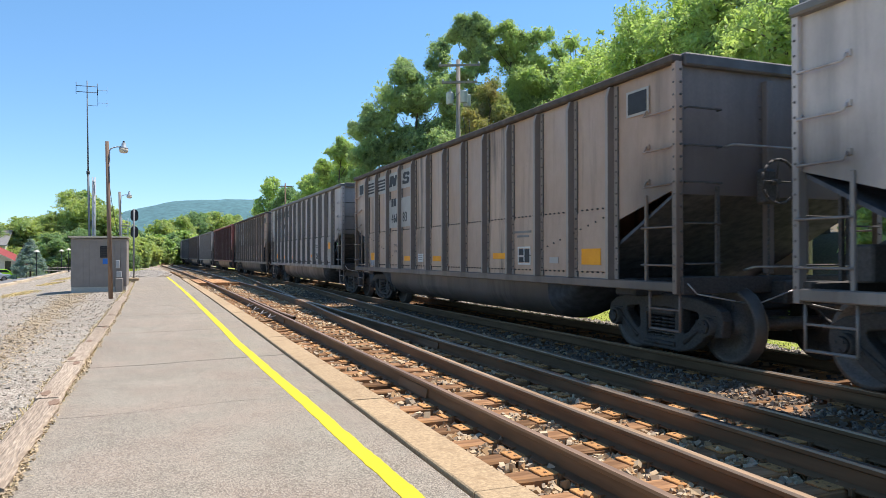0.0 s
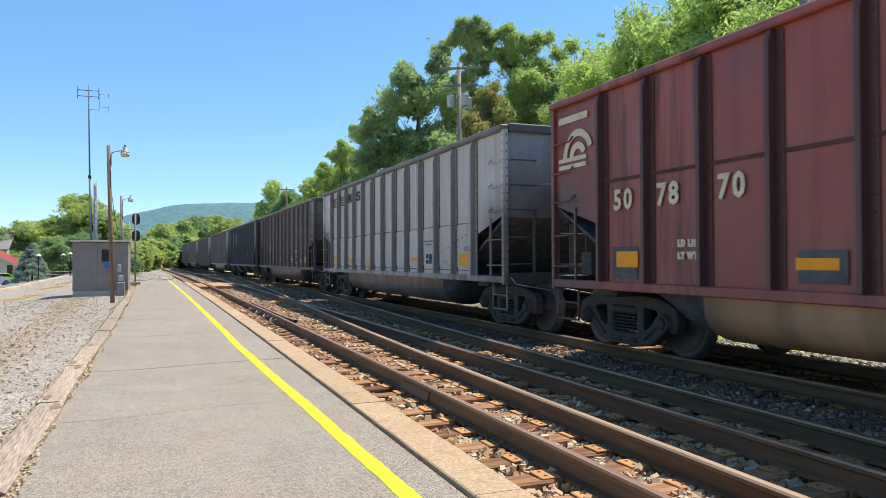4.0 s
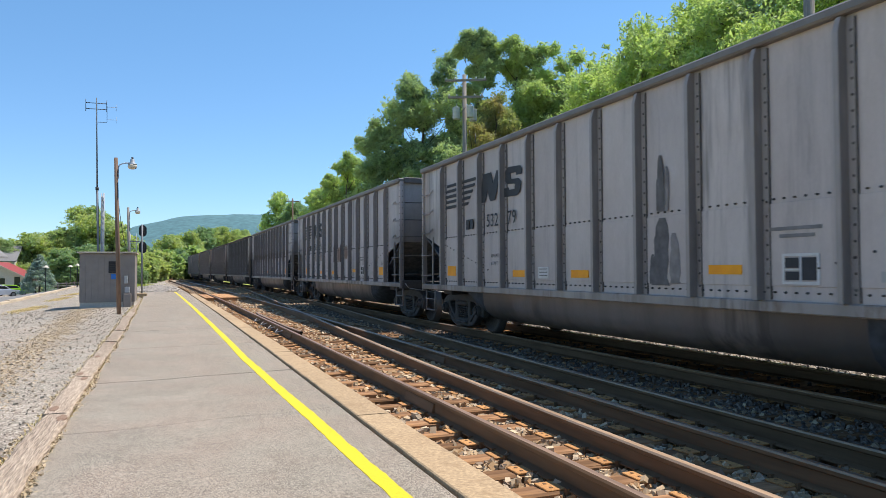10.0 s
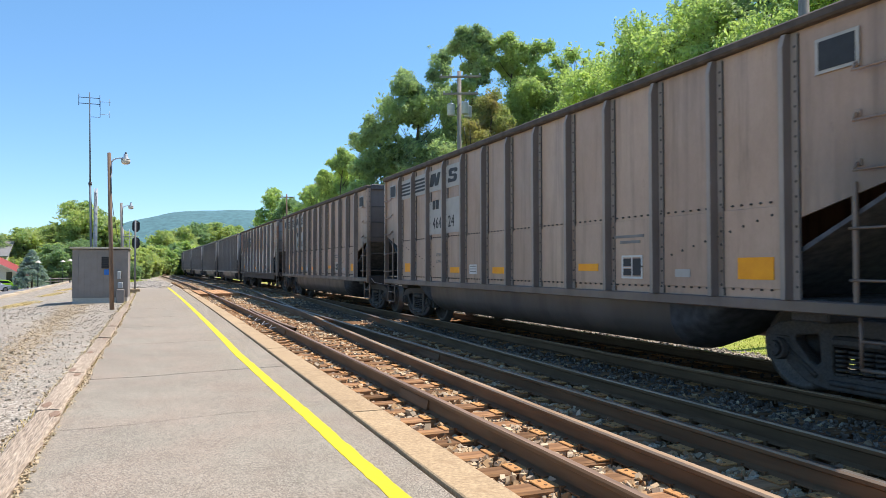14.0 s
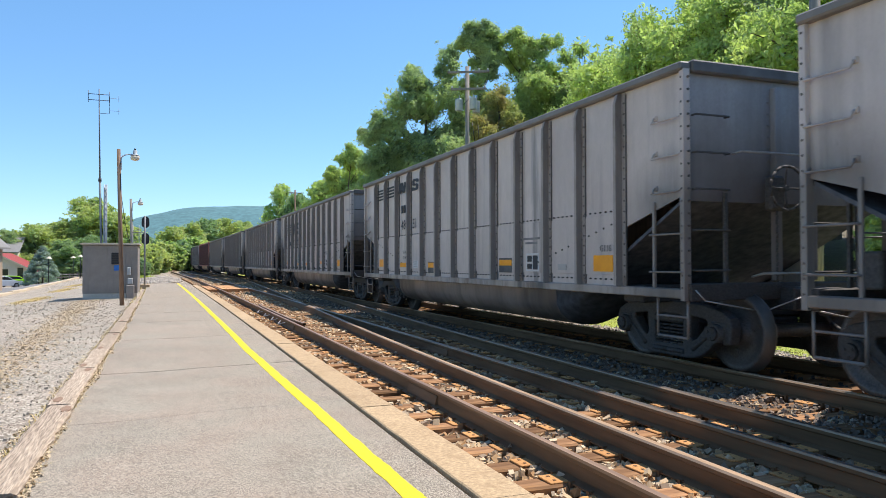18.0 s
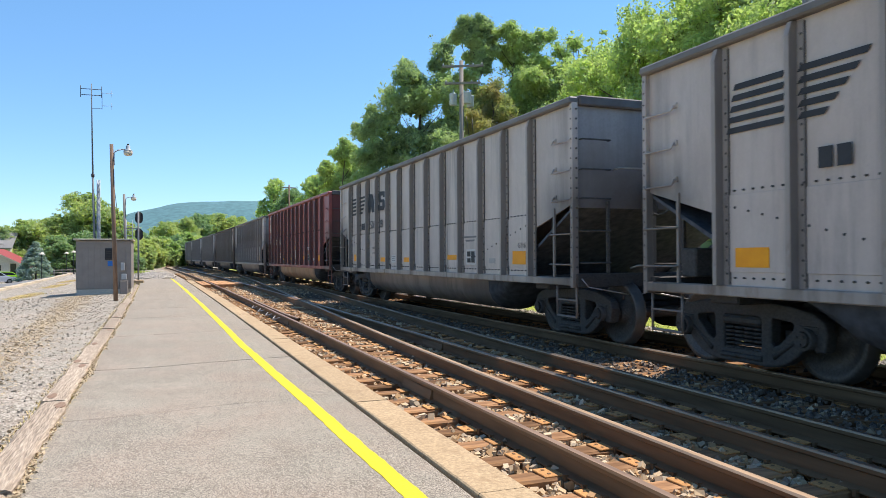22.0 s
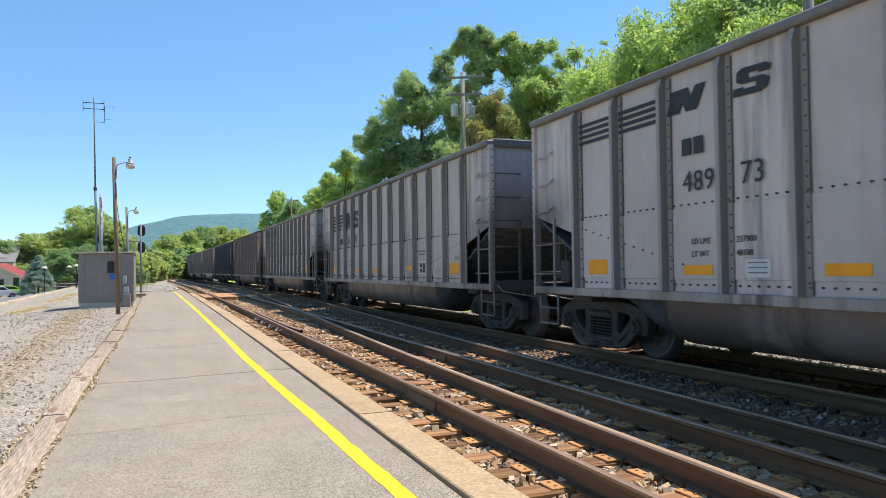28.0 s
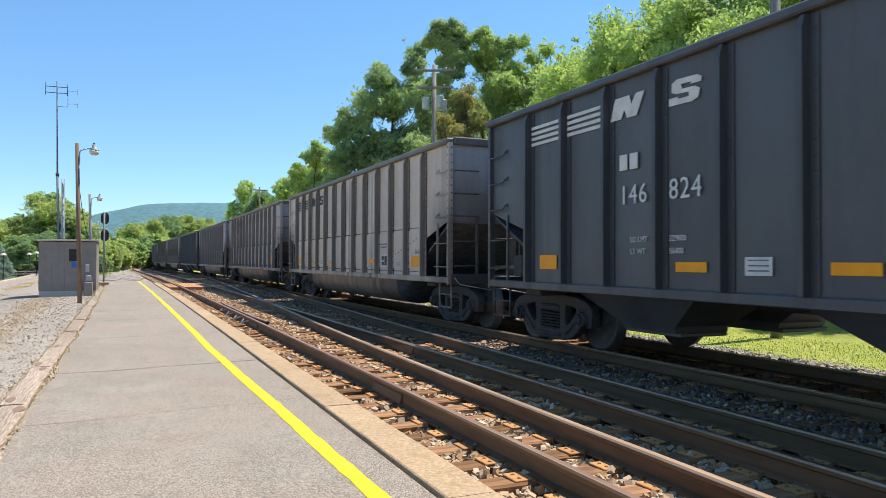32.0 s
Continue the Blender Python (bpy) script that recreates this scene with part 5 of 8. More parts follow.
def red_marks(car, painted):
    """White wheel-on-rail emblem and its lettering bar on the red car."""
    for i, r in enumerate((0.40, 0.22)):
        arc = [math.pi * 0.92 * k / 12 - 0.1 for k in range(13)]
        q = [(6.62 + r * math.cos(t), 2.72 + r * math.sin(t)) for t in arc] + [(6.62 + (r - 0.10) * math.cos(t), 2.72 + (r - 0.10) * math.sin(t)) for t in arc[::-1]]
        painted("emblem_arc", shape_mesh("wheel_arc_%d" % i, [q], MARK_CREAM), "cream curved emblem")
    for i, z in enumerate((2.58, 2.68)):
        painted("emblem_stripe", shape_mesh("wheel_stripe_%d" % i, [rect(7.15, z, 6.40, z + 0.06)], MARK_CREAM))
    painted("name_bar", shape_mesh("name_bar", [rect(7.15, 3.24, 6.36, 3.34)], MARK_CREAM))
    painted("weld_seam", shape_mesh("weld_seam", [rect(5.95, 2.285, -5.95, 2.325)], SEAM_RED, 0.004), "grimy weld seam along the side")
    for y, z0, z1 in ((5.50, 1.04, 1.44), (2.45, 1.06, 1.36), (-0.62, 1.10, 1.84)):
        painted("dark_ground", shape_mesh("dark_ground_%d" % (y * 10), [rect(y + 0.27, z0, y - 0.27, z1)], MARK_GROUND, 0.003), "dark painted ground")
    painted("placard", shape_mesh("placard", [rect(-0.36, 1.24, -0.88, 1.62)], MARK_CREAM, 0.008), "tan placard with a torn white sheet")
    painted("placard_sheet", shape_mesh("placard_sheet", [[(-0.46, 1.30), (-0.62, 1.27), (-0.84, 1.33), (-0.85, 1.58), (-0.60, 1.60), (-0.44, 1.57)]], MARK_WHITE, 0.012))
    painted("reflector", shape_mesh("high_reflector", [rect(-0.36, 1.67, -0.86, 1.78)], YELLOW, 0.008), "yellow reflector")


def word_marks(car, painted):
    for text, z in (("TOP", 2.98), ("GON", 2.56)):
        ob = painted("lettering", letters(text, 0.42, MARK_DARK), "stencilled lettering")
        ob.location = (-0.006, -4.55, z)


def drip_marks(*places):
    """Coal-black runs down a panel: groups of ragged stains, each (y, top, bottom, width)."""
    def put(car, painted):
        for k, (y, top, low, wide) in enumerate(places):
            rng = random.Random(int(y * 100 + top * 10))
            for i, (at, reach, fat) in enumerate(((-0.55, 0.80, 0.8), (0.35, 1.0, 1.35), (1.0, 0.5, 0.4))):
                c, w = y + wide * at, wide * fat
                t = low + (top - low) * reach * rng.uniform(0.85, 1.0)
                n = 9
                one, two = [], []
                drift = 0.0
                for j in range(n + 1):
                    u = j / n
                    drift += rng.uniform(-0.05, 0.05) * w
                    half = w * 0.42 * (1 - u ** 5 * 0.6) * rng.uniform(0.8, 1.12)
                    z = low + (t - low) * u + rng.uniform(-0.02, 0.02)
                    one.append((c + drift + half, z))
                    two.append((c + drift - half, z))
                painted("coal_streak", shape_mesh("drip_%d_%d_%d" % (y * 100, i, top * 100), [one + two[::-1]], STREAK if i else STREAK_PALE, 0.002 + 0.001 * i), "black coal streak down the panel")
    return put


def tub_arcs(car, painted):
    """White sprayed arcs along the upper belly, each a crescent on the curve of the trough, about burnt brown metal."""
    def on_tub(y, t, off):
        return (-(0.92 + (0.62 + off) * math.cos(t)), y, SILL - 0.05 - (0.60 + off) * max(0.0, math.sin(t)) ** 0.6)
    for y, r in ((2.75, 0.62), (0.05, 0.66), (-2.75, 0.62)):
        b, burn = Build(), Build()
        n = 18
        v, f, w, g = [], [], [], []
        for i in range(n + 1):
            a = math.pi * i / n
            for k in (0.86, 1.0, 1.12):
                v.append(on_tub(y + r * k * math.cos(a) * (1 - 0.12 * math.sin(a) ** 2), 0.03 + 0.155 * (0.25 + 0.75 * k) * math.sin(a) ** 0.7, 0.008))
            w.append(on_tub(y + r * 0.84 * math.cos(a), 0.03, 0.005))
            w.append(on_tub(y + r * 0.84 * math.cos(a), 0.03 + 0.10 * math.sin(a) ** 0.7, 0.005))
            if i:
                for j in (0, 1):
                    q = (i - 1) * 3 + j
                    f.append((q, q + 1, q + 4, q + 3))
                g.append((i * 2 - 2, i * 2 - 1, i * 2 + 1, i * 2))
        b.add(v, f, True)
        burn.add(w, g, True)
        painted("repaint_arc", cached("repaint_arc_%d" % (y * 100), ARC_WHITE, lambda: b), "pale sprayed arc on the belly")
        painted("scorch_mark", cached("scorch_mark_%d" % (y * 100), SCORCH, lambda: burn), "brownish weld scorch")
    painted("repaint_patch", shape_mesh("weld_patch", [[(-0.10, 1.04), (-0.86, 1.05), (-0.90, 1.36), (-0.80, 1.46), (-0.45, 1.50), (-0.16, 1.44), (-0.08, 1.30)]], SCORCH, 0.002), "brownish scorched patch")
    painted("repaint_patch", shape_mesh("weld_patch_top", [[(-0.12, 1.30), (-0.86, 1.28), (-0.84, 1.42), (-0.5, 1.50), (-0.18, 1.44)]], BLUE_PATCH, 0.004), "pale bluish repaint")
    painted("repaint_patch", shape_mesh("plate_patch", [[(-3.10, 1.06), (-3.92, 1.07), (-3.88, 1.19), (-3.6, 1.26), (-3.3, 1.27), (-3.08, 1.16)]], BLUE_PATCH, 0.008), "pale bluish repaint over the data stencil")


ARC_WHITE = plain("sprayed_grey_white", (0.36, 0.35, 0.365), 0.75, 0, 0.4, 5)
SCORCH = plain("weld_scorch", (0.26, 0.195, 0.16), 0.75, 0, 0.3, 5)
STREAK_PALE = plain("faded_coal_streak", (0.235, 0.215, 0.205), 0.8, 0, 0.3, 7)


def rust_marks(car, painted):
    """Maroon repair patch on the end panel and the reweigh stencil."""
    painted("repair_patch", shape_mesh("repair_patch", [[(7.24, 3.42), (6.52, 3.40), (6.34, 3.05), (6.36, 2.45), (6.60, 2.20), (7.24, 2.40)]], MAROON), "maroon primer patch")
    painted("weight_ground", shape_mesh("weight_ground", [rect(4.60, 1.10, 3.55, 1.42)], PATCH), "pale repainted stencil ground")
    for text, y, z in (("LD LMT 230300", 4.56, 1.30), ("LT WT    55700", 4.56, 1.15)):
        ob = painted("load_stencil", letters(text, 0.115, MARK_DULL))
        ob.location = (-0.010, y, z)


MAROON = plain("maroon_primer", (0.17, 0.072, 0.062), 0.7, 0, 0.25, 2)


def patch_marks(car, painted):
    """Brown primer squares over two neighbouring panels, blackened posts between them, fainter spots further on."""
    for k, (y0, y1, z0, z1) in enumerate(((-0.13, -0.87, 1.60, 2.06), (-1.13, -1.62, 1.68, 2.08), (3.72, 3.16, 1.66, 1.98), (2.78, 2.24, 1.66, 1.95), (5.66, 5.26, 1.68, 1.92))):
        rng = random.Random(k)
        mid, half, zm, zh = (y0 + y1) / 2, abs(y0 - y1) / 2, (z0 + z1) / 2, (z1 - z0) / 2
        for grow, mat, off in ((1.12, PRIMER_PALE, 0.002), (0.92, PRIMER if k < 2 else PRIMER_PALE, 0.004)):
            ring = []
            for i in range(20):
                a = i * 0.314
                r = grow * rng.uniform(0.93, 1.05) / max(abs(math.cos(a)), abs(math.sin(a))) ** 0.75
                ring.append((mid + min(half * 1.1, max(-half * 1.1, half * r * math.cos(a))), zm + zh * r * math.sin(a)))
            painted("primer_patch", shape_mesh("primer_%d_%d" % (k, off * 1000), [ring], mat, off), "brown primer patch")
    for y in (0.0, -1.0):
        ob = painted("burnt_stain", shape_mesh("burnt_stain", [[(0.05, 1.58), (-0.045, 1.56), (-0.05, 2.08), (-0.02, 2.16), (0.045, 2.10)]], BURNT), "blackened maroon stain on the post")
        ob.location = (-0.0895, y, 0)


PRIMER_PALE = plain("faded_primer", (0.33, 0.262, 0.225), 0.7, 0, 0.3, 5)
BURNT = plain("burnt_paint", (0.06, 0.035, 0.032), 0.8, 0, 0.3)
PRIMER = plain("brown_primer", (0.235, 0.155, 0.115), 0.7, 0, 0.3, 4)


def spec(kind, paint, tint=1.0, logo="a", number="", **more):
    t = tint if isinstance(tint, tuple) else (tint,) * 3
    return dict(kind=kind, paint=paint, tint=t, logo=logo, number=number, **more)


G = "weathered grey steel coal gondola with ribbed sides"
B = "brown-dusted steel coal gondola with pale number patches"
CARS = {
    -2: spec("gon", GREY, 1.1), -1: spec("gon", GREY, 1.15, "a", "48 55"),
    0: spec("gon", BROWN, 0.98, "a", "468 83", square=True, blue=(5.50,)), 1: spec("gon", GREY, 1.0, "a", "473 93", raised=0.36, blue=(1.45,)),
    2: spec("gon", BROWN, 1.02, "a", "470 43", square=True), 3: spec("gon", RED, 0.88, "", "5078 70", extra=red_marks),
    4: spec("gon", GREY, 1.2, "a", ""), 5: spec("gon", UMBER, 1.0, "", "10 575", pale_ribs=True, tall=(0.50,), ribs=[-6.1, -5.15, -4.2, -3.13, -2.06, -1.03, 0.0, 1.03, 2.06, 3.13, 4.2, 5.15, 6.1]),
    6: spec("hopper", BLACK, 1.4, "b", "144 901", ld="229400", lt="56600"), 7: spec("gon", GREY, 1.0, "b", "508 62", grounds=True),
    8: spec("flat", WHITISH, 1.0, "c", "44 707", extra=word_marks), 9: spec("gon", GREY, 1.0, "b", "532 79", extra=drip_marks((-1.50, 1.92, 1.12, 0.28), (-1.45, 2.75, 1.99, 0.11))),
    10: spec("gon", GREY, (0.98, 1.0, 1.05), "b", "513 76", extra=patch_marks), 11: spec("gon", GREY, (0.97, 1.0, 1.06), "b", "509 81", extra=drip_marks((-1.40, 1.92, 1.1, 0.24))),
    12: spec("gon", BROWN, (0.86, 0.97, 1.08), "a", "496 27", faded=True, blue=(2.45, 0.50, -2.52), extra=tub_arcs), 13: spec("gon", BROWN, 0.95, "a", "464 24", square=True),
    14: spec("gon", BROWN, 0.95, "a", "464 03", square=True), 15: spec("flat", RUSTING, 1.0, "c", "39 113", extra=rust_marks),
    16: spec("gon", GREY, 1.05, "a", "481 99", extra=drip_marks((3.45, 3.2, 1.4, 0.10))), 17: spec("gon", GREY, (1.1, 1.07, 1.03), "a", "481 51", grounds=True),
    18: spec("gon", GREY, (1.08, 1.05, 1.02), "b", "523 52", extra=drip_marks((2.6, 2.6, 1.15, 0.10), (1.45, 2.2, 1.1, 0.16), (-0.5, 2.9, 1.3, 0.08))), 19: spec("gon", GREY, (1.06, 1.03, 1.0), "a", "482 81"),
    20: spec("gon", GREY, (1.0, 0.97, 0.93), "b", "511 00"), 21: spec("gon", GREY, (1.1, 1.08, 1.03), "b", "508 08"),
    22: spec("gon", RED, 1.0, "", "5079 66", extra=red_marks, ld="237700", lt="53300"), 23: spec("gon", GREY, 1.1, "a", "479 25", ld="237300", lt="48700"),
    24: spec("gon", BROWN, 0.9, "a", "466 05", square=True, extra=drip_marks((1.5, 3.1, 1.1, 0.14))), 25: spec("gon", GREY, 1.0, "a", ""),
    26: spec("gon", GREY, 1.08, "a", "489 73", ld="237900", lt="48100"), 27: spec("gon", GREY, (1.07, 1.04, 0.98), "b", "510 97"),
    28: spec("gon", GREY, (1.12, 1.08, 1.0), "a", "496 65", blue=(5.50, 3.50), ld="237000", lt="49000"), 29: spec("gon", BROWN, 0.95, "a", "464 37", square=True, blue=(5.50, 2.45, 0.50)),
    30: spec("hopper", BLACK, 1.0, "a", "146 824", ld="229600", lt="56400"), 31: spec("gon", GREY, (1.24, 1.13, 0.98), "a", ""),
    32: spec("gon", GREY, (0.85, 0.8, 0.75), "a", ""), 33: spec("gon", GREY, 0.95, "a", ""), 34: spec("hopper", BLACK, 1.6, "a", ""),
    35: spec("gon", GREY, 0.8, "b", ""), 36: spec("gon", BROWN, 1.0, "a", ""), 37: spec("gon", GREY, 0.8, "b", ""), 38: spec("hopper", BLACK, 1.6, "a", ""),
    39: spec("gon", GREY, 0.9, "a", ""),
}
LABELS = {RUSTING: "white flat-bottomed coal gondola eaten by broad brown rust", GREY: G, BROWN: B, RED: "oxide-red steel coal gondola with white markings", BLACK: "black steel hopper car with white markings and sloped bays", UMBER: "dark brown coal gondola with pale side posts", WHITISH: "white flat-bottomed coal gondola streaked with orange rust"}
SPACING = 15.82
SWAY = [-0.12, -0.21, -0.23, -0.23, -0.05, 0.25, 0.43, 0.37, 0.36, 0.20, 0.35, 0.17, -0.16, -0.32, -0.33, -0.32, -0.30, -0.27, -0.16, 0.06, 0.12, -0.25, -0.12, -0.29, -0.04, 0.01, 0.12, 0.25, 0.35, 0.14, 0.07, 0.11, -0.20]  # the train runs a little unevenly: metres, second by second
TRAIN = {}
for k_, sp_ in sorted(CARS.items()):
    sp_["seed"] = (k_ * 0.377) % 1.0
    sp_["label"] = LABELS[sp_["paint"]]
    TRAIN[k_] = coal_car(sp_)


def car_at(k, t):
    """Length along the line of the middle of car k at t seconds."""
    return 13.933 + SPACING * k - 14.669 * t - 0.0149 * t * t + float(np.interp(t, range(33), SWAY))


def car_pose(s):
    a, _ = on_line(s - TRUCK, TRAIN_MID)
    b, _ = on_line(s + TRUCK, TRAIN_MID)
    mid = (a + b) / 2
    return Matrix.Translation(mid) @ Matrix.Rotation(-math.atan2(b.x - a.x, b.y - a.y), 4, "Z")


# ---- the yard and its buildings ----
SIDING = plain("grey_board_siding", (0.262, 0.232, 0.207), 0.85, 0, 0.10, 3)
TRIM = plain("pale_trim", (0.60, 0.52, 0.40), 0.7, 0, 0.15)
POLE_WOOD = surface("pole_wood", (0.165, 0.105, 0.07), (0.245, 0.163, 0.115), 0.85, big=1.2, fine=26, bump=0.5, dist=0.01, stretch=(1, 1, 0.08), spots=(0.09, 0.06, 0.045))
GREY_WOOD = surface("grey_pole_wood", (0.20, 0.18, 0.16), (0.29, 0.265, 0.235), 0.85, big=1.2, fine=26, bump=0.5, dist=0.01, stretch=(1, 1, 0.08))
ALUMINIUM = plain("dull_aluminium", (0.19, 0.20, 0.21), 0.6, 0.2, 0.15)
GALVANISED = plain("galvanised_steel", (0.36, 0.40, 0.43), 0.6, 0.1, 0.15)
MAST_GREY = plain("mast_grey", (0.13, 0.15, 0.17), 0.6, 0.1, 0.15)
BLACKISH = plain("black_enamel", (0.02, 0.021, 0.024), 0.45, 0, 0.2)
LAMP_GLASS = plain("frosted_lamp_bowl", (0.62, 0.55, 0.44), 0.35, 0, 0.1)
BLUE_SIGN = plain("blue_sign_enamel", (0.02, 0.16, 0.52), 0.4, 0, 0.1)
BOX_GREY = plain("grey_box_paint", (0.40, 0.41, 0.41), 0.5, 0, 0.12)
RED_ROOF = surface("red_roofing", (0.25, 0.035, 0.03), (0.31, 0.05, 0.04), 0.6, big=0.6, fine=12, bump=0.1)
GREY_ROOF = surface("grey_shingle", (0.17, 0.165, 0.16), (0.24, 0.235, 0.225), 0.9, big=0.8, fine=14, bump=0.3)
CREAM_WALL = surface("cream_wall", (0.52, 0.48, 0.40), (0.60, 0.56, 0.48), 0.85, big=0.7, fine=20, bump=0.1)
TAN_WALL = surface("tan_board_wall", (0.34, 0.25, 0.17), (0.40, 0.30, 0.21), 0.85, big=0.7, fine=20, bump=0.1)
ROAD = surface("road_asphalt", (0.15, 0.15, 0.15), (0.21, 0.21, 0.205), 0.9, big=0.5, fine=50, bump=0.3)
GLASS_DARK = plain("dark_window_glass", (0.02, 0.024, 0.028), 0.08, 0, 0.2)
RUBBER = plain("tyre_rubber", (0.02, 0.02, 0.02), 0.8, 0, 0.2)
WHITE_CAR = plain("silver_white_car_paint", (0.62, 0.66, 0.72), 0.25, 0.2, 0.05)
GREEN_CAR = plain("lime_green_car_paint", (0.30, 0.62, 0.03), 0.25, 0.0, 0.05)
PORCELAIN = plain("transformer_grey", (0.46, 0.49, 0.51), 0.4, 0.1, 0.1)

# equipment shed beside the platform's end
SX0, SX1, SY0, SY1, SZ = -3.32, -1.24, 33.0, 35.6, 2.06
shed = thing("equipment_shed", "small grey board-sided equipment shed with a flat roof", "shed")
part("footing", Build().box(SX0 + 0.02, SY0 + 0.02, -0.60, SX1 - 0.02, SY1 - 0.02, 0.04, 0.01), PALE_CONCRETE, shed, "pale concrete footing")
part("core", Build().box(SX0 + 0.03, SY0 + 0.03, 0.02, SX1 - 0.03, SY1 - 0.03, SZ - 0.06), SIDING, shed)
nb = 9
for i in range(nb):
    a = SX0 + (SX1 - SX0) * i / nb
    c = SX0 + (SX1 - SX0) * (i + 1) / nb
    for y0, y1 in ((SY0, SY0 + 0.03), (SY1 - 0.03, SY1)):
        part("siding_board", Build().box(a + 0.002, y0, 0.04, c - 0.002, y1, SZ - 0.04, 0.002), SIDING, shed)
for i in range(12):
    a = SY0 + 0.03 + (SY1 - SY0 - 0.06) * i / 12
    c = SY0 + 0.03 + (SY1 - SY0 - 0.06) * (i + 1) / 12
    for x0, x1 in ((SX0, SX0 + 0.03), (SX1 - 0.03, SX1)):
        part("siding_board", Build().box(x0, a + 0.004, 0.04, x1, c - 0.004, SZ - 0.04, 0.002), SIDING, shed)
part("roof", Build().box(SX0 - 0.07, SY0 - 0.10, SZ - 0.01, SX1 + 0.06, SY1 + 0.16, SZ + 0.05, 0.01), TRIM, shed)
part("fascia", Build().box(SX0 - 0.09, SY0 - 0.12, SZ - 0.01, SX1 + 0.08, SY0 - 0.102, SZ + 0.055, 0.004), TRIM, shed, "pale timber fascia")
vent = part("louvre_vent", Build().box(-2.24, SY0 - 0.03, 1.24, -1.92, SY0 + 0.01, 1.72, 0.01), BLACKISH, shed, "black louvred vent")
for i in range(6):
    part("louvre", Build().box(-2.21, SY0 - 0.05, 1.28 + i * 0.072, -1.95, SY0 - 0.03, 1.31 + i * 0.072, 0.003), STEEL_DARK, vent)
part("notice_plate", Build().box(-2.14, SY0 - 0.015, 0.98, -1.92, SY0 - 0.002, 1.20, 0.003), BLUE_SIGN, shed, "small blue notice plate")
meter = thing("meter_cabinet", "grey electric meter cabinet with conduits on the shed wall", "cabinet")
part("meter_box", Build().box(-1.64, SY0 - 0.14, 0.80, -1.50, SY0 - 0.002, 1.12, 0.015, None), BOX_GREY, meter)
part("breaker_box", Build().box(-1.62, SY0 - 0.16, 0.42, -1.42, SY0 - 0.002, 0.66, 0.015), BOX_GREY, meter)
part("ground_cabinet", Build().box(-1.66, SY0 - 0.36, -0.20, -1.36, SY0 - 0.06, 0.38, 0.02), SIDING, meter, "brown ground box")


def gooseneck(name, x, y, top, base, group, r=0.078, wood=None):
    """A timber pole with a bent arm and a bowl lamp."""
    t = thing(name, "leaning grey timber pole with a gooseneck lamp" if wood else "leaning brown timber pole with a gooseneck lamp", "lamp post", group)
    lean = -0.14 * (top - base) / 5.3
    part("pole", Build().tube((x, y, base - 0.3), (x + lean, y, top), r, r * 0.78, 12), wood or POLE_WOOD, t)
    ax, az = x + lean, top - 0.42
    arc = [(ax + 0.08, y, az - 0.3)] + [(ax + 0.08 + 0.36 * (1 - math.cos(k * 0.39)), y, az + 0.10 + 0.16 * math.sin(k * 0.39)) for k in range(5)]
    part("arm", Build().bar(arc, 0.022, 8), GALVANISED, t)
    hx, hz = arc[-1][0] + 0.09, arc[-1][2]
    part("lamp_head", Build().lathe([(0.05, 0.14), (0.07, 0.12), (0.07, 0.02), (0.14, -0.03), (0.15, -0.06)], (hx, y, hz), 2, 14), GALVANISED, t, "grey lamp housing")
    part("bowl", Build().lathe([(0.145, -0.06), (0.15, -0.14), (0.12, -0.20), (0.06, -0.22)], (hx, y, hz), 2, 14), LAMP_GLASS, t, "frosted lamp bowl")
    part("photocell", Build().tube((hx, y, hz + 0.14), (hx, y, hz + 0.20), 0.035), BLACKISH, t)
    return t


gooseneck("lamp_pole", -1.52, 27.5, 5.24, -0.16, "platform lamp poles")
gooseneck("lamp_pole", -2.02, 47.0, 5.10, -0.2, "platform lamp poles", 0.09, GREY_WOOD)
cable = thing("service_cable", "slack black service cable from the lamp pole to the shed", "cable")
part("wire", Build().bar([(-1.60, 27.45, 3.9 - 0.0 * k) if k == 0 else (-1.60 + 0.012 * k, 27.5 + 0.55 * k, 3.95 - 0.36 * k + 0.018 * k * k) for k in range(11)], 0.012, 5), BLACKISH, cable)

# radio mast: a galvanised lattice post and a slender mast with aerials
mast = thing("radio_mast", "tall slim radio mast with crossed aerials beside a galvanised lattice post", "radio mast")
MX, MY = -3.02, 38.0
part("mast_tube", Build().tube((MX + 0.05, MY, -0.5), (MX - 0.08, MY, 5.2), 0.055, 0.05).tube((MX - 0.08, MY, 5.2), (MX - 0.14, MY, 9.56), 0.04, 0.022), MAST_GREY, mast)
part("mast_collar", Build().tube((MX - 0.08, MY, 5.15), (MX - 0.082, MY, 5.3), 0.075), STEEL_DARK, mast)
lat = Build()
for dx, dy in ((-0.085, -0.08), (0.085, -0.08), (0, 0.08)):
    lat.tube((MX + 0.17 + 0.7 * dx, MY + dy, -0.5), (MX + 0.17 + 0.7 * dx, MY + dy, 5.02), 0.024, n=6)
for k in range(18):
    z = -0.2 + k * 0.28
    s = 1 if k % 2 else -1
    lat.tube((MX + 0.17 - 0.06 * s, MY - 0.08, z), (MX + 0.17 + 0.06 * s, MY - 0.08, z + 0.28), 0.02, n=5)
    lat.tube((MX + 0.17 - 0.06 * s, MY - 0.08, z), (MX + 0.17, MY + 0.08, z + 0.28), 0.02, n=5)
lat.tube((MX + 0.17, MY, -0.5), (MX + 0.17, MY, 4.88), 0.05, n=8)
part("lattice_post", lat, GALVANISED, mast, "galvanised lattice post")
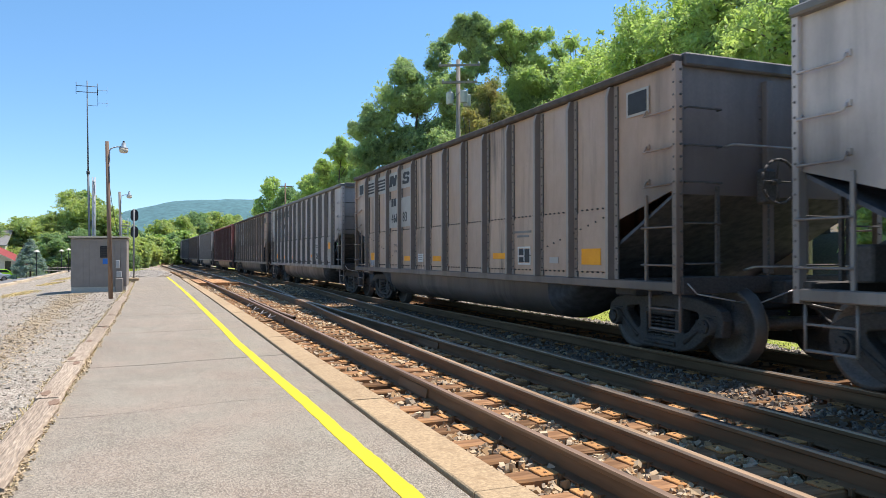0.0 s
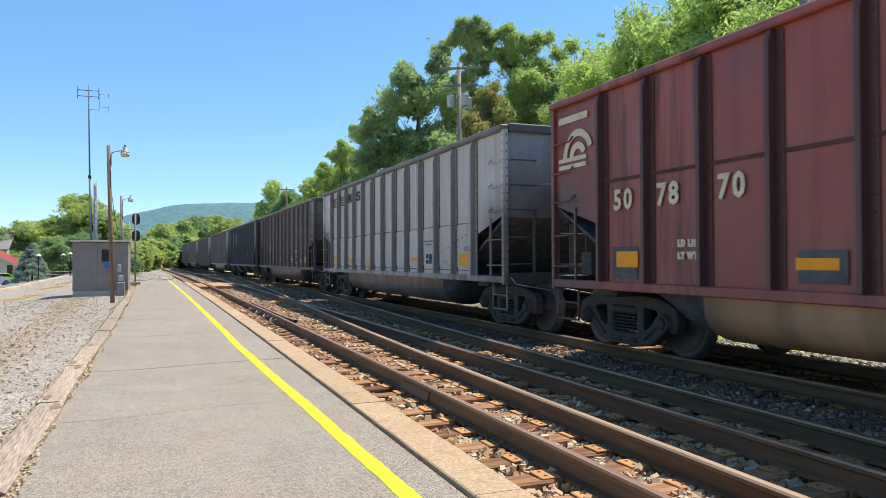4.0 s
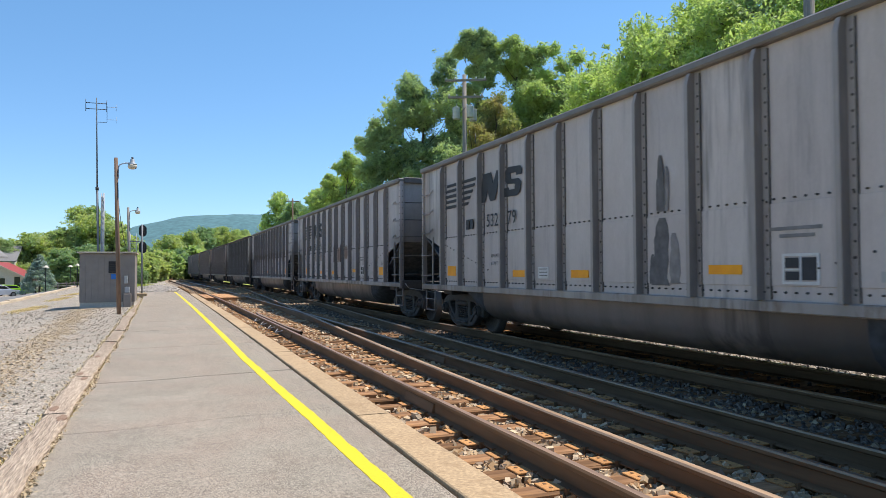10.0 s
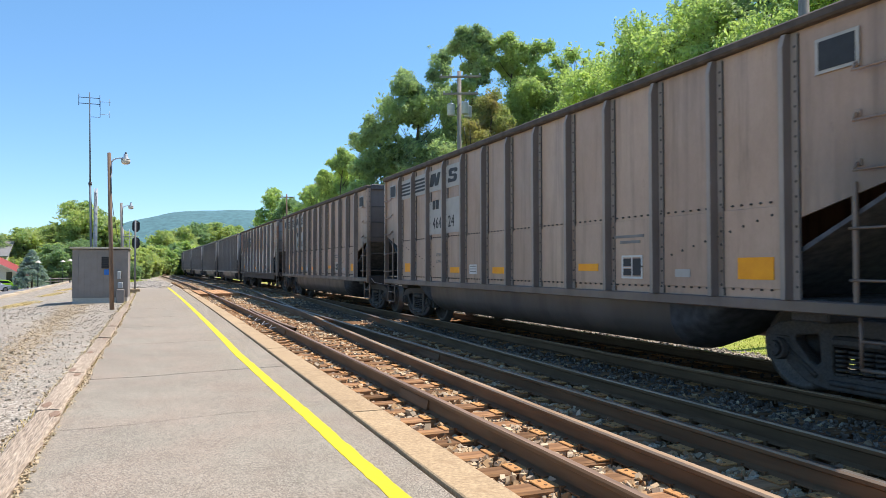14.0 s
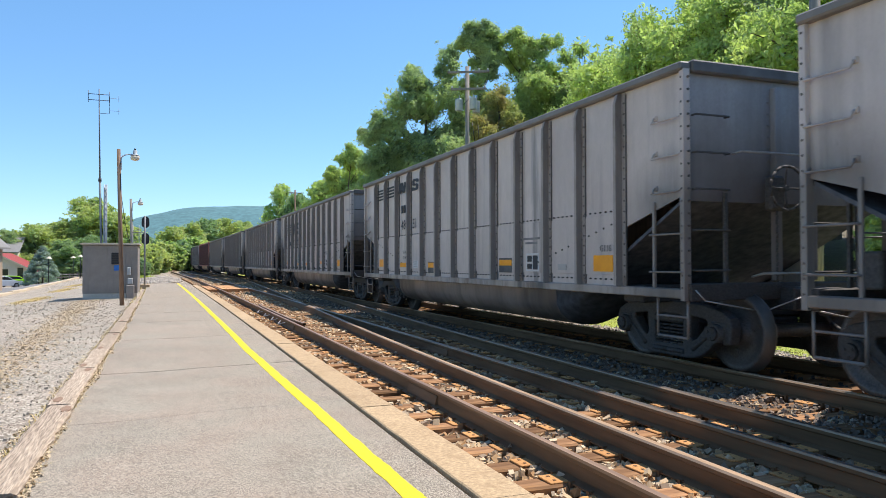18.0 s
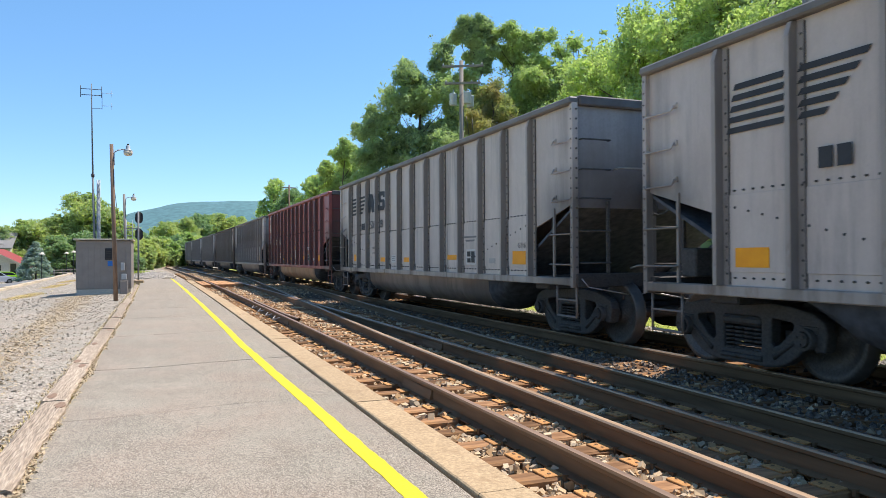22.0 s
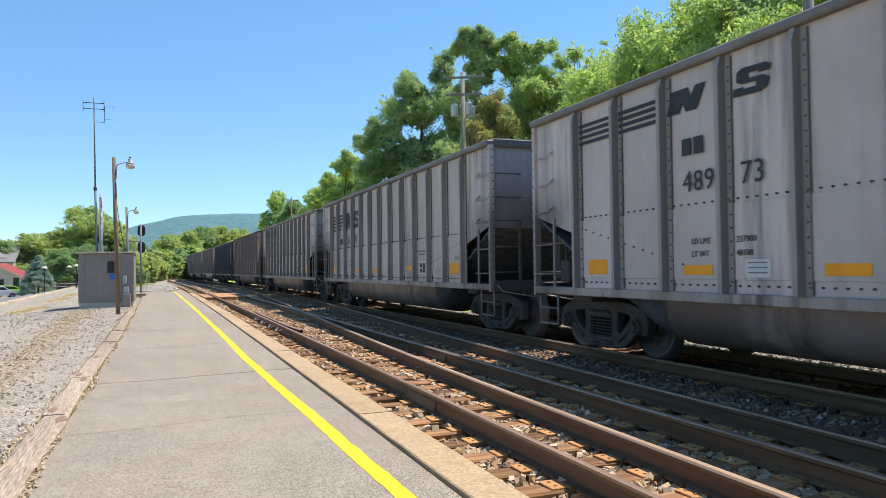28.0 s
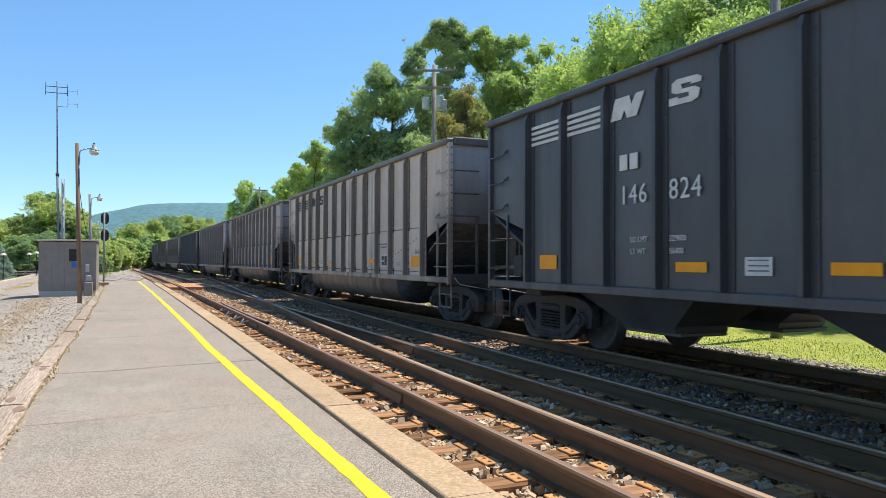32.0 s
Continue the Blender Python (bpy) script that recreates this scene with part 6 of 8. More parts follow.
for z in (9.30, 9.02):
    part("aerial_boom", Build().tube((MX - 0.60, MY, z), (MX + 0.30, MY, z), 0.016, n=6), BLACKISH, mast)
for x in (-0.60, -0.14, 0.30):
    part("aerial_rod", Build().tube((MX + x, MY, 8.90), (MX + x, MY, 9.46), 0.014, n=6), BLACKISH, mast)
part("aerial_boom", Build().bar([(MX - 0.14, MY, 8.40), (MX + 0.32, MY, 8.40), (MX + 0.32, MY, 9.2)], 0.010), BLACKISH, mast)
for z in (9.15, 8.55):
    part("aerial_boom", Build().tube((MX + 0.32, MY, z), (MX + 0.78, MY, z), 0.008, n=5), GALVANISED, mast)
    part("aerial_rod", Build().tube((MX + 0.72, MY, z - 0.16), (MX + 0.72, MY, z + 0.16), 0.008, n=5), GALVANISED, mast)

# railway signal
sig = thing("railway_signal", "silver signal mast with two black oval target heads seen from behind", "railway signal")
GX, GY = -1.32, 45.0
part("mast", Build().tube((GX, GY, -0.3), (GX, GY, 3.98), 0.05, n=12), ALUMINIUM, sig)
for z in (3.62, 2.67):
    hd = part("target", Build().prism([(GX + 0.03 + 0.21 * math.cos(a * 0.314), z + 0.21 * math.sin(a * 0.314) + (0.12 if 0 < a < 10 else -0.12)) for a in range(20)], 1, GY + 0.10, GY + 0.14), BLACKISH, sig, "black oval signal target")
    part("lamp_case", Build().box(GX - 0.07, GY + 0.02, z - 0.23, GX + 0.13, GY + 0.10, z + 0.23, 0.03), BLACKISH, hd)
lad = Build()
for x in (-0.62, -0.30):
    lad.tube((GX + x, GY - 0.1, 0.2), (GX + x, GY - 0.1, 3.45), 0.022, n=6)
for k in range(11):
    lad.tube((GX - 0.62, GY - 0.1, 0.35 + 0.28 * k), (GX - 0.30, GY - 0.1, 0.35 + 0.28 * k), 0.016, n=5)
part("ladder", lad, GALVANISED, sig, "silver signal ladder")
part("base", Build().box(GX - 0.28, GY - 0.28, -0.6, GX + 0.28, GY + 0.28, 0.05, 0.02), CONCRETE, sig)
part("platform_bracket", Build().box(GX - 0.66, GY - 0.14, 2.98, GX + 0.02, GY + 0.02, 3.03, 0.006), ALUMINIUM, sig)

# road, kerb, fence and the parked cars
b = Build()
rows = [(on_line(s_, o_)[0]) for s_ in range(20, 152, 4) for o_ in (-13.6, -12.6, -11.6, -10.6, -9.46)]
v = [(q.x, q.y, ground_z(q.x, q.y) + dz) for dz in (0.045, -0.25) for q in rows]
n = len(rows) // 5
f = [(5 * a_ + k, 5 * a_ + k + 1, 5 * a_ + k + 6, 5 * a_ + k + 5) for a_ in range(n - 1) for k in range(4)]
f += [(i + 5 * n, i2 + 5 * n, i3 + 5 * n, i4 + 5 * n) for i, i2, i3, i4 in f]
f += [(5 * a_ + e_, 5 * a_ + 5 + e_, 5 * (n + a_) + 5 + e_, 5 * (n + a_) + e_) for a_ in range(n - 1) for e_ in (0, 4)]
road = thing("road", "grey asphalt road beyond the yard", "road", kind="structure", geo=b.add(v, f), material=ROAD)
kerb = thing("kerb", "pale concrete kerb along the yard", "kerb", kind="structure")
for i in range(36):
    j = 0.02 * math.sin(i * 2.3)
    part("kerb_stone", strip([(-9.44, -1.1), (-9.44, -0.61 + j), (-9.42, -0.59 + j), (-9.16, -0.59 + j), (-9.14, -0.62 + j), (-9.14, -1.1)], 22 + 2.4 * i + 0.01, 24.4 + 2.4 * i - 0.01, 1.2), KERB_STONE, kerb)
fence = thing("rail_fence", "low grey timber rail fence beside the road", "fence")
for i in range(9):
    p = Vector((-16.0 + 0.85 * i, 104.0 + 1.4 * i, 0))
    part("post", Build().box(p.x - 0.06, p.y - 0.06, -1.4, p.x + 0.06, p.y + 0.06, -0.05, 0.01), GREY_WOOD, fence)
    if i:
        for z in (-0.6, -0.25):
            part("fence_rail", Build().tube((q.x, q.y, z), (p.x, p.y, z), 0.05, n=6), GREY_WOOD, fence)
    q = p


def parked_car(label, paint, x, y, rz):
    c = thing("parked_car", label, "car", "parked cars", at=pose(x, y, ground_z(x, y) + 0.02, 0, 0, rz))
    prof = [(-2.1, 0.28), (2.1, 0.28), (2.15, 0.55), (2.05, 0.78), (1.15, 0.92), (0.45, 1.40), (-1.05, 1.46), (-1.85, 1.02), (-2.12, 0.90)]
    b = Build()
    n = len(prof)
    v = []
    for x0, k in ((-0.88, 0.0), (-0.80, 1.0), (0.80, 1.0), (0.88, 0.0)):
        for yy, zz in prof:
            v.append((x0 * (0.86 if zz > 1.2 else 1.0), yy, zz if k else 0.28 + (zz - 0.28) * 0.96))
    f = [(j * n + i, j * n + (i + 1) % n, (j + 1) * n + (i + 1) % n, (j + 1) * n + i) for j in range(3) for i in range(n)]
    f += [tuple(range(n))[::-1], tuple(range(3 * n, 4 * n))]
    part("body", b.add(v, f), paint, c)
    for s in (-1, 1):
        part("side_window", Build().prism([(0.95, 0.96), (0.42, 1.34), (-0.95, 1.38), (-1.55, 1.04)], 0, min(s * 0.80, s * 0.86), max(s * 0.80, s * 0.86)), GLASS_DARK, c)
        for e in (-1.32, 1.32):
            w = part("wheel", Build().tube((s * 0.70, e, 0.31), (s * 0.90, e, 0.31), 0.31, n=18), RUBBER, c)
            part("hubcap", Build().tube((s * 0.90, e, 0.31), (s * 0.915, e, 0.31), 0.19, n=14), ALUMINIUM, w)
        part("tail_light", Build().box(min(s * 0.55, s * 0.82), -2.14, 0.70, max(s * 0.55, s * 0.82), -2.08, 0.86, 0.01), RED_ROOF, c)
        part("headlight", Build().box(min(s * 0.5, s * 0.8), 2.05, 0.58, max(s * 0.5, s * 0.8), 2.14, 0.72, 0.01), ALUMINIUM, c)
    part("windscreen", Build().prism([(1.14, 0.95), (0.47, 1.385), (0.50, 1.40), (1.18, 0.96)], 0, -0.66, 0.66), GLASS_DARK, c)
    part("rear_window", Build().prism([(-1.83, 1.05), (-1.10, 1.44), (-1.13, 1.46), (-1.87, 1.07)], 0, -0.66, 0.66), GLASS_DARK, c)
    return c


parked_car("silver-white hatchback parked by the road", WHITE_CAR, -19.3, 104.0, -72)
parked_car("lime-green hatchback parked by the road", GREEN_CAR, -19.4, 112.0, -76)


def house(name, label, x0, y0, x1, y1, eave, ridge, wall, roof, base=-1.9, ridge_along="y", windows=()):
    h = thing(name, label, "building")
    part("wall_block", Build().box(x0, y0, base, x1, y1, eave), wall, h)
    xm, ym = (x0 + x1) / 2, (y0 + y1) / 2
    o = 0.5
    if ridge_along == "y":
        part("gable", Build().prism([(x0, eave), (x1, eave), (xm, ridge - 0.1)], 1, y0 + 0.01, y1 - 0.01), wall, h)
        for s, xe in ((-1, x0 - o), (1, x1 + o)):
            ez = eave - (ridge - eave) * o / (xm - x0)
            part("roof_slope", Build().prism([(xe, ez), (xm, ridge), (xm, ridge + 0.14), (xe, ez + 0.14)], 1, y0 - o, y1 + o), roof, h)
            part("bargeboard", Build().prism([(xe, ez - 0.12), (xm, ridge - 0.12), (xm, ridge + 0.15), (xe, ez + 0.15)], 1, y0 - o - 0.04, y0 - o - 0.002), TRIM, h)
    else:
        part("gable", Build().prism([(y0, eave), (y1, eave), (ym, ridge - 0.1)], 0, x0 + 0.01, x1 - 0.01), wall, h)
        for s, ye in ((-1, y0 - o), (1, y1 + o)):
            ez = eave - (ridge - eave) * o / (ym - y0)
            part("roof_slope", Build().prism([(ye, ez), (ym, ridge), (ym, ridge + 0.14), (ye, ez + 0.14)], 0, x0 - o, x1 + o), roof, h)
    for wx, wz, ww, wh in windows:
        w = part("window", Build().box(wx, y0 - 0.06, wz, wx + ww, y0 - 0.004, wz + wh, 0.01), TRIM, h)
        part("pane", Build().box(wx + 0.08, y0 - 0.07, wz + 0.08, wx + ww - 0.08, y0 - 0.062, wz + wh - 0.08), GLASS_DARK, w)
    return h


house("station_house", "tan timber station building with a deep gabled roof", -20.6, 55.0, -12.5, 67.0, 2.9, 7.0, TAN_WALL, GREY_ROOF, windows=((-15.5, 0.4, 1.0, 1.4), (-18.6, 0.4, 1.0, 1.4)))
house("red_roofed_building", "low cream building with a bright red roof", -27.6, 119.0, -18.5, 130.0, 0.25, 2.65, CREAM_WALL, RED_ROOF, windows=((-22.6, -0.5, 1.2, 1.0), (-25.6, -0.5, 1.2, 1.0), (-20.4, -1.1, 0.9, 1.8)))
house("grey_roofed_house", "distant house with a grey gabled roof", -34.0, 136.0, -23.4, 146.0, 3.2, 5.6, CREAM_WALL, GREY_ROOF, ridge_along="x", windows=((-31.0, 0.8, 1.0, 1.3), (-27.0, 0.8, 1.0, 1.3)))
post = thing("post_lamp", "black post lamp with a white shade", "street lamp", "post lamps", at=pose(-16.6, 112.0, -1.6))
part("pole", Build().tube((0, 0, 0), (0, 0, 2.9), 0.05, 0.035), BLACKISH, post)
part("shade", Build().lathe([(0.05, 3.15), (0.12, 3.10), (0.34, 2.92), (0.36, 2.88)], (0, 0, 0), 2, 12), LAMP_GLASS, post, "white lamp shade")
part("foot", Build().lathe([(0.12, 0.0), (0.12, 0.12), (0.06, 0.2)], (0, 0, 0), 2, 10), BLACKISH, post)
for x, y in ((-13.2, 96.0), (-12.4, 112.0), (-11.0, 107.0)):
    copy_thing(post, pose(x, y, ground_z(x, y) - 0.05))

# utility pole with transformers behind the train
UX, UY, UB = 18.0, 43.4, 1.2
util = thing("utility_pole", "weathered utility pole with two crossarms and three grey transformers", "utility pole")
part("pole", Build().tube((UX, UY, UB - 0.5), (UX, UY, 13.95), 0.17, 0.13, 12), GREY_WOOD, util)
for z, w, t in ((13.55, 1.35, 0.0), (12.45, 1.15, 0.05)):
    d = Vector((math.cos(-0.45), math.sin(-0.45), 0))
    arm = part("crossarm", Build().box(-w, -0.06, -0.07, w, 0.06, 0.07, 0.01, Matrix.Translation((UX, UY - 0.2, z)) @ Matrix.Rotation(-0.45, 4, "Z")), GREY_WOOD, util)
    for k in (-0.92, -0.5, 0.5, 0.92):
        q = Vector((UX, UY - 0.2, z)) + d * (w * k)
        part("insulator", Build().lathe([(0.03, 0.07), (0.06, 0.10), (0.06, 0.16), (0.035, 0.20)], tuple(q), 2, 8), PORCELAIN, arm)
for dx, dy, z in ((-0.62, -0.1, 11.42), (0.22, -0.42, 11.52), (0.66, 0.1, 11.42)):
    tr = part("transformer", Build().lathe([(0.22, -0.42), (0.235, -0.38), (0.235, 0.28), (0.245, 0.31), (0.15, 0.37)], (UX + dx, UY + dy, z), 2, 16), PORCELAIN, util, "grey can transformer")
    part("bushing", Build().tube((UX + dx, UY + dy, z + 0.35), (UX + dx + 0.04, UY + dy, z + 0.58), 0.04, 0.028), PORCELAIN, tr)
for k, (a, b_) in enumerate((((0.2, -0.3, 10.3), (0.9, -0.1, 7.5)), ((0.75, 0.0, 10.2), (1.1, 0.0, 7.8)), ((0.1, -0.2, 11.9), (-0.6, -0.2, 11.3)))):
    part("lead_wire", Build().bar([(UX + a[0], UY + a[1], a[2]), (UX + (a[0] + b_[0]) / 2 - 0.1, UY + a[1], (a[2] + b_[2]) / 2 - 0.2), (UX + b_[0], UY + b_[1], b_[2])], 0.02, 5), BLACKISH, util)
line_pole = thing("line_pole", "plain grey line pole behind the train", "utility pole", geo=Build().tube((14.0, 12.7, -0.9), (14.0, 12.7, 10.5), 0.14, 0.11, 12), material=GREY_WOOD)
far_pole = thing("far_line_pole", "distant brown line pole", "utility pole")
part("pole", Build().tube((23.7, 148, 0), (23.7, 148, 15.9), 0.2, 0.15, 10), POLE_WOOD, far_pole)
part("crossarm", Build().box(22.4, 147.9, 15.2, 25.0, 148.1, 15.4, 0.02), POLE_WOOD, far_pole)

# distant wooded ridge; the haze before it is painted into its blue-green
RIDGE = plain("hazy_far_woods", (0.085, 0.185, 0.20), 1.0, 0, 0.24, 0.045)
rv, rf = [], []
NA, NB = 150, 14
for i in range(NA + 1):
    x = -900 + 3600 * i / NA
    h = float(np.interp(x, (-900, -420, -260, -193, -130, -35, 46, 108, 350, 900, 2700), (6, 70, 125, 162, 192, 217, 235, 246, 256, 262, 240))) + 3 * noise.noise((x * 0.012, 0, 0)) + 1.5 * noise.noise((x * 0.06, 0, 0))
    for j in range(NB + 1):
        t = j / NB
        rv.append((x, 2700 + 700 * t, -2 + (h + 2) * math.sin(t * math.pi / 2) + 4 * noise.noise((x * 0.006, t * 3, 4)) * t * (1 - t) * 4))
for i in range(NA):
    for j in range(NB):
        a = i * (NB + 1) + j
        rf.append((a, a + NB + 1, a + NB + 2, a + 1))
thing("wooded_ridge", "long wooded ridge, distance haze painted in as blue-green", "mountain", kind="structure", geo=mesh_np("wooded_ridge", rv, rf, RIDGE, True))


# ---- trees ----
LEAF_DARK = leaf_mat("maple_leaves", (0.16, 0.225, 0.15), (0.40, 0.50, 0.29), (0.46, 0.53, 0.27))
LEAF_LIGHT = leaf_mat("locust_leaves", (0.25, 0.34, 0.16), (0.49, 0.59, 0.255), (0.53, 0.60, 0.25))
LEAF_MID = leaf_mat("sugar_maple_leaves", (0.2, 0.28, 0.145), (0.47, 0.57, 0.265), (0.51, 0.58, 0.25))
LEAF_BRIGHT = leaf_mat("sapling_leaves", (0.30, 0.45, 0.05), (0.50, 0.62, 0.09), (0.42, 0.56, 0.08))
LEAF_YELLOW = leaf_mat("yellowing_leaves", (0.38, 0.44, 0.195), (0.56, 0.58, 0.25), (0.30, 0.39, 0.19))
LEAF_DENSE = leaf_mat("shrub_leaves", (0.20, 0.30, 0.175), (0.33, 0.43, 0.235), (0.25, 0.35, 0.19))
LEAF_RED = leaf_mat("turning_leaves", (0.21, 0.26, 0.12), (0.40, 0.41, 0.18), (0.40, 0.28, 0.14))
NEEDLES = leaf_mat("blue_spruce_needles", (0.24, 0.31, 0.30), (0.35, 0.42, 0.41), (0.21, 0.28, 0.26))
BARK = surface("bark", (0.07, 0.055, 0.042), (0.13, 0.105, 0.08), 0.95, big=3, fine=30, bump=0.8, dist=0.03, stretch=(1, 1, 0.2))


def leaves(rng, centres, radii, count, size, up=0.4, droop=0.25):
    """Many small folded leaves about clump centres: arrays of points and triangles."""
    k = rng.integers(0, len(centres), count)
    d = rng.normal(0, 1, (count, 3))
    d /= np.linalg.norm(d, axis=1)[:, None]
    r = rng.random(count) ** 0.5 * rng.uniform(0.8, 1.35, count)
    p = centres[k] + d * (radii[k] * r)[:, None] * np.array((1.1, 1.1, 0.7))
    nrm = d * 0.6 + rng.normal(0, 0.6, (count, 3)) + np.array((0, 0, up))
    nrm /= np.linalg.norm(nrm, axis=1)[:, None]
    a = np.cross(nrm, rng.normal(0, 1, (count, 3)))
    a /= np.linalg.norm(a, axis=1)[:, None]
    b = np.cross(nrm, a)
    s = size * rng.uniform(0.6, 1.3, count)[:, None]
    v = np.stack([p - a * s, p + b * s * 0.55 + nrm * s * droop, p + a * s, p - b * s * 0.55 + nrm * s * droop], 1).reshape(-1, 3)
    i = np.arange(count)[:, None] * 4
    f = np.concatenate([i + (0, 1, 2), i + (0, 2, 3)], 1).reshape(-1, 3)
    return v, f


def lobed_crown(rng, lobes, count, size, spray=0.30, per=11, fill=0.16):
    """Leaves in small sprays over the bumpy skins of the lobes, with larger shaded leaves inside: arrays of points and triangles."""
    c = np.array([tuple(q) for q, r in lobes])
    rad = np.array([r for q, r in lobes])
    share = rad ** 1.7 / (rad ** 1.7).sum()
    n = max(1, count // per)
    k = rng.choice(len(c), n, p=share)
    d = rng.normal(0, 1, (n, 3)) + np.array((0, 0, 0.25))
    d /= np.linalg.norm(d, axis=1)[:, None]
    waves = rng.normal(0, 4.2, (5, 3))
    bump = sum(np.sin(d @ w + k * 1.7 + i) for i, w in enumerate(waves)) / 5
    q = c[k] + d * (rad[k] * (0.86 + 0.55 * bump) * (1 - 0.35 * rng.random(n) ** 2) * (1 + 0.22 * rng.normal(0, 1, n).clip(-1, 2.2) * (rng.random(n) < 0.25)))[:, None] * np.array((1.0, 1.0, 0.9))
    v1, f1 = leaves(rng, q, np.full(n, spray) * rng.uniform(0.6, 1.3, n), count, size, 0.5)
    m = int(count * fill)
    k = rng.choice(len(c), m, p=share)
    d = rng.normal(0, 1, (m, 3))
    d /= np.linalg.norm(d, axis=1)[:, None]
    q = c[k] + d * (rad[k] * 0.72 * rng.random(m) ** 0.4)[:, None]
    v2, f2 = leaves(rng, q, np.full(m, 0.2), m, size * 2.4, 0.3)
    return np.concatenate([v1, v2]), np.concatenate([f1, f2 + len(v1)])


def lobed_tree(seed, lobes, mat, count, size, foot, stem=None, spray=0.36, fill=0.20):
    """A tree given by its lobes (across, height, radius): trunk, limbs and crown. foot: the ground's height."""
    rng = np.random.default_rng(seed)
    ball = [(Vector((a, rng.uniform(-0.8, 0.8) * min(2.4, 1.2 * r + 0.4), h)), r) for a, h, r in lobes]
    core = list(ball)
    ball = [(q, r * 0.92) for q, r in core]
    for q, r in core:
        for w in range(5):
            d = Vector(rng.normal(0, 1, 3)).normalized()
            ball.append((q + Vector((d.x * r * 0.85, d.y * r, d.z * r * 0.75)), r * rng.uniform(0.32, 0.58)))
    top = max(h for a, h, r in lobes)
    mid = sum(a * r for a, h, r in lobes) / sum(r for a, h, r in lobes) if stem is None else stem
    r0 = 0.011 * top + 0.05
    pts = [Vector((mid + 0.25 * math.sin(i * 1.3) * i / 6, 0.2 * math.sin(i * 2.1), foot - 0.3 + (top - foot) * 0.93 * i / 6)) for i in range(7)]
    trunk, limbs = Build(), Build()
    for i in range(6):
        trunk.tube(pts[i], pts[i + 1], r0 * (1 - 0.14 * i), r0 * (1 - 0.14 * (i + 1)), 9, caps=False)
    for q, r in core:
        t = min(0.95, max(0.15, (q.z - foot - 0.9 * abs(q.x - mid)) / (top - foot)))
        a = pts[0].lerp(pts[-1], t)
        e = a.lerp(q, 0.55) + Vector((0, 0, -0.12 * (q - a).length))
        limbs.tube(a, e, 0.03 + 0.02 * r, 0.025, 6, caps=False)
        limbs.tube(e, q, 0.025, 0.010, 5, caps=False)
    v, f = lobed_crown(rng, ball, count, size, spray, fill=fill)
    return trunk.mesh("trunk", BARK), limbs.mesh("branching", BARK), mesh_np("crown", v, f, mat)


def broad_tree(seed, height, spread, mat, n_leaves, first=0.3, clumps=60, size=0.17, open_=1.0, lumps=0.35):
    """Trunk, limb and crown meshes of one tree, standing at the origin."""
    rng = np.random.default_rng(seed)
    nseg = 7
    pts = [Vector((0, 0, 0))]
    for i in range(1, nseg + 1):
        pts.append(Vector((rng.normal(0, 0.10) * i * 0.5, rng.normal(0, 0.10) * i * 0.5, height * 0.9 * i / nseg)))
    r0 = 0.020 * height
    trunk = Build()
    for i in range(nseg):
        trunk.tube(pts[i], pts[i + 1], r0 * (1 - 0.9 * i / nseg), r0 * (1 - 0.9 * (i + 1) / nseg), 9, caps=False)
    limbs = Build()
    n_lobes = 15
    lobes = []
    for i in range(n_lobes):
        u = (i + 0.5) / n_lobes
        az = i * 2.399 + rng.normal(0, 0.3)
        env = (1 - abs(2 * u - 0.86) ** 3.2 / 1.55) ** 0.8
        r = spread * env * (0.62 + 0.2 * lumps * rng.normal(0, 1)) * (0.55 + 0.45 * min(1, 3 * (1 - u)))
        c = Vector((r * math.cos(az), r * math.sin(az), height * (first + (0.95 - first) * u) + rng.normal(0, 0.02) * height))
        size_ = spread * rng.uniform(0.30, 0.46) * (0.72 + 0.28 * env)
        lobes.append((c, size_))
        base = pts[0].lerp(pts[-1], max(0.12, min(0.97, c.z / height * 0.78)))
        rr = r0 * (1.08 - u) * 0.5 + 0.015
        mid = base.lerp(c, 0.55) + Vector((0, 0, 0.04 * height * (1 - u)))
        limbs.tube(base, mid, rr, rr * 0.6, 6, caps=False)
        limbs.tube(mid, c, rr * 0.6, rr * 0.25, 5, caps=False)
    for i in range(clumps // 3):
        c, size_ = lobes[i % n_lobes]
        d = Vector(rng.normal(0, 1, 3) + np.array((0, 0, 0.35))).normalized()
        q = c + Vector((d.x, d.y, d.z * 0.8)) * size_ * rng.uniform(0.6, 1.0)
        limbs.tube(c.lerp(q, 0.1), q, 0.02 + r0 * 0.06, 0.006, 4, caps=False)
    heart = [(Vector((rng.normal(0, 0.12) * spread, rng.normal(0, 0.12) * spread, height * (first + (0.86 - first) * u))), spread * 0.42) for u in (0.1, 0.35, 0.6, 0.85)]
    v, f = lobed_crown(rng, lobes + heart, n_leaves, size, spread * 0.075 * open_)
    return trunk.mesh("trunk", BARK), limbs.mesh("branching", BARK), mesh_np("crown", v, f, mat)


def plant(name, label, meshes, m, group="", category="tree"):
    t = thing(name, label, category, group, at=m)
    for nm, me in zip(("trunk", "branching", "crown"), meshes):
        if me is not None:
            part(nm, me, None, t)
    return t


def placed(x, y, scale, turn, squash=1.0):
    return Matrix.Translation((x, y, ground_z(x, min(y, 280)) - 0.1)) @ Matrix.Rotation(turn, 4, "Z") @ Matrix.Diagonal((scale * squash, scale * squash, scale, 1))


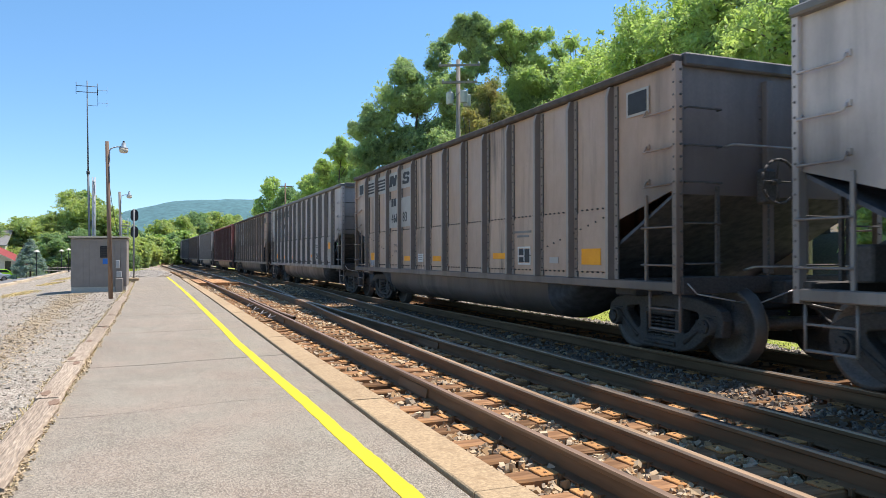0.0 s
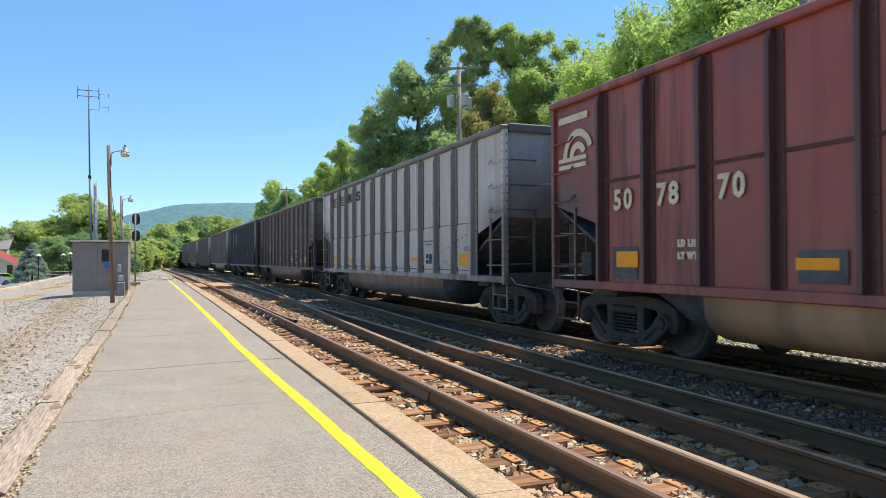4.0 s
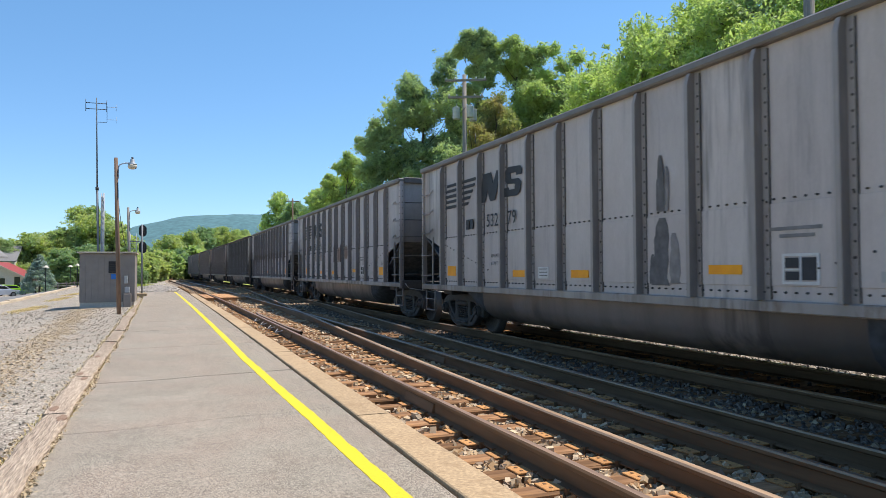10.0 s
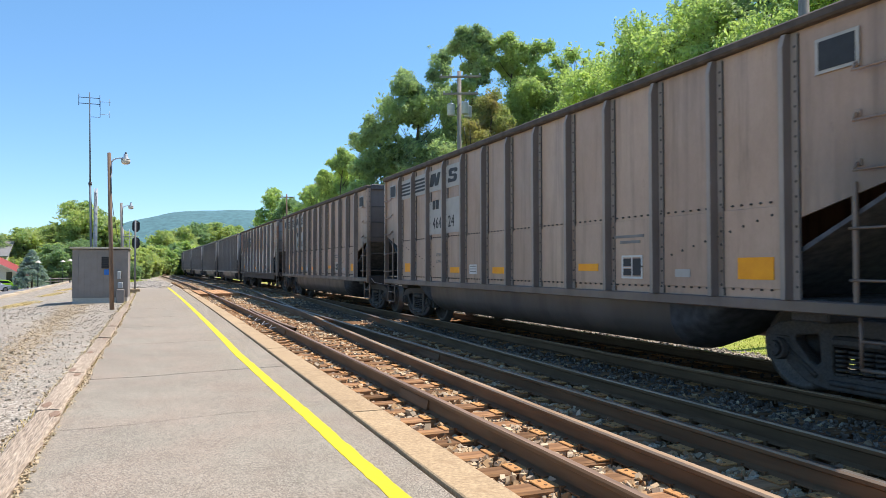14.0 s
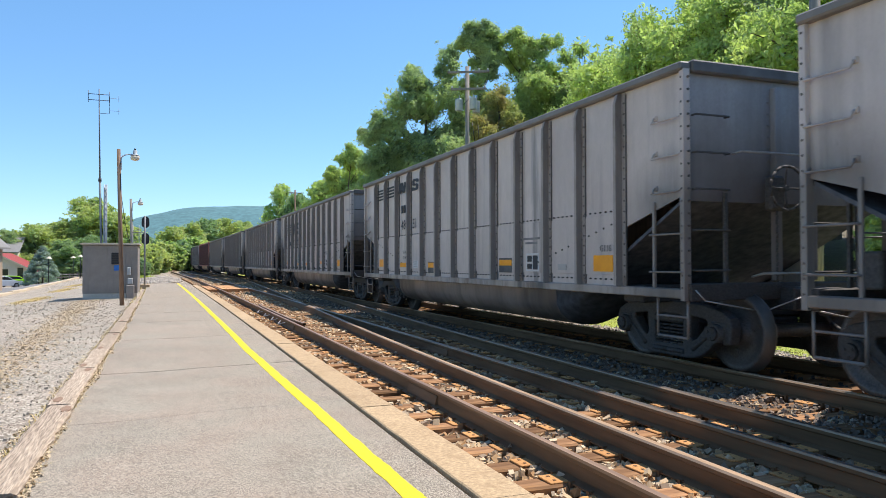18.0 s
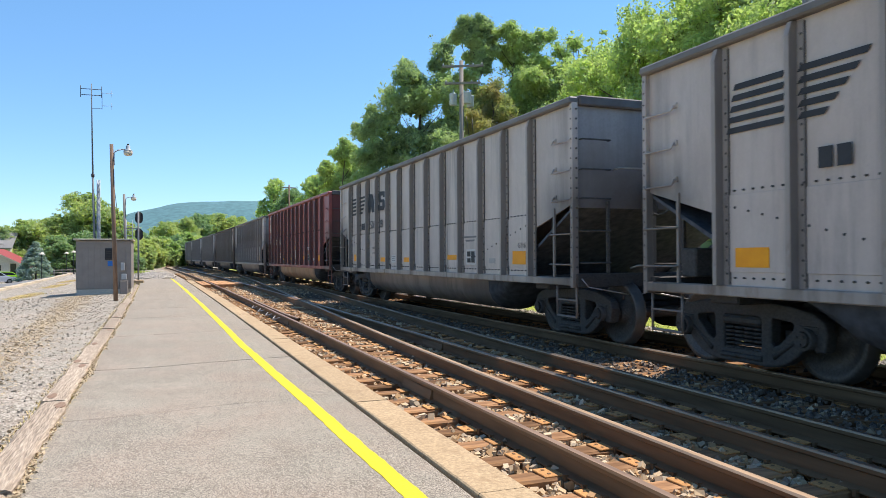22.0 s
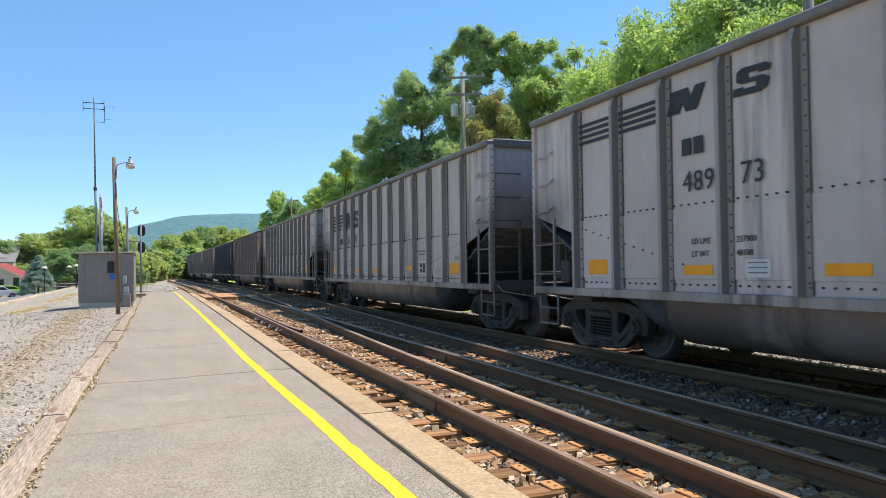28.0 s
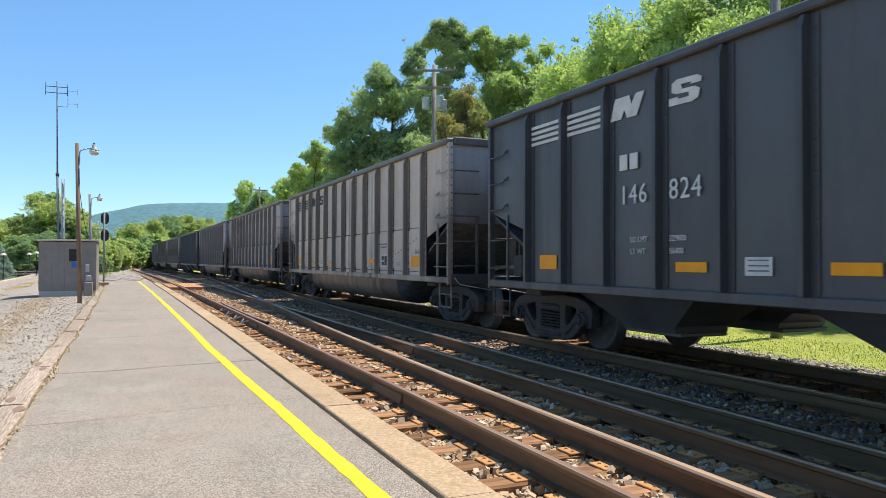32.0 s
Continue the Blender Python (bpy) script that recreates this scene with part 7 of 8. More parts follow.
MAPLE = [broad_tree(11, 15, 4.6, LEAF_DARK, 24000, 0.20, 120, 0.115, 1.1), broad_tree(12, 15, 4.2, LEAF_DARK, 23000, 0.22, 120, 0.115, 1.1, 0.8)]
LOCUST = [broad_tree(21, 13, 4.4, LEAF_LIGHT, 25000, 0.14, 260, 0.095, 1.0, 0.8), broad_tree(22, 13, 4.0, LEAF_LIGHT, 24000, 0.16, 250, 0.095, 0.95, 1.0)]
TURNING = broad_tree(31, 11, 3.6, LEAF_RED, 12000, 0.15, 170, 0.12)
YELLOWISH = [broad_tree(41, 10, 4.4, LEAF_YELLOW, 16000, 0.10, 60, 0.14, 1.0), broad_tree(42, 10, 4.2, LEAF_DENSE, 15000, 0.10, 60, 0.14, 1.0)]
SHRUB = [broad_tree(51, 4.2, 2.4, LEAF_DENSE, 5000, 0.04, 80, 0.17), broad_tree(52, 4.2, 2.3, LEAF_LIGHT, 4600, 0.04, 80, 0.17), broad_tree(53, 4.2, 2.3, LEAF_YELLOW, 4600, 0.04, 80, 0.17)]
BACK = [broad_tree(71, 15, 4.6, LEAF_DARK, 9000, 0.20, 150, 0.2, 1.2), broad_tree(72, 15, 4.6, LEAF_LIGHT, 9000, 0.16, 150, 0.19, 1.2, 0.6)]
SPARSE = broad_tree(61, 16, 3.4, LEAF_LIGHT, 1400, 0.35, 46, 0.12, 0.8, 0.6)

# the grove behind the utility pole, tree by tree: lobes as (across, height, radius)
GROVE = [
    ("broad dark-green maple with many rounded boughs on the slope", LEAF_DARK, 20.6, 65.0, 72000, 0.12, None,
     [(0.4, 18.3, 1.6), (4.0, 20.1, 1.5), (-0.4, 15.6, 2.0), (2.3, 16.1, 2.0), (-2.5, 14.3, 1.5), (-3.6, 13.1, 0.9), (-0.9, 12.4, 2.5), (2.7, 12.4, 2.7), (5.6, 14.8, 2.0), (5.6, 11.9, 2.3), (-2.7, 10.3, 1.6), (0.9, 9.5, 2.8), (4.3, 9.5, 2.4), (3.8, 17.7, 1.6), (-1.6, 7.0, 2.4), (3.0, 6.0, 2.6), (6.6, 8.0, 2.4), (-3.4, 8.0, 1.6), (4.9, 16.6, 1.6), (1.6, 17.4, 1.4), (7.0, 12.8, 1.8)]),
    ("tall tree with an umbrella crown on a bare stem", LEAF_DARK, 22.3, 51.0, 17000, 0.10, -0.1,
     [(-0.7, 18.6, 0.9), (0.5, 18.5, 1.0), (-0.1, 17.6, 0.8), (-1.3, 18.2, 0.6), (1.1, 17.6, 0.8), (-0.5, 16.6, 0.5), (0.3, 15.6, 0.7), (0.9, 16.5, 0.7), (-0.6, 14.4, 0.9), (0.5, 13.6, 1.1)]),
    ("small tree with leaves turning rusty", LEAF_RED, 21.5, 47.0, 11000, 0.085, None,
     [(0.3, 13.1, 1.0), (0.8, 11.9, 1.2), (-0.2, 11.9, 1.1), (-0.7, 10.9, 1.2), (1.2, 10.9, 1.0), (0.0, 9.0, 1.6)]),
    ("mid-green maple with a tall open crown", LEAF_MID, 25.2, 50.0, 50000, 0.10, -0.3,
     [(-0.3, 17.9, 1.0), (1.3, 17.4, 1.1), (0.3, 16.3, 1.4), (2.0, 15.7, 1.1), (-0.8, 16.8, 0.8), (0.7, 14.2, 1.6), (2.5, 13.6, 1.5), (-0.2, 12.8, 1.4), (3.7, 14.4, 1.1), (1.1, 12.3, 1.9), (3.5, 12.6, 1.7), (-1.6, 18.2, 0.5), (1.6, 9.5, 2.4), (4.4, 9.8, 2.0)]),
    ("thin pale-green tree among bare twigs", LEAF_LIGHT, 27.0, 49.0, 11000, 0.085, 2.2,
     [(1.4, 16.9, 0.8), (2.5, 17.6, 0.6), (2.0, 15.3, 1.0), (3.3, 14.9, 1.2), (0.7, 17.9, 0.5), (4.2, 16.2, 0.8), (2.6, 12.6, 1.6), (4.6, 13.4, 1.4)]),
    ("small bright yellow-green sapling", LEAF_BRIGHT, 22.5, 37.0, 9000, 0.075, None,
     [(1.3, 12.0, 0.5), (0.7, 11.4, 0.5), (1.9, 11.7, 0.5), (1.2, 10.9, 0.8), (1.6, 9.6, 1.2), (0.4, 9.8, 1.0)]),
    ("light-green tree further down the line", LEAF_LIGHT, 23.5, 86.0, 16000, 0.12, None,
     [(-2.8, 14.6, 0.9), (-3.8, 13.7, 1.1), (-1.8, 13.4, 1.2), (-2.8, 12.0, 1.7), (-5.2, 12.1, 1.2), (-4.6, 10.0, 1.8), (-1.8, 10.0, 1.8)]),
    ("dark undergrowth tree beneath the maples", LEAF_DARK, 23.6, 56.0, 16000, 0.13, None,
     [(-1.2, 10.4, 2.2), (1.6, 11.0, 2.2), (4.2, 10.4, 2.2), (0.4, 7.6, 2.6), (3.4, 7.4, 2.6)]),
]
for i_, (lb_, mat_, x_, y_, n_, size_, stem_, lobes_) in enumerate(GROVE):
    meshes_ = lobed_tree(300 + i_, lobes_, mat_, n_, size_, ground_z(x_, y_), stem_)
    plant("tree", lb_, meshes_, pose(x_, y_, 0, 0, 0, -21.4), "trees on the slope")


L_M, L_T, L_L, L_R = "broad dark-green maple on the wooded slope", "tall high-crowned tree with dark leaves", "light-green locust tree with fine leaves", "small tree with leaves turning rusty"
WOODS = [  # kind, x, y, height of the tree, turn, squash
    (MAPLE[1], L_M, 29.5, 70.0, 14.5, 2.0, 0.9), (SPARSE, "half-dead tree with bare grey twigs", 29.4, 47.5, 16.0, 0.7, 1.0), (SPARSE, "half-dead tree with bare grey twigs", 32.4, 46.5, 16.6, 2.9, 1.0),
    (LOCUST[1], L_L, 27.0, 41.0, 12.4, 2.2, 0.8), (LOCUST[0], L_L, 25.2, 35.5, 11.5, 1.7, 0.9),
    (LOCUST[0], L_L, 23.0, 31.0, 12.2, 0.3, 1.0), (LOCUST[1], L_L, 25.5, 29.0, 13.6, 2.9, 1.0), (LOCUST[0], L_L, 22.5, 25.5, 11.5, 4.4, 1.0), (MAPLE[1], L_M, 26.5, 24.5, 14.5, 0.8, 1.0),
    (LOCUST[1], L_L, 23.5, 20.5, 12.0, 5.6, 1.0), (LOCUST[0], L_L, 22.5, 15.5, 11.5, 3.7, 1.0), (MAPLE[0], L_M, 27.0, 17.5, 14.0, 1.9, 1.0), (LOCUST[1], L_L, 23.0, 10.0, 12.0, 0.5, 1.0),
    (LOCUST[1], L_L, 30.0, 36.0, 12.5, 4.9, 0.9),
    (LOCUST[1], L_L, 25.0, 104.0, 16.0, 1.0, 0.7), (LOCUST[0], L_L, 22.0, 108.0, 12.0, 2.3, 0.9), (YELLOWISH[1], "dense rounded green tree far down the line", 26.5, 118.0, 13.0, 2.0, 0.8), (LOCUST[0], L_L, 27.5, 145.0, 16.0, 0.2, 0.8),
    (TURNING, L_R, 29.0, 138.0, 15.5, 1.5, 0.8), (LOCUST[1], L_L, 24.0, 172.0, 19.0, 0.6, 0.8), (YELLOWISH[1], "dense rounded green tree far down the line", 27.0, 165.0, 15.0, 4.0, 0.9), (MAPLE[0], L_M, 34.0, 92.0, 14.0, 2.2, 1.0), (MAPLE[1], L_M, 36.0, 62.0, 13.0, 0.3, 1.0), (MAPLE[0], L_M, 34.0, 38.0, 13.0, 1.3, 1.0),
]
BASE_H = {id(BACK[0]): 15, id(BACK[1]): 15, id(MAPLE[0]): 15, id(MAPLE[1]): 15, id(LOCUST[0]): 13, id(LOCUST[1]): 13, id(TURNING): 11, id(YELLOWISH[0]): 10, id(YELLOWISH[1]): 10, id(SHRUB[0]): 4.2, id(SHRUB[1]): 4.2, id(SPARSE): 16}
for ms, lb, x, y, h, turn, sq in WOODS:
    if x > 32.5 or y > 99:
        ms = BACK[0] if ms in MAPLE else (BACK[1] if ms in LOCUST else ms)
    plant("tree", lb, ms, placed(x, y, h / BASE_H[id(ms)], turn, sq), "trees on the slope")
# trees and shrubs past the yard and at the end of the line
FAR = [
    (MAPLE[0], -25.8, 140.0, 6.4, 0.3, 1.2), (YELLOWISH[0], -22.0, 143.0, 10.6, 1.2, 1.35), (YELLOWISH[0], -17.8, 145.0, 11.2, 2.2, 1.3), (YELLOWISH[0], -13.2, 148.0, 15.4, 3.2, 1.15), (YELLOWISH[0], -9.4, 146.0, 12.0, 0.8, 1.2),
    (YELLOWISH[1], -16.4, 136.0, 7.6, 4.0, 1.4), (YELLOWISH[1], -22.0, 150.0, 10.0, 5.0, 1.4), (MAPLE[1], -31.0, 140.0, 6.6, 1.6, 1.2), (YELLOWISH[1], -37.0, 144.0, 9.8, 2.6, 1.3), (YELLOWISH[1], -12.0, 138.0, 7.6, 0.1, 1.4),
    (YELLOWISH[1], -4.4, 158.0, 7.8, 2.0, 1.1), (YELLOWISH[0], 0.4, 162.0, 9.8, 1.0, 1.1), (YELLOWISH[0], 4.2, 170.0, 11.0, 5.4, 1.0), (YELLOWISH[1], 8.4, 188.0, 13.6, 0.4, 1.0), (YELLOWISH[0], 13.6, 192.0, 13.6, 2.4, 1.1), (YELLOWISH[0], 18.6, 198.0, 13.4, 3.4, 1.1),
]
for ms, x, y, h, turn, sq in FAR:
    plant("tree", "rounded yellow-green tree beyond the yard", ms, placed(x, y, h / 10.6, turn, sq), "trees past the yard")
for i, (x, y, h) in enumerate(((-2.2, 141, 5.6), (0.3, 142, 5.4), (2.0, 146, 5.8), (-4.6, 138, 5.0), (-5.5, 118, 3.2), (-3.6, 96, 2.2), (-2.9, 90, 1.9), (-4.4, 104, 2.6), (-6.5, 110, 3.6), (4.5, 152, 6.5))):
    plant("shrub", "dense green shrub at the line's end", SHRUB[i % 2], placed(x, y, h / 4.2, i * 1.3), "shrubs", "shrub")
for i in range(15):
    x = 18.2 + 2.2 * ((i * 0.618) % 1)
    plant("shrub", "green shrub along the foot of the slope", SHRUB[i % 2], placed(x, 10 + 4.6 * i, 0.55 + 0.5 * ((i * 0.37) % 1), i * 0.9), "shrubs on the slope", "shrub")

for i, (x, y, h) in enumerate(((-2.7, 104, 3.6), (-2.1, 116, 4.4), (-3.4, 120, 4.6), (-1.5, 128, 5.0))):
    plant("shrub", "yellow-green shrub past the platform's end", SHRUB[2], placed(x, y, h / 4.2, i * 1.7), "shrubs", "shrub")

# blue spruce by the road
rng = np.random.default_rng(5)
cs, rs = [], []
for i in range(150):
    t = rng.random() ** 0.8
    a = rng.random() * 6.283
    r = 2.3 * (1 - t) * rng.uniform(0.7, 1.0)
    cs.append((r * math.cos(a), r * math.sin(a), 0.4 + 4.3 * t - 0.1 * r))
    rs.append(0.20 + 0.25 * (1 - t))
v, f = leaves(rng, np.array(cs), np.array(rs), 15000, 0.11, 0.3)
spruce = thing("blue_spruce", "small conical blue-grey spruce by the road", "tree", at=Matrix.Translation((-14.4, 100.0, -1.75)) @ Matrix.Diagonal((1.1, 1.1, 1.06, 1)))
part("trunk", Build().tube((0, 0, 0), (0, 0, 4.6), 0.12, 0.02, 8), BARK, spruce)
part("crown", mesh_np("crown", v, f, NEEDLES), NEEDLES, spruce)
copy_thing(spruce, pose(-18.4, 124.0, -1.9, 0, 0, 80))


# ---- loose stone: ballast, yard gravel, weeds ----
def pebble_mat(name, cols, rough=0.9):
    m, n, l, p = node_mat(name)
    g = n.new("ShaderNodeNewGeometry")
    r = n.new("ShaderNodeValToRGB")
    r.color_ramp.interpolation = "CONSTANT"
    e = r.color_ramp.elements
    e[0].position, e[0].color = 0.0, (*cols[0], 1)
    e[1].position, e[1].color = 1.0 / len(cols), (*cols[1], 1)
    for i, c in enumerate(cols[2:], 2):
        x = e.new(i / len(cols))
        x.color = (*c, 1)
    l.new(g.outputs["Random Per Island"], r.inputs[0])
    f = noise_of(n, l, 60, 3)
    l.new(mixed(n, l, 0.5, r.outputs[0], mixed(n, l, ramp(n, l, f, 0.3, 0.7), (0.40, 0.38, 0.36), (0.58, 0.55, 0.52)), "OVERLAY"), p.inputs["Base Color"])
    p.inputs["Roughness"].default_value = rough
    return m


BALLAST_STONE = pebble_mat("ballast_stones", [(0.50, 0.37, 0.22), (0.36, 0.26, 0.16), (0.60, 0.48, 0.32), (0.40, 0.235, 0.11), (0.42, 0.34, 0.24), (0.55, 0.42, 0.26), (0.25, 0.185, 0.125), (0.44, 0.28, 0.14)])
YARD_STONE = pebble_mat("yard_stones", [(0.36, 0.325, 0.27), (0.32, 0.288, 0.238), (0.41, 0.37, 0.308), (0.27, 0.24, 0.195), (0.39, 0.33, 0.245)])
DRY_LEAF = pebble_mat("dry_leaves", [(0.50, 0.40, 0.26), (0.44, 0.345, 0.22), (0.55, 0.45, 0.30), (0.39, 0.31, 0.205), (0.48, 0.40, 0.27)])
GRASS_BLADE = pebble_mat("grass_blades", [(0.34, 0.46, 0.04), (0.44, 0.53, 0.05), (0.24, 0.36, 0.03), (0.52, 0.52, 0.10), (0.38, 0.50, 0.05)], 0.6)
HEAP_STONE = pebble_mat("pale_heap_stones", [(0.50, 0.46, 0.40), (0.44, 0.40, 0.35), (0.56, 0.52, 0.45), (0.40, 0.36, 0.31)])
# next two: coal dust plus the train's shade, both put into the stones' colour
SHADED_STONE = pebble_mat("coal_and_shade_black_stones", [(0.075, 0.066, 0.058), (0.05, 0.045, 0.041), (0.10, 0.088, 0.076), (0.035, 0.032, 0.030)])
DUSTY_SHADED_STONE = pebble_mat("dusty_shaded_stones", [(0.205, 0.157, 0.117), (0.125, 0.102, 0.083), (0.265, 0.212, 0.163), (0.16, 0.113, 0.08), (0.09, 0.077, 0.066)])
STRAW = pebble_mat("dry_weeds", [(0.60, 0.46, 0.20), (0.52, 0.39, 0.17), (0.64, 0.51, 0.25), (0.46, 0.40, 0.17)], 0.8)


def stones(rng, x, y, z, size):
    """Angular stones at the given places: each a lopsided box of 12 triangles."""
    n = len(x)
    c = np.array([(a, b, d) for d in (-1, 1) for b in (-1, 1) for a in (-1, 1)], float)
    v = c[None] * rng.uniform(0.66, 1.04, (n, 8, 3)) * np.array((1.0, 0.86, 0.66))
    ang = rng.uniform(0, 6.283, (n, 3)) * np.array((0.25, 0.25, 1.0))
    ca, sa = np.cos(ang), np.sin(ang)
    for i, (p, q) in enumerate(((1, 2), (0, 2), (0, 1))):
        a, b = v[..., p].copy(), v[..., q].copy()
        v[..., p] = a * ca[:, None, i] - b * sa[:, None, i]
        v[..., q] = a * sa[:, None, i] + b * ca[:, None, i]
    v = v * (size * 0.5)[:, None, None] + np.stack([x, y, z], 1)[:, None]
    f = np.array([(0, 2, 3), (0, 3, 1), (4, 5, 7), (4, 7, 6), (0, 1, 5), (0, 5, 4), (2, 6, 7), (2, 7, 3), (0, 4, 6), (0, 6, 2), (1, 3, 7), (1, 7, 5)])
    return v.reshape(-1, 3), (np.arange(n)[:, None, None] * 8 + f).reshape(-1, 3)


def blades(rng, x, y, z, h, w=0.012, lean=0.5):
    n = len(x)
    a = rng.uniform(0, 6.283, n)
    d = np.stack([np.cos(a), np.sin(a), np.zeros(n)], 1)
    s = np.stack([-np.sin(a), np.cos(a), np.zeros(n)], 1) * w
    p = np.stack([x, y, z], 1)
    up = np.array((0, 0, 1.0))
    k = rng.uniform(0.1, lean, n)[:, None]
    m = p + (up * 0.55 + d * k * 0.3) * h[:, None]
    t = p + (up * (1 - 0.3 * k) + d * k) * h[:, None]
    v = np.stack([p - s, p + s, m + s * 0.7, m - s * 0.7, t], 1).reshape(-1, 3)
    i = np.arange(n)[:, None] * 5
    return v, np.concatenate([i + (0, 1, 2), i + (0, 2, 3), i + (3, 2, 4)], 1).reshape(-1, 3)


def swing(y):
    return -1.82e-4 * np.clip(y, 0, 90) ** 2


rng = np.random.default_rng(77)
TIE0, PITCH = 3.99, 0.468


def crib(y):
    """How far into the gap between two ties (0 at the tie's middle, 0.5 at the gap's)."""
    u = (y - TIE0 + 0.10) / PITCH
    return np.abs(u - np.round(u))


def scatter(n, x0, x1, y0, y1, power=1.6):
    t = rng.random(n) ** power
    return rng.uniform(x0, x1, n), y0 + (y1 - y0) * t


x, y = scatter(70000, 2.05, 6.0, 1.2, 34.0, 2.0)
keep = (crib(y) > 0.235) & (rng.random(len(y)) < np.where(x < 2.5, 0.55, 1.0))
keep &= rng.random(len(y)) < np.where(x > 4.15, 0.35, 1.0)
keep |= rng.random(len(y)) < 0.012
x, y = x[keep], y[keep]
on = crib(y) <= 0.235
z = np.where(on, TIE_TOP + 0.005, TIE_TOP - 0.066 + 0.04 * rng.random(len(y)) + 0.02 * np.sin(x * 5 + y * 3))
s = rng.uniform(0.030, 0.074, len(y)) * (1 + 0.020 * y)
v1 = stones(rng, x + swing(y), y, z, s)
x, y = scatter(16000, 2.05, 6.0, -12.0, 1.2, 1.0)
keep = crib(y) > 0.235
x, y = x[keep], y[keep]
v5 = stones(rng, x, y, TIE_TOP - 0.066 + 0.04 * rng.random(len(y)), rng.uniform(0.04, 0.075, len(y)))
x, y = scatter(9000, 5.02, 6.30, -4.0, 34.0, 1.5)
v2 = stones(rng, x + swing(y), y, np.full(len(y), TIE_TOP - 0.014) + 0.018 * rng.random(len(y)), rng.uniform(0.025, 0.055, len(y)) * (1 + 0.015 * y))
x, y = scatter(6500, 6.38, 9.2, -4.0, 34.0, 1.4)
v6 = stones(rng, x + swing(y), y, np.full(len(y), TIE_TOP - 0.03) + 0.02 * rng.random(len(y)), rng.uniform(0.02, 0.045, len(y)) * (1 + 0.015 * y))
thing("coal_spill", "stones beneath the train, black with coal dust and painted-in shade", "ballast", kind="stuff", geo=mesh_np("coal_spill", v6[0], v6[1], SHADED_STONE))
x, y = scatter(5200, 9.3, 11.4, 1.0, 45.0, 1.3)
v4 = stones(rng, x + swing(y), y, np.array([ground_z(a_ + swing(b_), b_) for a_, b_ in zip(x, y)]), rng.uniform(0.03, 0.07, len(y)) * (1 + 0.015 * y))
thing("verge_gravel", "pale crushed stone along the lawn", "gravel", kind="stuff", geo=mesh_np("verge_gravel", v4[0], v4[1], YARD_STONE))
x, y = scatter(6000, 2.06, 9.3, 30.0, 75.0, 1.3)
v3 = stones(rng, x + swing(y), y, np.full(len(y), -0.20) + 0.03 * rng.random(len(y)), rng.uniform(0.06, 0.12, len(y)))
vs, fs, o = [], [], 0
thing("coal_dusted_ballast", "dusty tan stones between the tracks, toned down with painted shade", "ballast", kind="stuff", geo=mesh_np("coal_dusted_ballast", v2[0], v2[1], DUSTY_SHADED_STONE))
for v, f in (v1, v3, v5):
    vs.append(v)
    fs.append(f + o)
    o += len(v)
thing("ballast_stones", "angular grey and rust-tinted track ballast", "ballast", kind="stuff", geo=mesh_np("ballast_stones", np.concatenate(vs), np.concatenate(fs), BALLAST_STONE))


def yard_z(x, y):
    return np.array([ground_z(a, b) for a, b in zip(x, y)])


x, y = scatter(15000, -8.0, -1.12, 1.0, 34.0, 1.5)
x = -1.12 - (np.abs(x + 1.12)) ** 1.15 * 0.9
v, f = stones(rng, x + swing(y), y, yard_z(x + swing(y), y) + 0.004, np.abs(rng.normal(0.011, 0.013, len(x))).clip(0.007, 0.06) * (1 + 0.018 * y.clip(0, 40)))
thing("yard_gravel", "loose grey crushed stone on the yard", "gravel", kind="stuff", geo=mesh_np("yard_gravel", v, f, YARD_STONE))
n = 15000
y = 5 + 27 * rng.random(n) ** 1.2
x = -2.2 - 0.035 * (y - 13) + rng.normal(0, 0.26, n) * (0.6 + 0.02 * y)
x = np.where(x > -1.15, -2.3, x)
v, f = leaves(rng, np.stack([x + swing(y), y, yard_z(x + swing(y), y) + 0.015], 1), np.full(n, 0.02), n, 0.021, 2.5, 0.1)
n2 = 5200
y2 = 2.5 + 27 * rng.random(n2) ** 1.5
x2 = np.where(rng.random(n2) < 0.75, -0.84, -1.12) + rng.normal(0, 0.020, n2) + 0.02 * np.sin(y2 * 2.7)
clot = np.sin(y2 * 3.1) + np.sin(y2 * 1.27 + 1) > -0.5
x2, y2 = x2[clot], y2[clot]
va, fa = leaves(rng, np.stack([x2 + swing(y2), y2, np.full(len(y2), PLATFORM + 0.012)], 1), np.full(len(y2), 0.014), len(y2), 0.020, 1.5, 0.1)
v, f = np.concatenate([v, va]), np.concatenate([f, fa + len(v)])
thing("leaf_litter", "strip of dry brown leaves on the gravel", "dry leaves", kind="stuff", geo=mesh_np("leaf_litter", v, f, DRY_LEAF))
n = 6000
y = 3 + 50 * rng.random(n) ** 1.7
x = np.where(rng.random(n) < 0.5, -0.85, -1.11) + rng.normal(0, 0.025, n)
far = rng.random(n) < 0.35
x = np.where(far, -3.2 - 3.5 * rng.random(n), x)
x = np.where(far & (np.sin(x * 2.1) + np.sin(y * 0.8) < 0.6), -0.86, x)
v, f = blades(rng, x + swing(y), y, np.where(x > -1.2, PLATFORM - 0.02, yard_z(x + swing(y), y) - 0.01), rng.uniform(0.015, 0.055, n), 0.006, 2.0)
thing("dry_weeds", "sparse straw-coloured weeds along the border timber", "weeds", kind="stuff", geo=mesh_np("dry_weeds", v, f, STRAW))
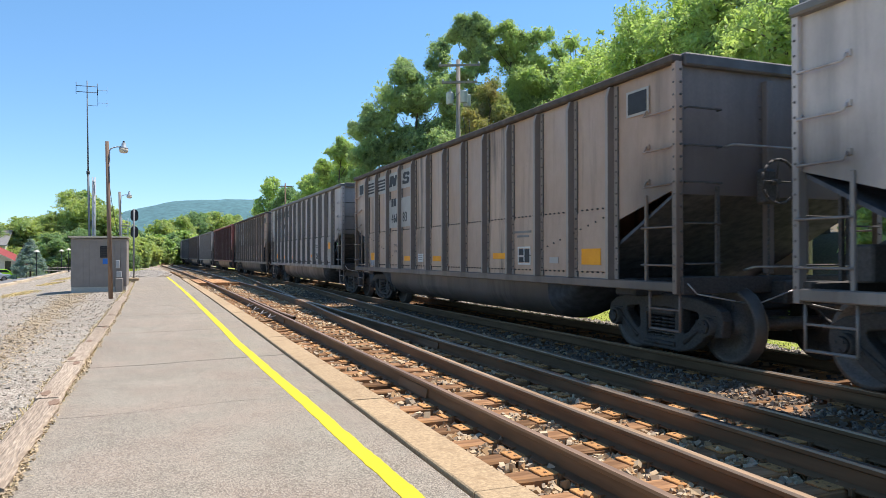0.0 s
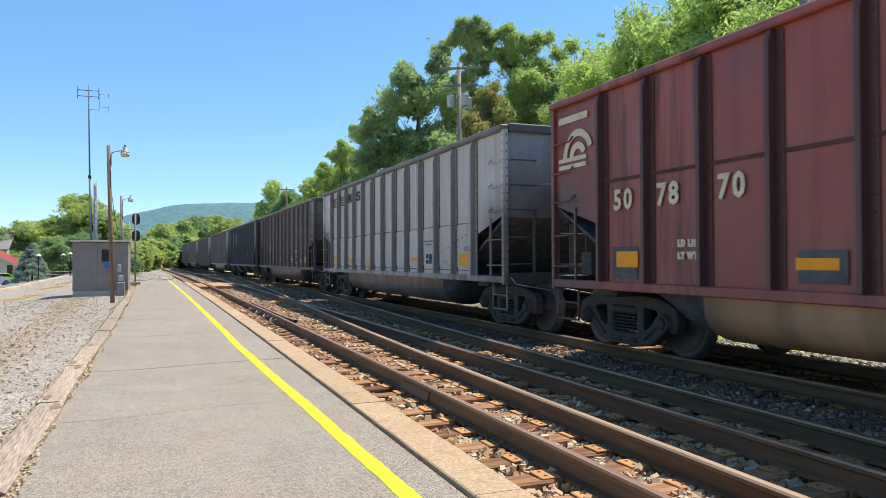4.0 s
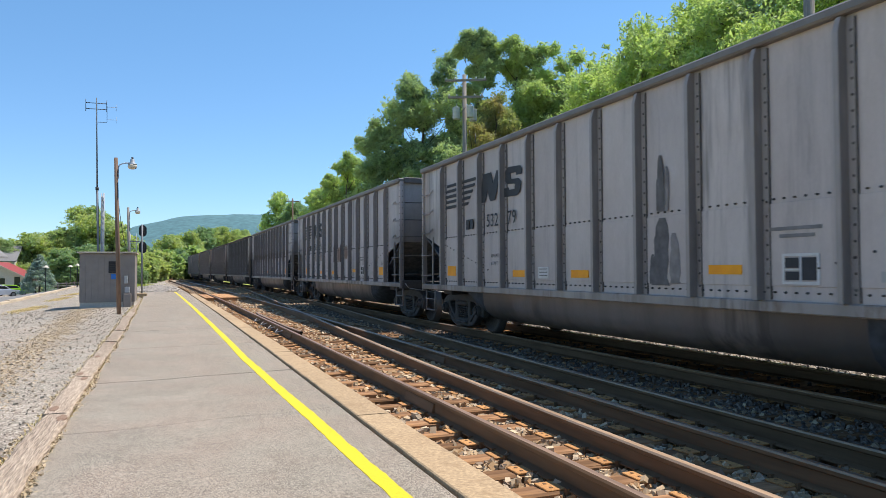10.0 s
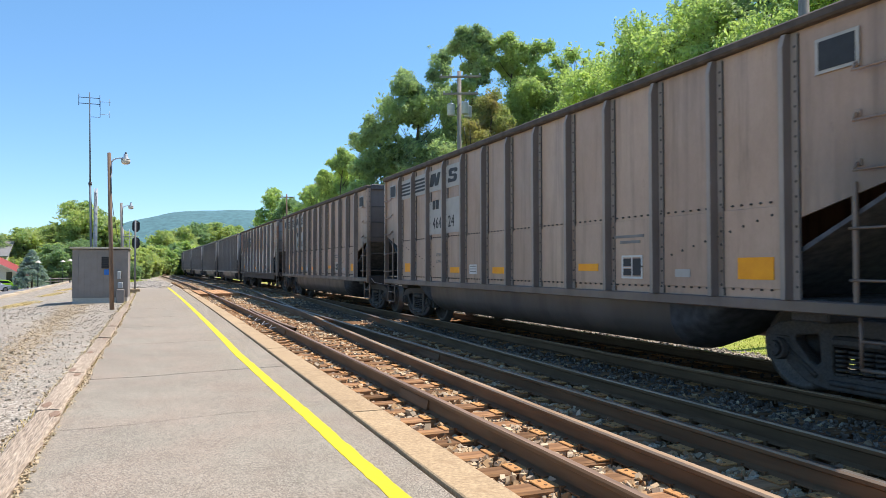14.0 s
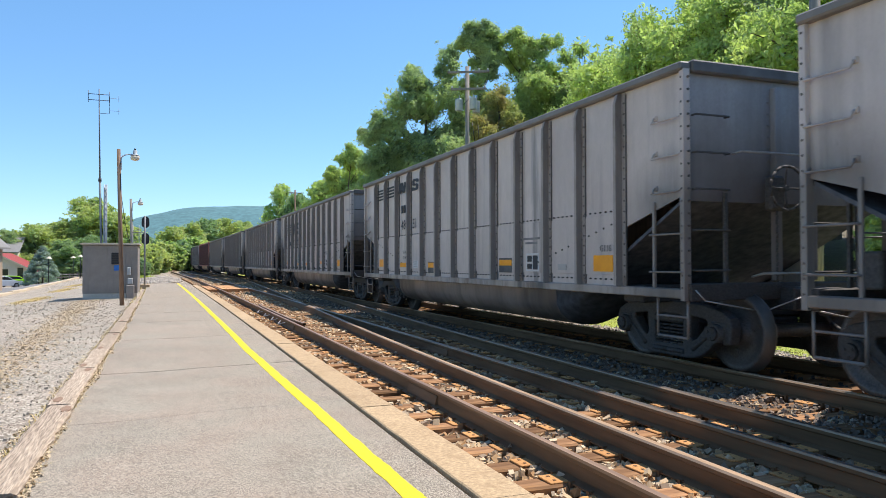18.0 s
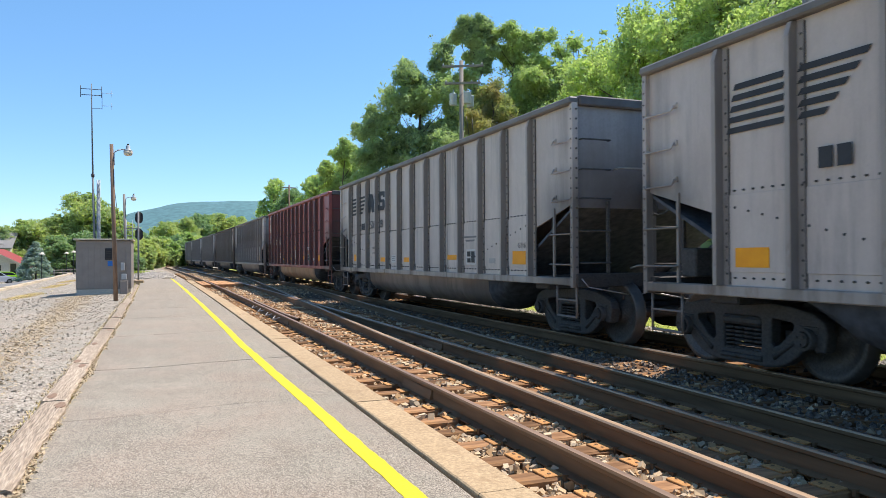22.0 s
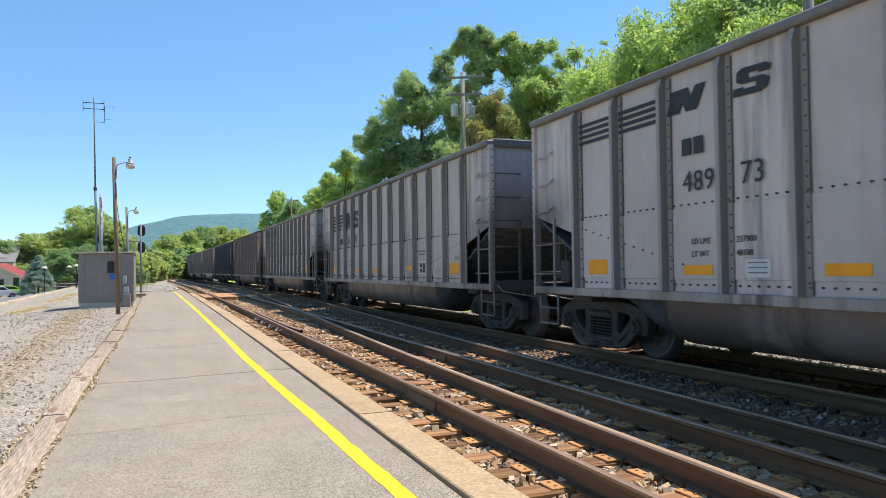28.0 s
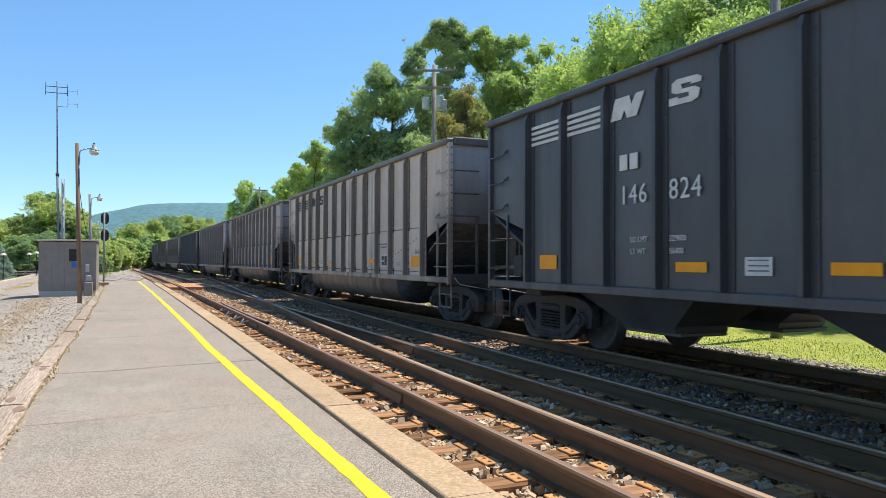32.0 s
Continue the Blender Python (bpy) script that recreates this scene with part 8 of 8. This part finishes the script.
# straw tufts on the yard and the stone heap past the platform's end
n = 3600
k = rng.integers(0, 3, n)
px_ = np.array((-5.75, -6.2, -6.5))[k] + rng.normal(0, 0.28, n)
py_ = np.array((36.8, 50.5, 61.0))[k] + rng.normal(0, 1.3, n)
v, f = blades(rng, px_, py_, yard_z(px_, py_) - 0.01, rng.uniform(0.05, 0.13, n), 0.012, 3.5)
thing("straw_tufts", "flat straw-coloured tufts of dry grass on the yard", "dry grass", kind="stuff", geo=mesh_np("straw_tufts", v, f, STRAW))
n = 5500
a_, r_ = rng.random(n) * 6.283, np.sqrt(rng.random(n))
hx, hy = -0.9 + 1.9 * r_ * np.cos(a_), 64.0 + 8.5 * r_ * np.sin(a_)
hz = -0.19 + 0.24 * (1 - r_ ** 2) + 0.06 * np.sin(hx * 3 + hy)
v, f = stones(rng, hx, hy, hz, rng.uniform(0.05, 0.13, n))
thing("gravel_heap", "low heap of grey crushed stone past the platform's end", "gravel", kind="stuff", geo=mesh_np("gravel_heap", v, f, HEAP_STONE))
n = 3000
v, f = blades(rng, -2.6 + rng.normal(0, 0.7, n), 66 + 9 * rng.random(n), np.full(n, -0.25), rng.uniform(0.15, 0.5, n), 0.03, 0.7)
thing("tall_weeds", "green weeds beside the stone heap", "weeds", kind="stuff", geo=mesh_np("tall_weeds", v, f, GRASS_BLADE))
n = 52000
y = 3 + 75 * rng.random(n) ** 1.8
x = 11.1 + 6.8 * rng.random(n) ** 1.1 + 0.25 * np.sin(y * 1.7) + 0.2 * np.sin(y * 0.6)
v, f = blades(rng, x + swing(y), y, yard_z(x + swing(y), y) - 0.01, rng.uniform(0.03, 0.09, n), 0.009, 2.6)
thing("grass", "bright green mown grass beyond the train", "grass", kind="stuff", geo=mesh_np("grass", v, f, GRASS_BLADE))


# ---- ties, plates and spikes ----
def tie_mesh(length, seed):
    r = random.Random(seed)
    b = Build()
    b.box(0, -0.105, -0.17, length, 0.105, 0.0, 0.012)
    b.v = [(p[0] + (0.02 * r.uniform(-1, 1) if p[0] < 0.1 else 0), p[1] + 0.012 * r.uniform(-1, 1), p[2] + 0.004 * r.uniform(-1, 1)) for p in b.v]
    return b.mesh("tie", TIE_WOOD)


def plate_mesh():
    b = Build()
    b.box(-0.185, -0.095, 0.0, 0.185, 0.095, 0.014, 0.004)
    n = len(b.f)
    for sx, y in ((-0.13, 0.045), (0.13, -0.045), (-0.13, -0.045), (0.13, 0.045)):
        b.box(sx - 0.012, y - 0.012, 0.012, sx + 0.012, y + 0.012, 0.019, 0.004)
    me = b.mesh("tie_plate", PLATE_RUST)
    me.materials.append(RAIL_RUST)
    for p_ in me.polygons[n:]:
        p_.material_index = 1
    return me


PLATE = plate_mesh()
LONG_TIES = [tie_mesh(3.95, i) for i in range(4)]
SHORT_TIES = [tie_mesh(2.6, 10 + i) for i in range(4)]
rest = Build()
rest_far = Build()
i = 0
s = TIE0 - PITCH * 44
while s < 75:
    j = random.uniform(-0.02, 0.02)
    p, a = on_line(s - 0.10 + j, 2.055 + random.uniform(-0.02, 0.03), TIE_TOP + random.uniform(-0.006, 0.004))
    m = Matrix.Translation(p) @ Matrix.Rotation(-a + random.uniform(-0.012, 0.012), 4, "Z")
    long_ = s < 36
    if 1.5 < s < 30:
        t = part("tie", (LONG_TIES if long_ else SHORT_TIES)[i % 4], None, near_track)
        t.matrix_basis = m
        offs = [NEAR_RAIL, NEAR_RAIL + GAUGE, closure(s), closure(s) + GAUGE] if s < 15 else [NEAR_RAIL, NEAR_RAIL + GAUGE]
        for o in offs:
            q = part("tie_plate", PLATE, None, t)
            q.location = (o - 2.055, 0, 0.001)
    else:
        rest.box(0, -0.105, -0.17, 3.95 if long_ else 2.6, 0.105, 0.0, 0.012, m)
    i += 1
    s += PITCH
part("tie_rest", rest, TIE_WOOD, near_track)["kind"] = "stuff"
s = -17.0
i = 0
while s < 90:
    p, a = on_line(s, TRAIN_MID - 1.3 + random.uniform(-0.03, 0.03), TIE_TOP + random.uniform(-0.006, 0.004))
    m = Matrix.Translation(p) @ Matrix.Rotation(-a + random.uniform(-0.012, 0.012), 4, "Z")
    if 1 < s < 30:
        t = part("tie", SHORT_TIES[i % 4], None, far_track)
        t.matrix_basis = m
        for o in (TRAIN_MID - GAUGE / 2, TRAIN_MID + GAUGE / 2):
            q = part("tie_plate", PLATE, None, t)
            q.location = (o - TRAIN_MID + 1.3, 0, 0.001)
    else:
        rest_far.box(0, -0.105, -0.17, 2.6, 0.105, 0.0, 0.012, m)
    s += 0.53
    i += 1
part("tie_rest", rest_far, TIE_WOOD, far_track)["kind"] = "stuff"
# spring anchors clipped to the rail feet beside the ties
anchors = Build()
s = TIE0 - PITCH * 8
while s < 30:
    for o in (NEAR_RAIL, NEAR_RAIL + GAUGE, closure(s), closure(s) + GAUGE, TRAIN_MID - GAUGE / 2):
        for d in (-0.22, 0.02):
            p, a = on_line(s + d, o, 0)
            for sx in (-1, 1):
                anchors.box(p.x + sx * 0.070 - 0.018, p.y - 0.014, -0.20, p.x + sx * 0.070 + 0.018, p.y + 0.014, -0.150)
    s += PITCH
part("rail_anchor_row", anchors, RAIL_RUST, near_track)["kind"] = "stuff"
# plank crossing at the platform's far part, frog casting and joint bars
PLANK = surface("crossing_plank", (0.40, 0.20, 0.085), (0.52, 0.28, 0.125), 0.85, big=1.5, fine=14, bump=0.3, dist=0.008, stretch=(1, 0.15, 1), rand=0.2)
crossing = thing("plank_crossing", "worn orange-brown plank crossing over the near track", "level crossing", kind="structure")
for k in range(5):
    part("plank", strip([(2.72 + 0.26 * k, -0.16), (2.72 + 0.26 * k, -0.012), (2.96 + 0.26 * k, -0.012), (2.96 + 0.26 * k, -0.16)], 37.5, 43.5, 2.0), PLANK, crossing)
for k in range(2):
    part("plank", strip([(2.05 + 0.22 * k, -0.16), (2.05 + 0.22 * k, -0.02), (2.25 + 0.22 * k, -0.02), (2.25 + 0.22 * k, -0.16)], 37.5, 43.5, 2.0), PLANK, crossing)
frog = part("frog", strip([(NEAR_RAIL + GAUGE - 0.16, -0.17), (NEAR_RAIL + GAUGE - 0.14, -0.02), (NEAR_RAIL + GAUGE + 0.14, -0.02), (NEAR_RAIL + GAUGE + 0.16, -0.17)], FROG - 1.2, FROG + 4.5, 1.0), RAIL_RUST, crossover, "cast steel frog")
for o, ss in ((NEAR_RAIL, (7.4, 16.2)), (NEAR_RAIL + GAUGE, (11.0,))):
    for s in ss:
        b = strip([(o - 0.045, -0.150), (o - 0.020, -0.055), (o + 0.020, -0.055), (o + 0.045, -0.150)], s - 0.45, s + 0.45, 0.45)
        part("joint_bar", b, RAIL_RUST, near_track)
bonds = Build()
for k, s in enumerate((17.0, 18.2, 19.6, 21.0)):
    p, a = on_line(s, NEAR_RAIL - 0.05, -0.03)
    bonds.bar([(p.x, p.y - 0.25, -0.06), (p.x - 0.10, p.y - 0.1, -0.10), (p.x - 0.12, p.y + 0.1, -0.12), (p.x - 0.03, p.y + 0.3, -0.06)], 0.012, 5)
part("rail_bond", bonds, GALV, near_track)["kind"] = "stuff"


# ---- what moves ----
def motions():
    for k, car in TRAIN.items():
        walk(car, [(t, car_pose(car_at(k, t))) for t in range(0, 33)])
        # the wheels turn; keyed closely while the car is near, when their turning can be seen
        near = [f for f in range(0, 32 * FPS + 1) if -9.0 < car_at(k, f / FPS) < 26.0]
        if not near:
            continue
        f0, f1 = max(1, near[0]), min(32 * FPS - 1, near[-1])
        base = car_at(k, f0 / FPS)
        for truck in [o for o in car.children if o.name.startswith("truck")]:
            for ws in truck.children:
                y = ws.location.y
                rows = [(0.0, pose(0, y, 0.457))]
                for f in range(f0, f1 + 1):
                    rows.append((f / FPS, Matrix.Translation((0, y, 0.457)) @ Matrix.Rotation((base - car_at(k, f / FPS)) / 0.457, 4, "X")))
                if f1 < 32 * FPS:
                    rows.append((32.0, rows[-1][1]))
                if f0 > 1:
                    rows.insert(1, ((f0 - 1) / FPS, pose(0, y, 0.457)))
                walk(ws, rows)


motions()
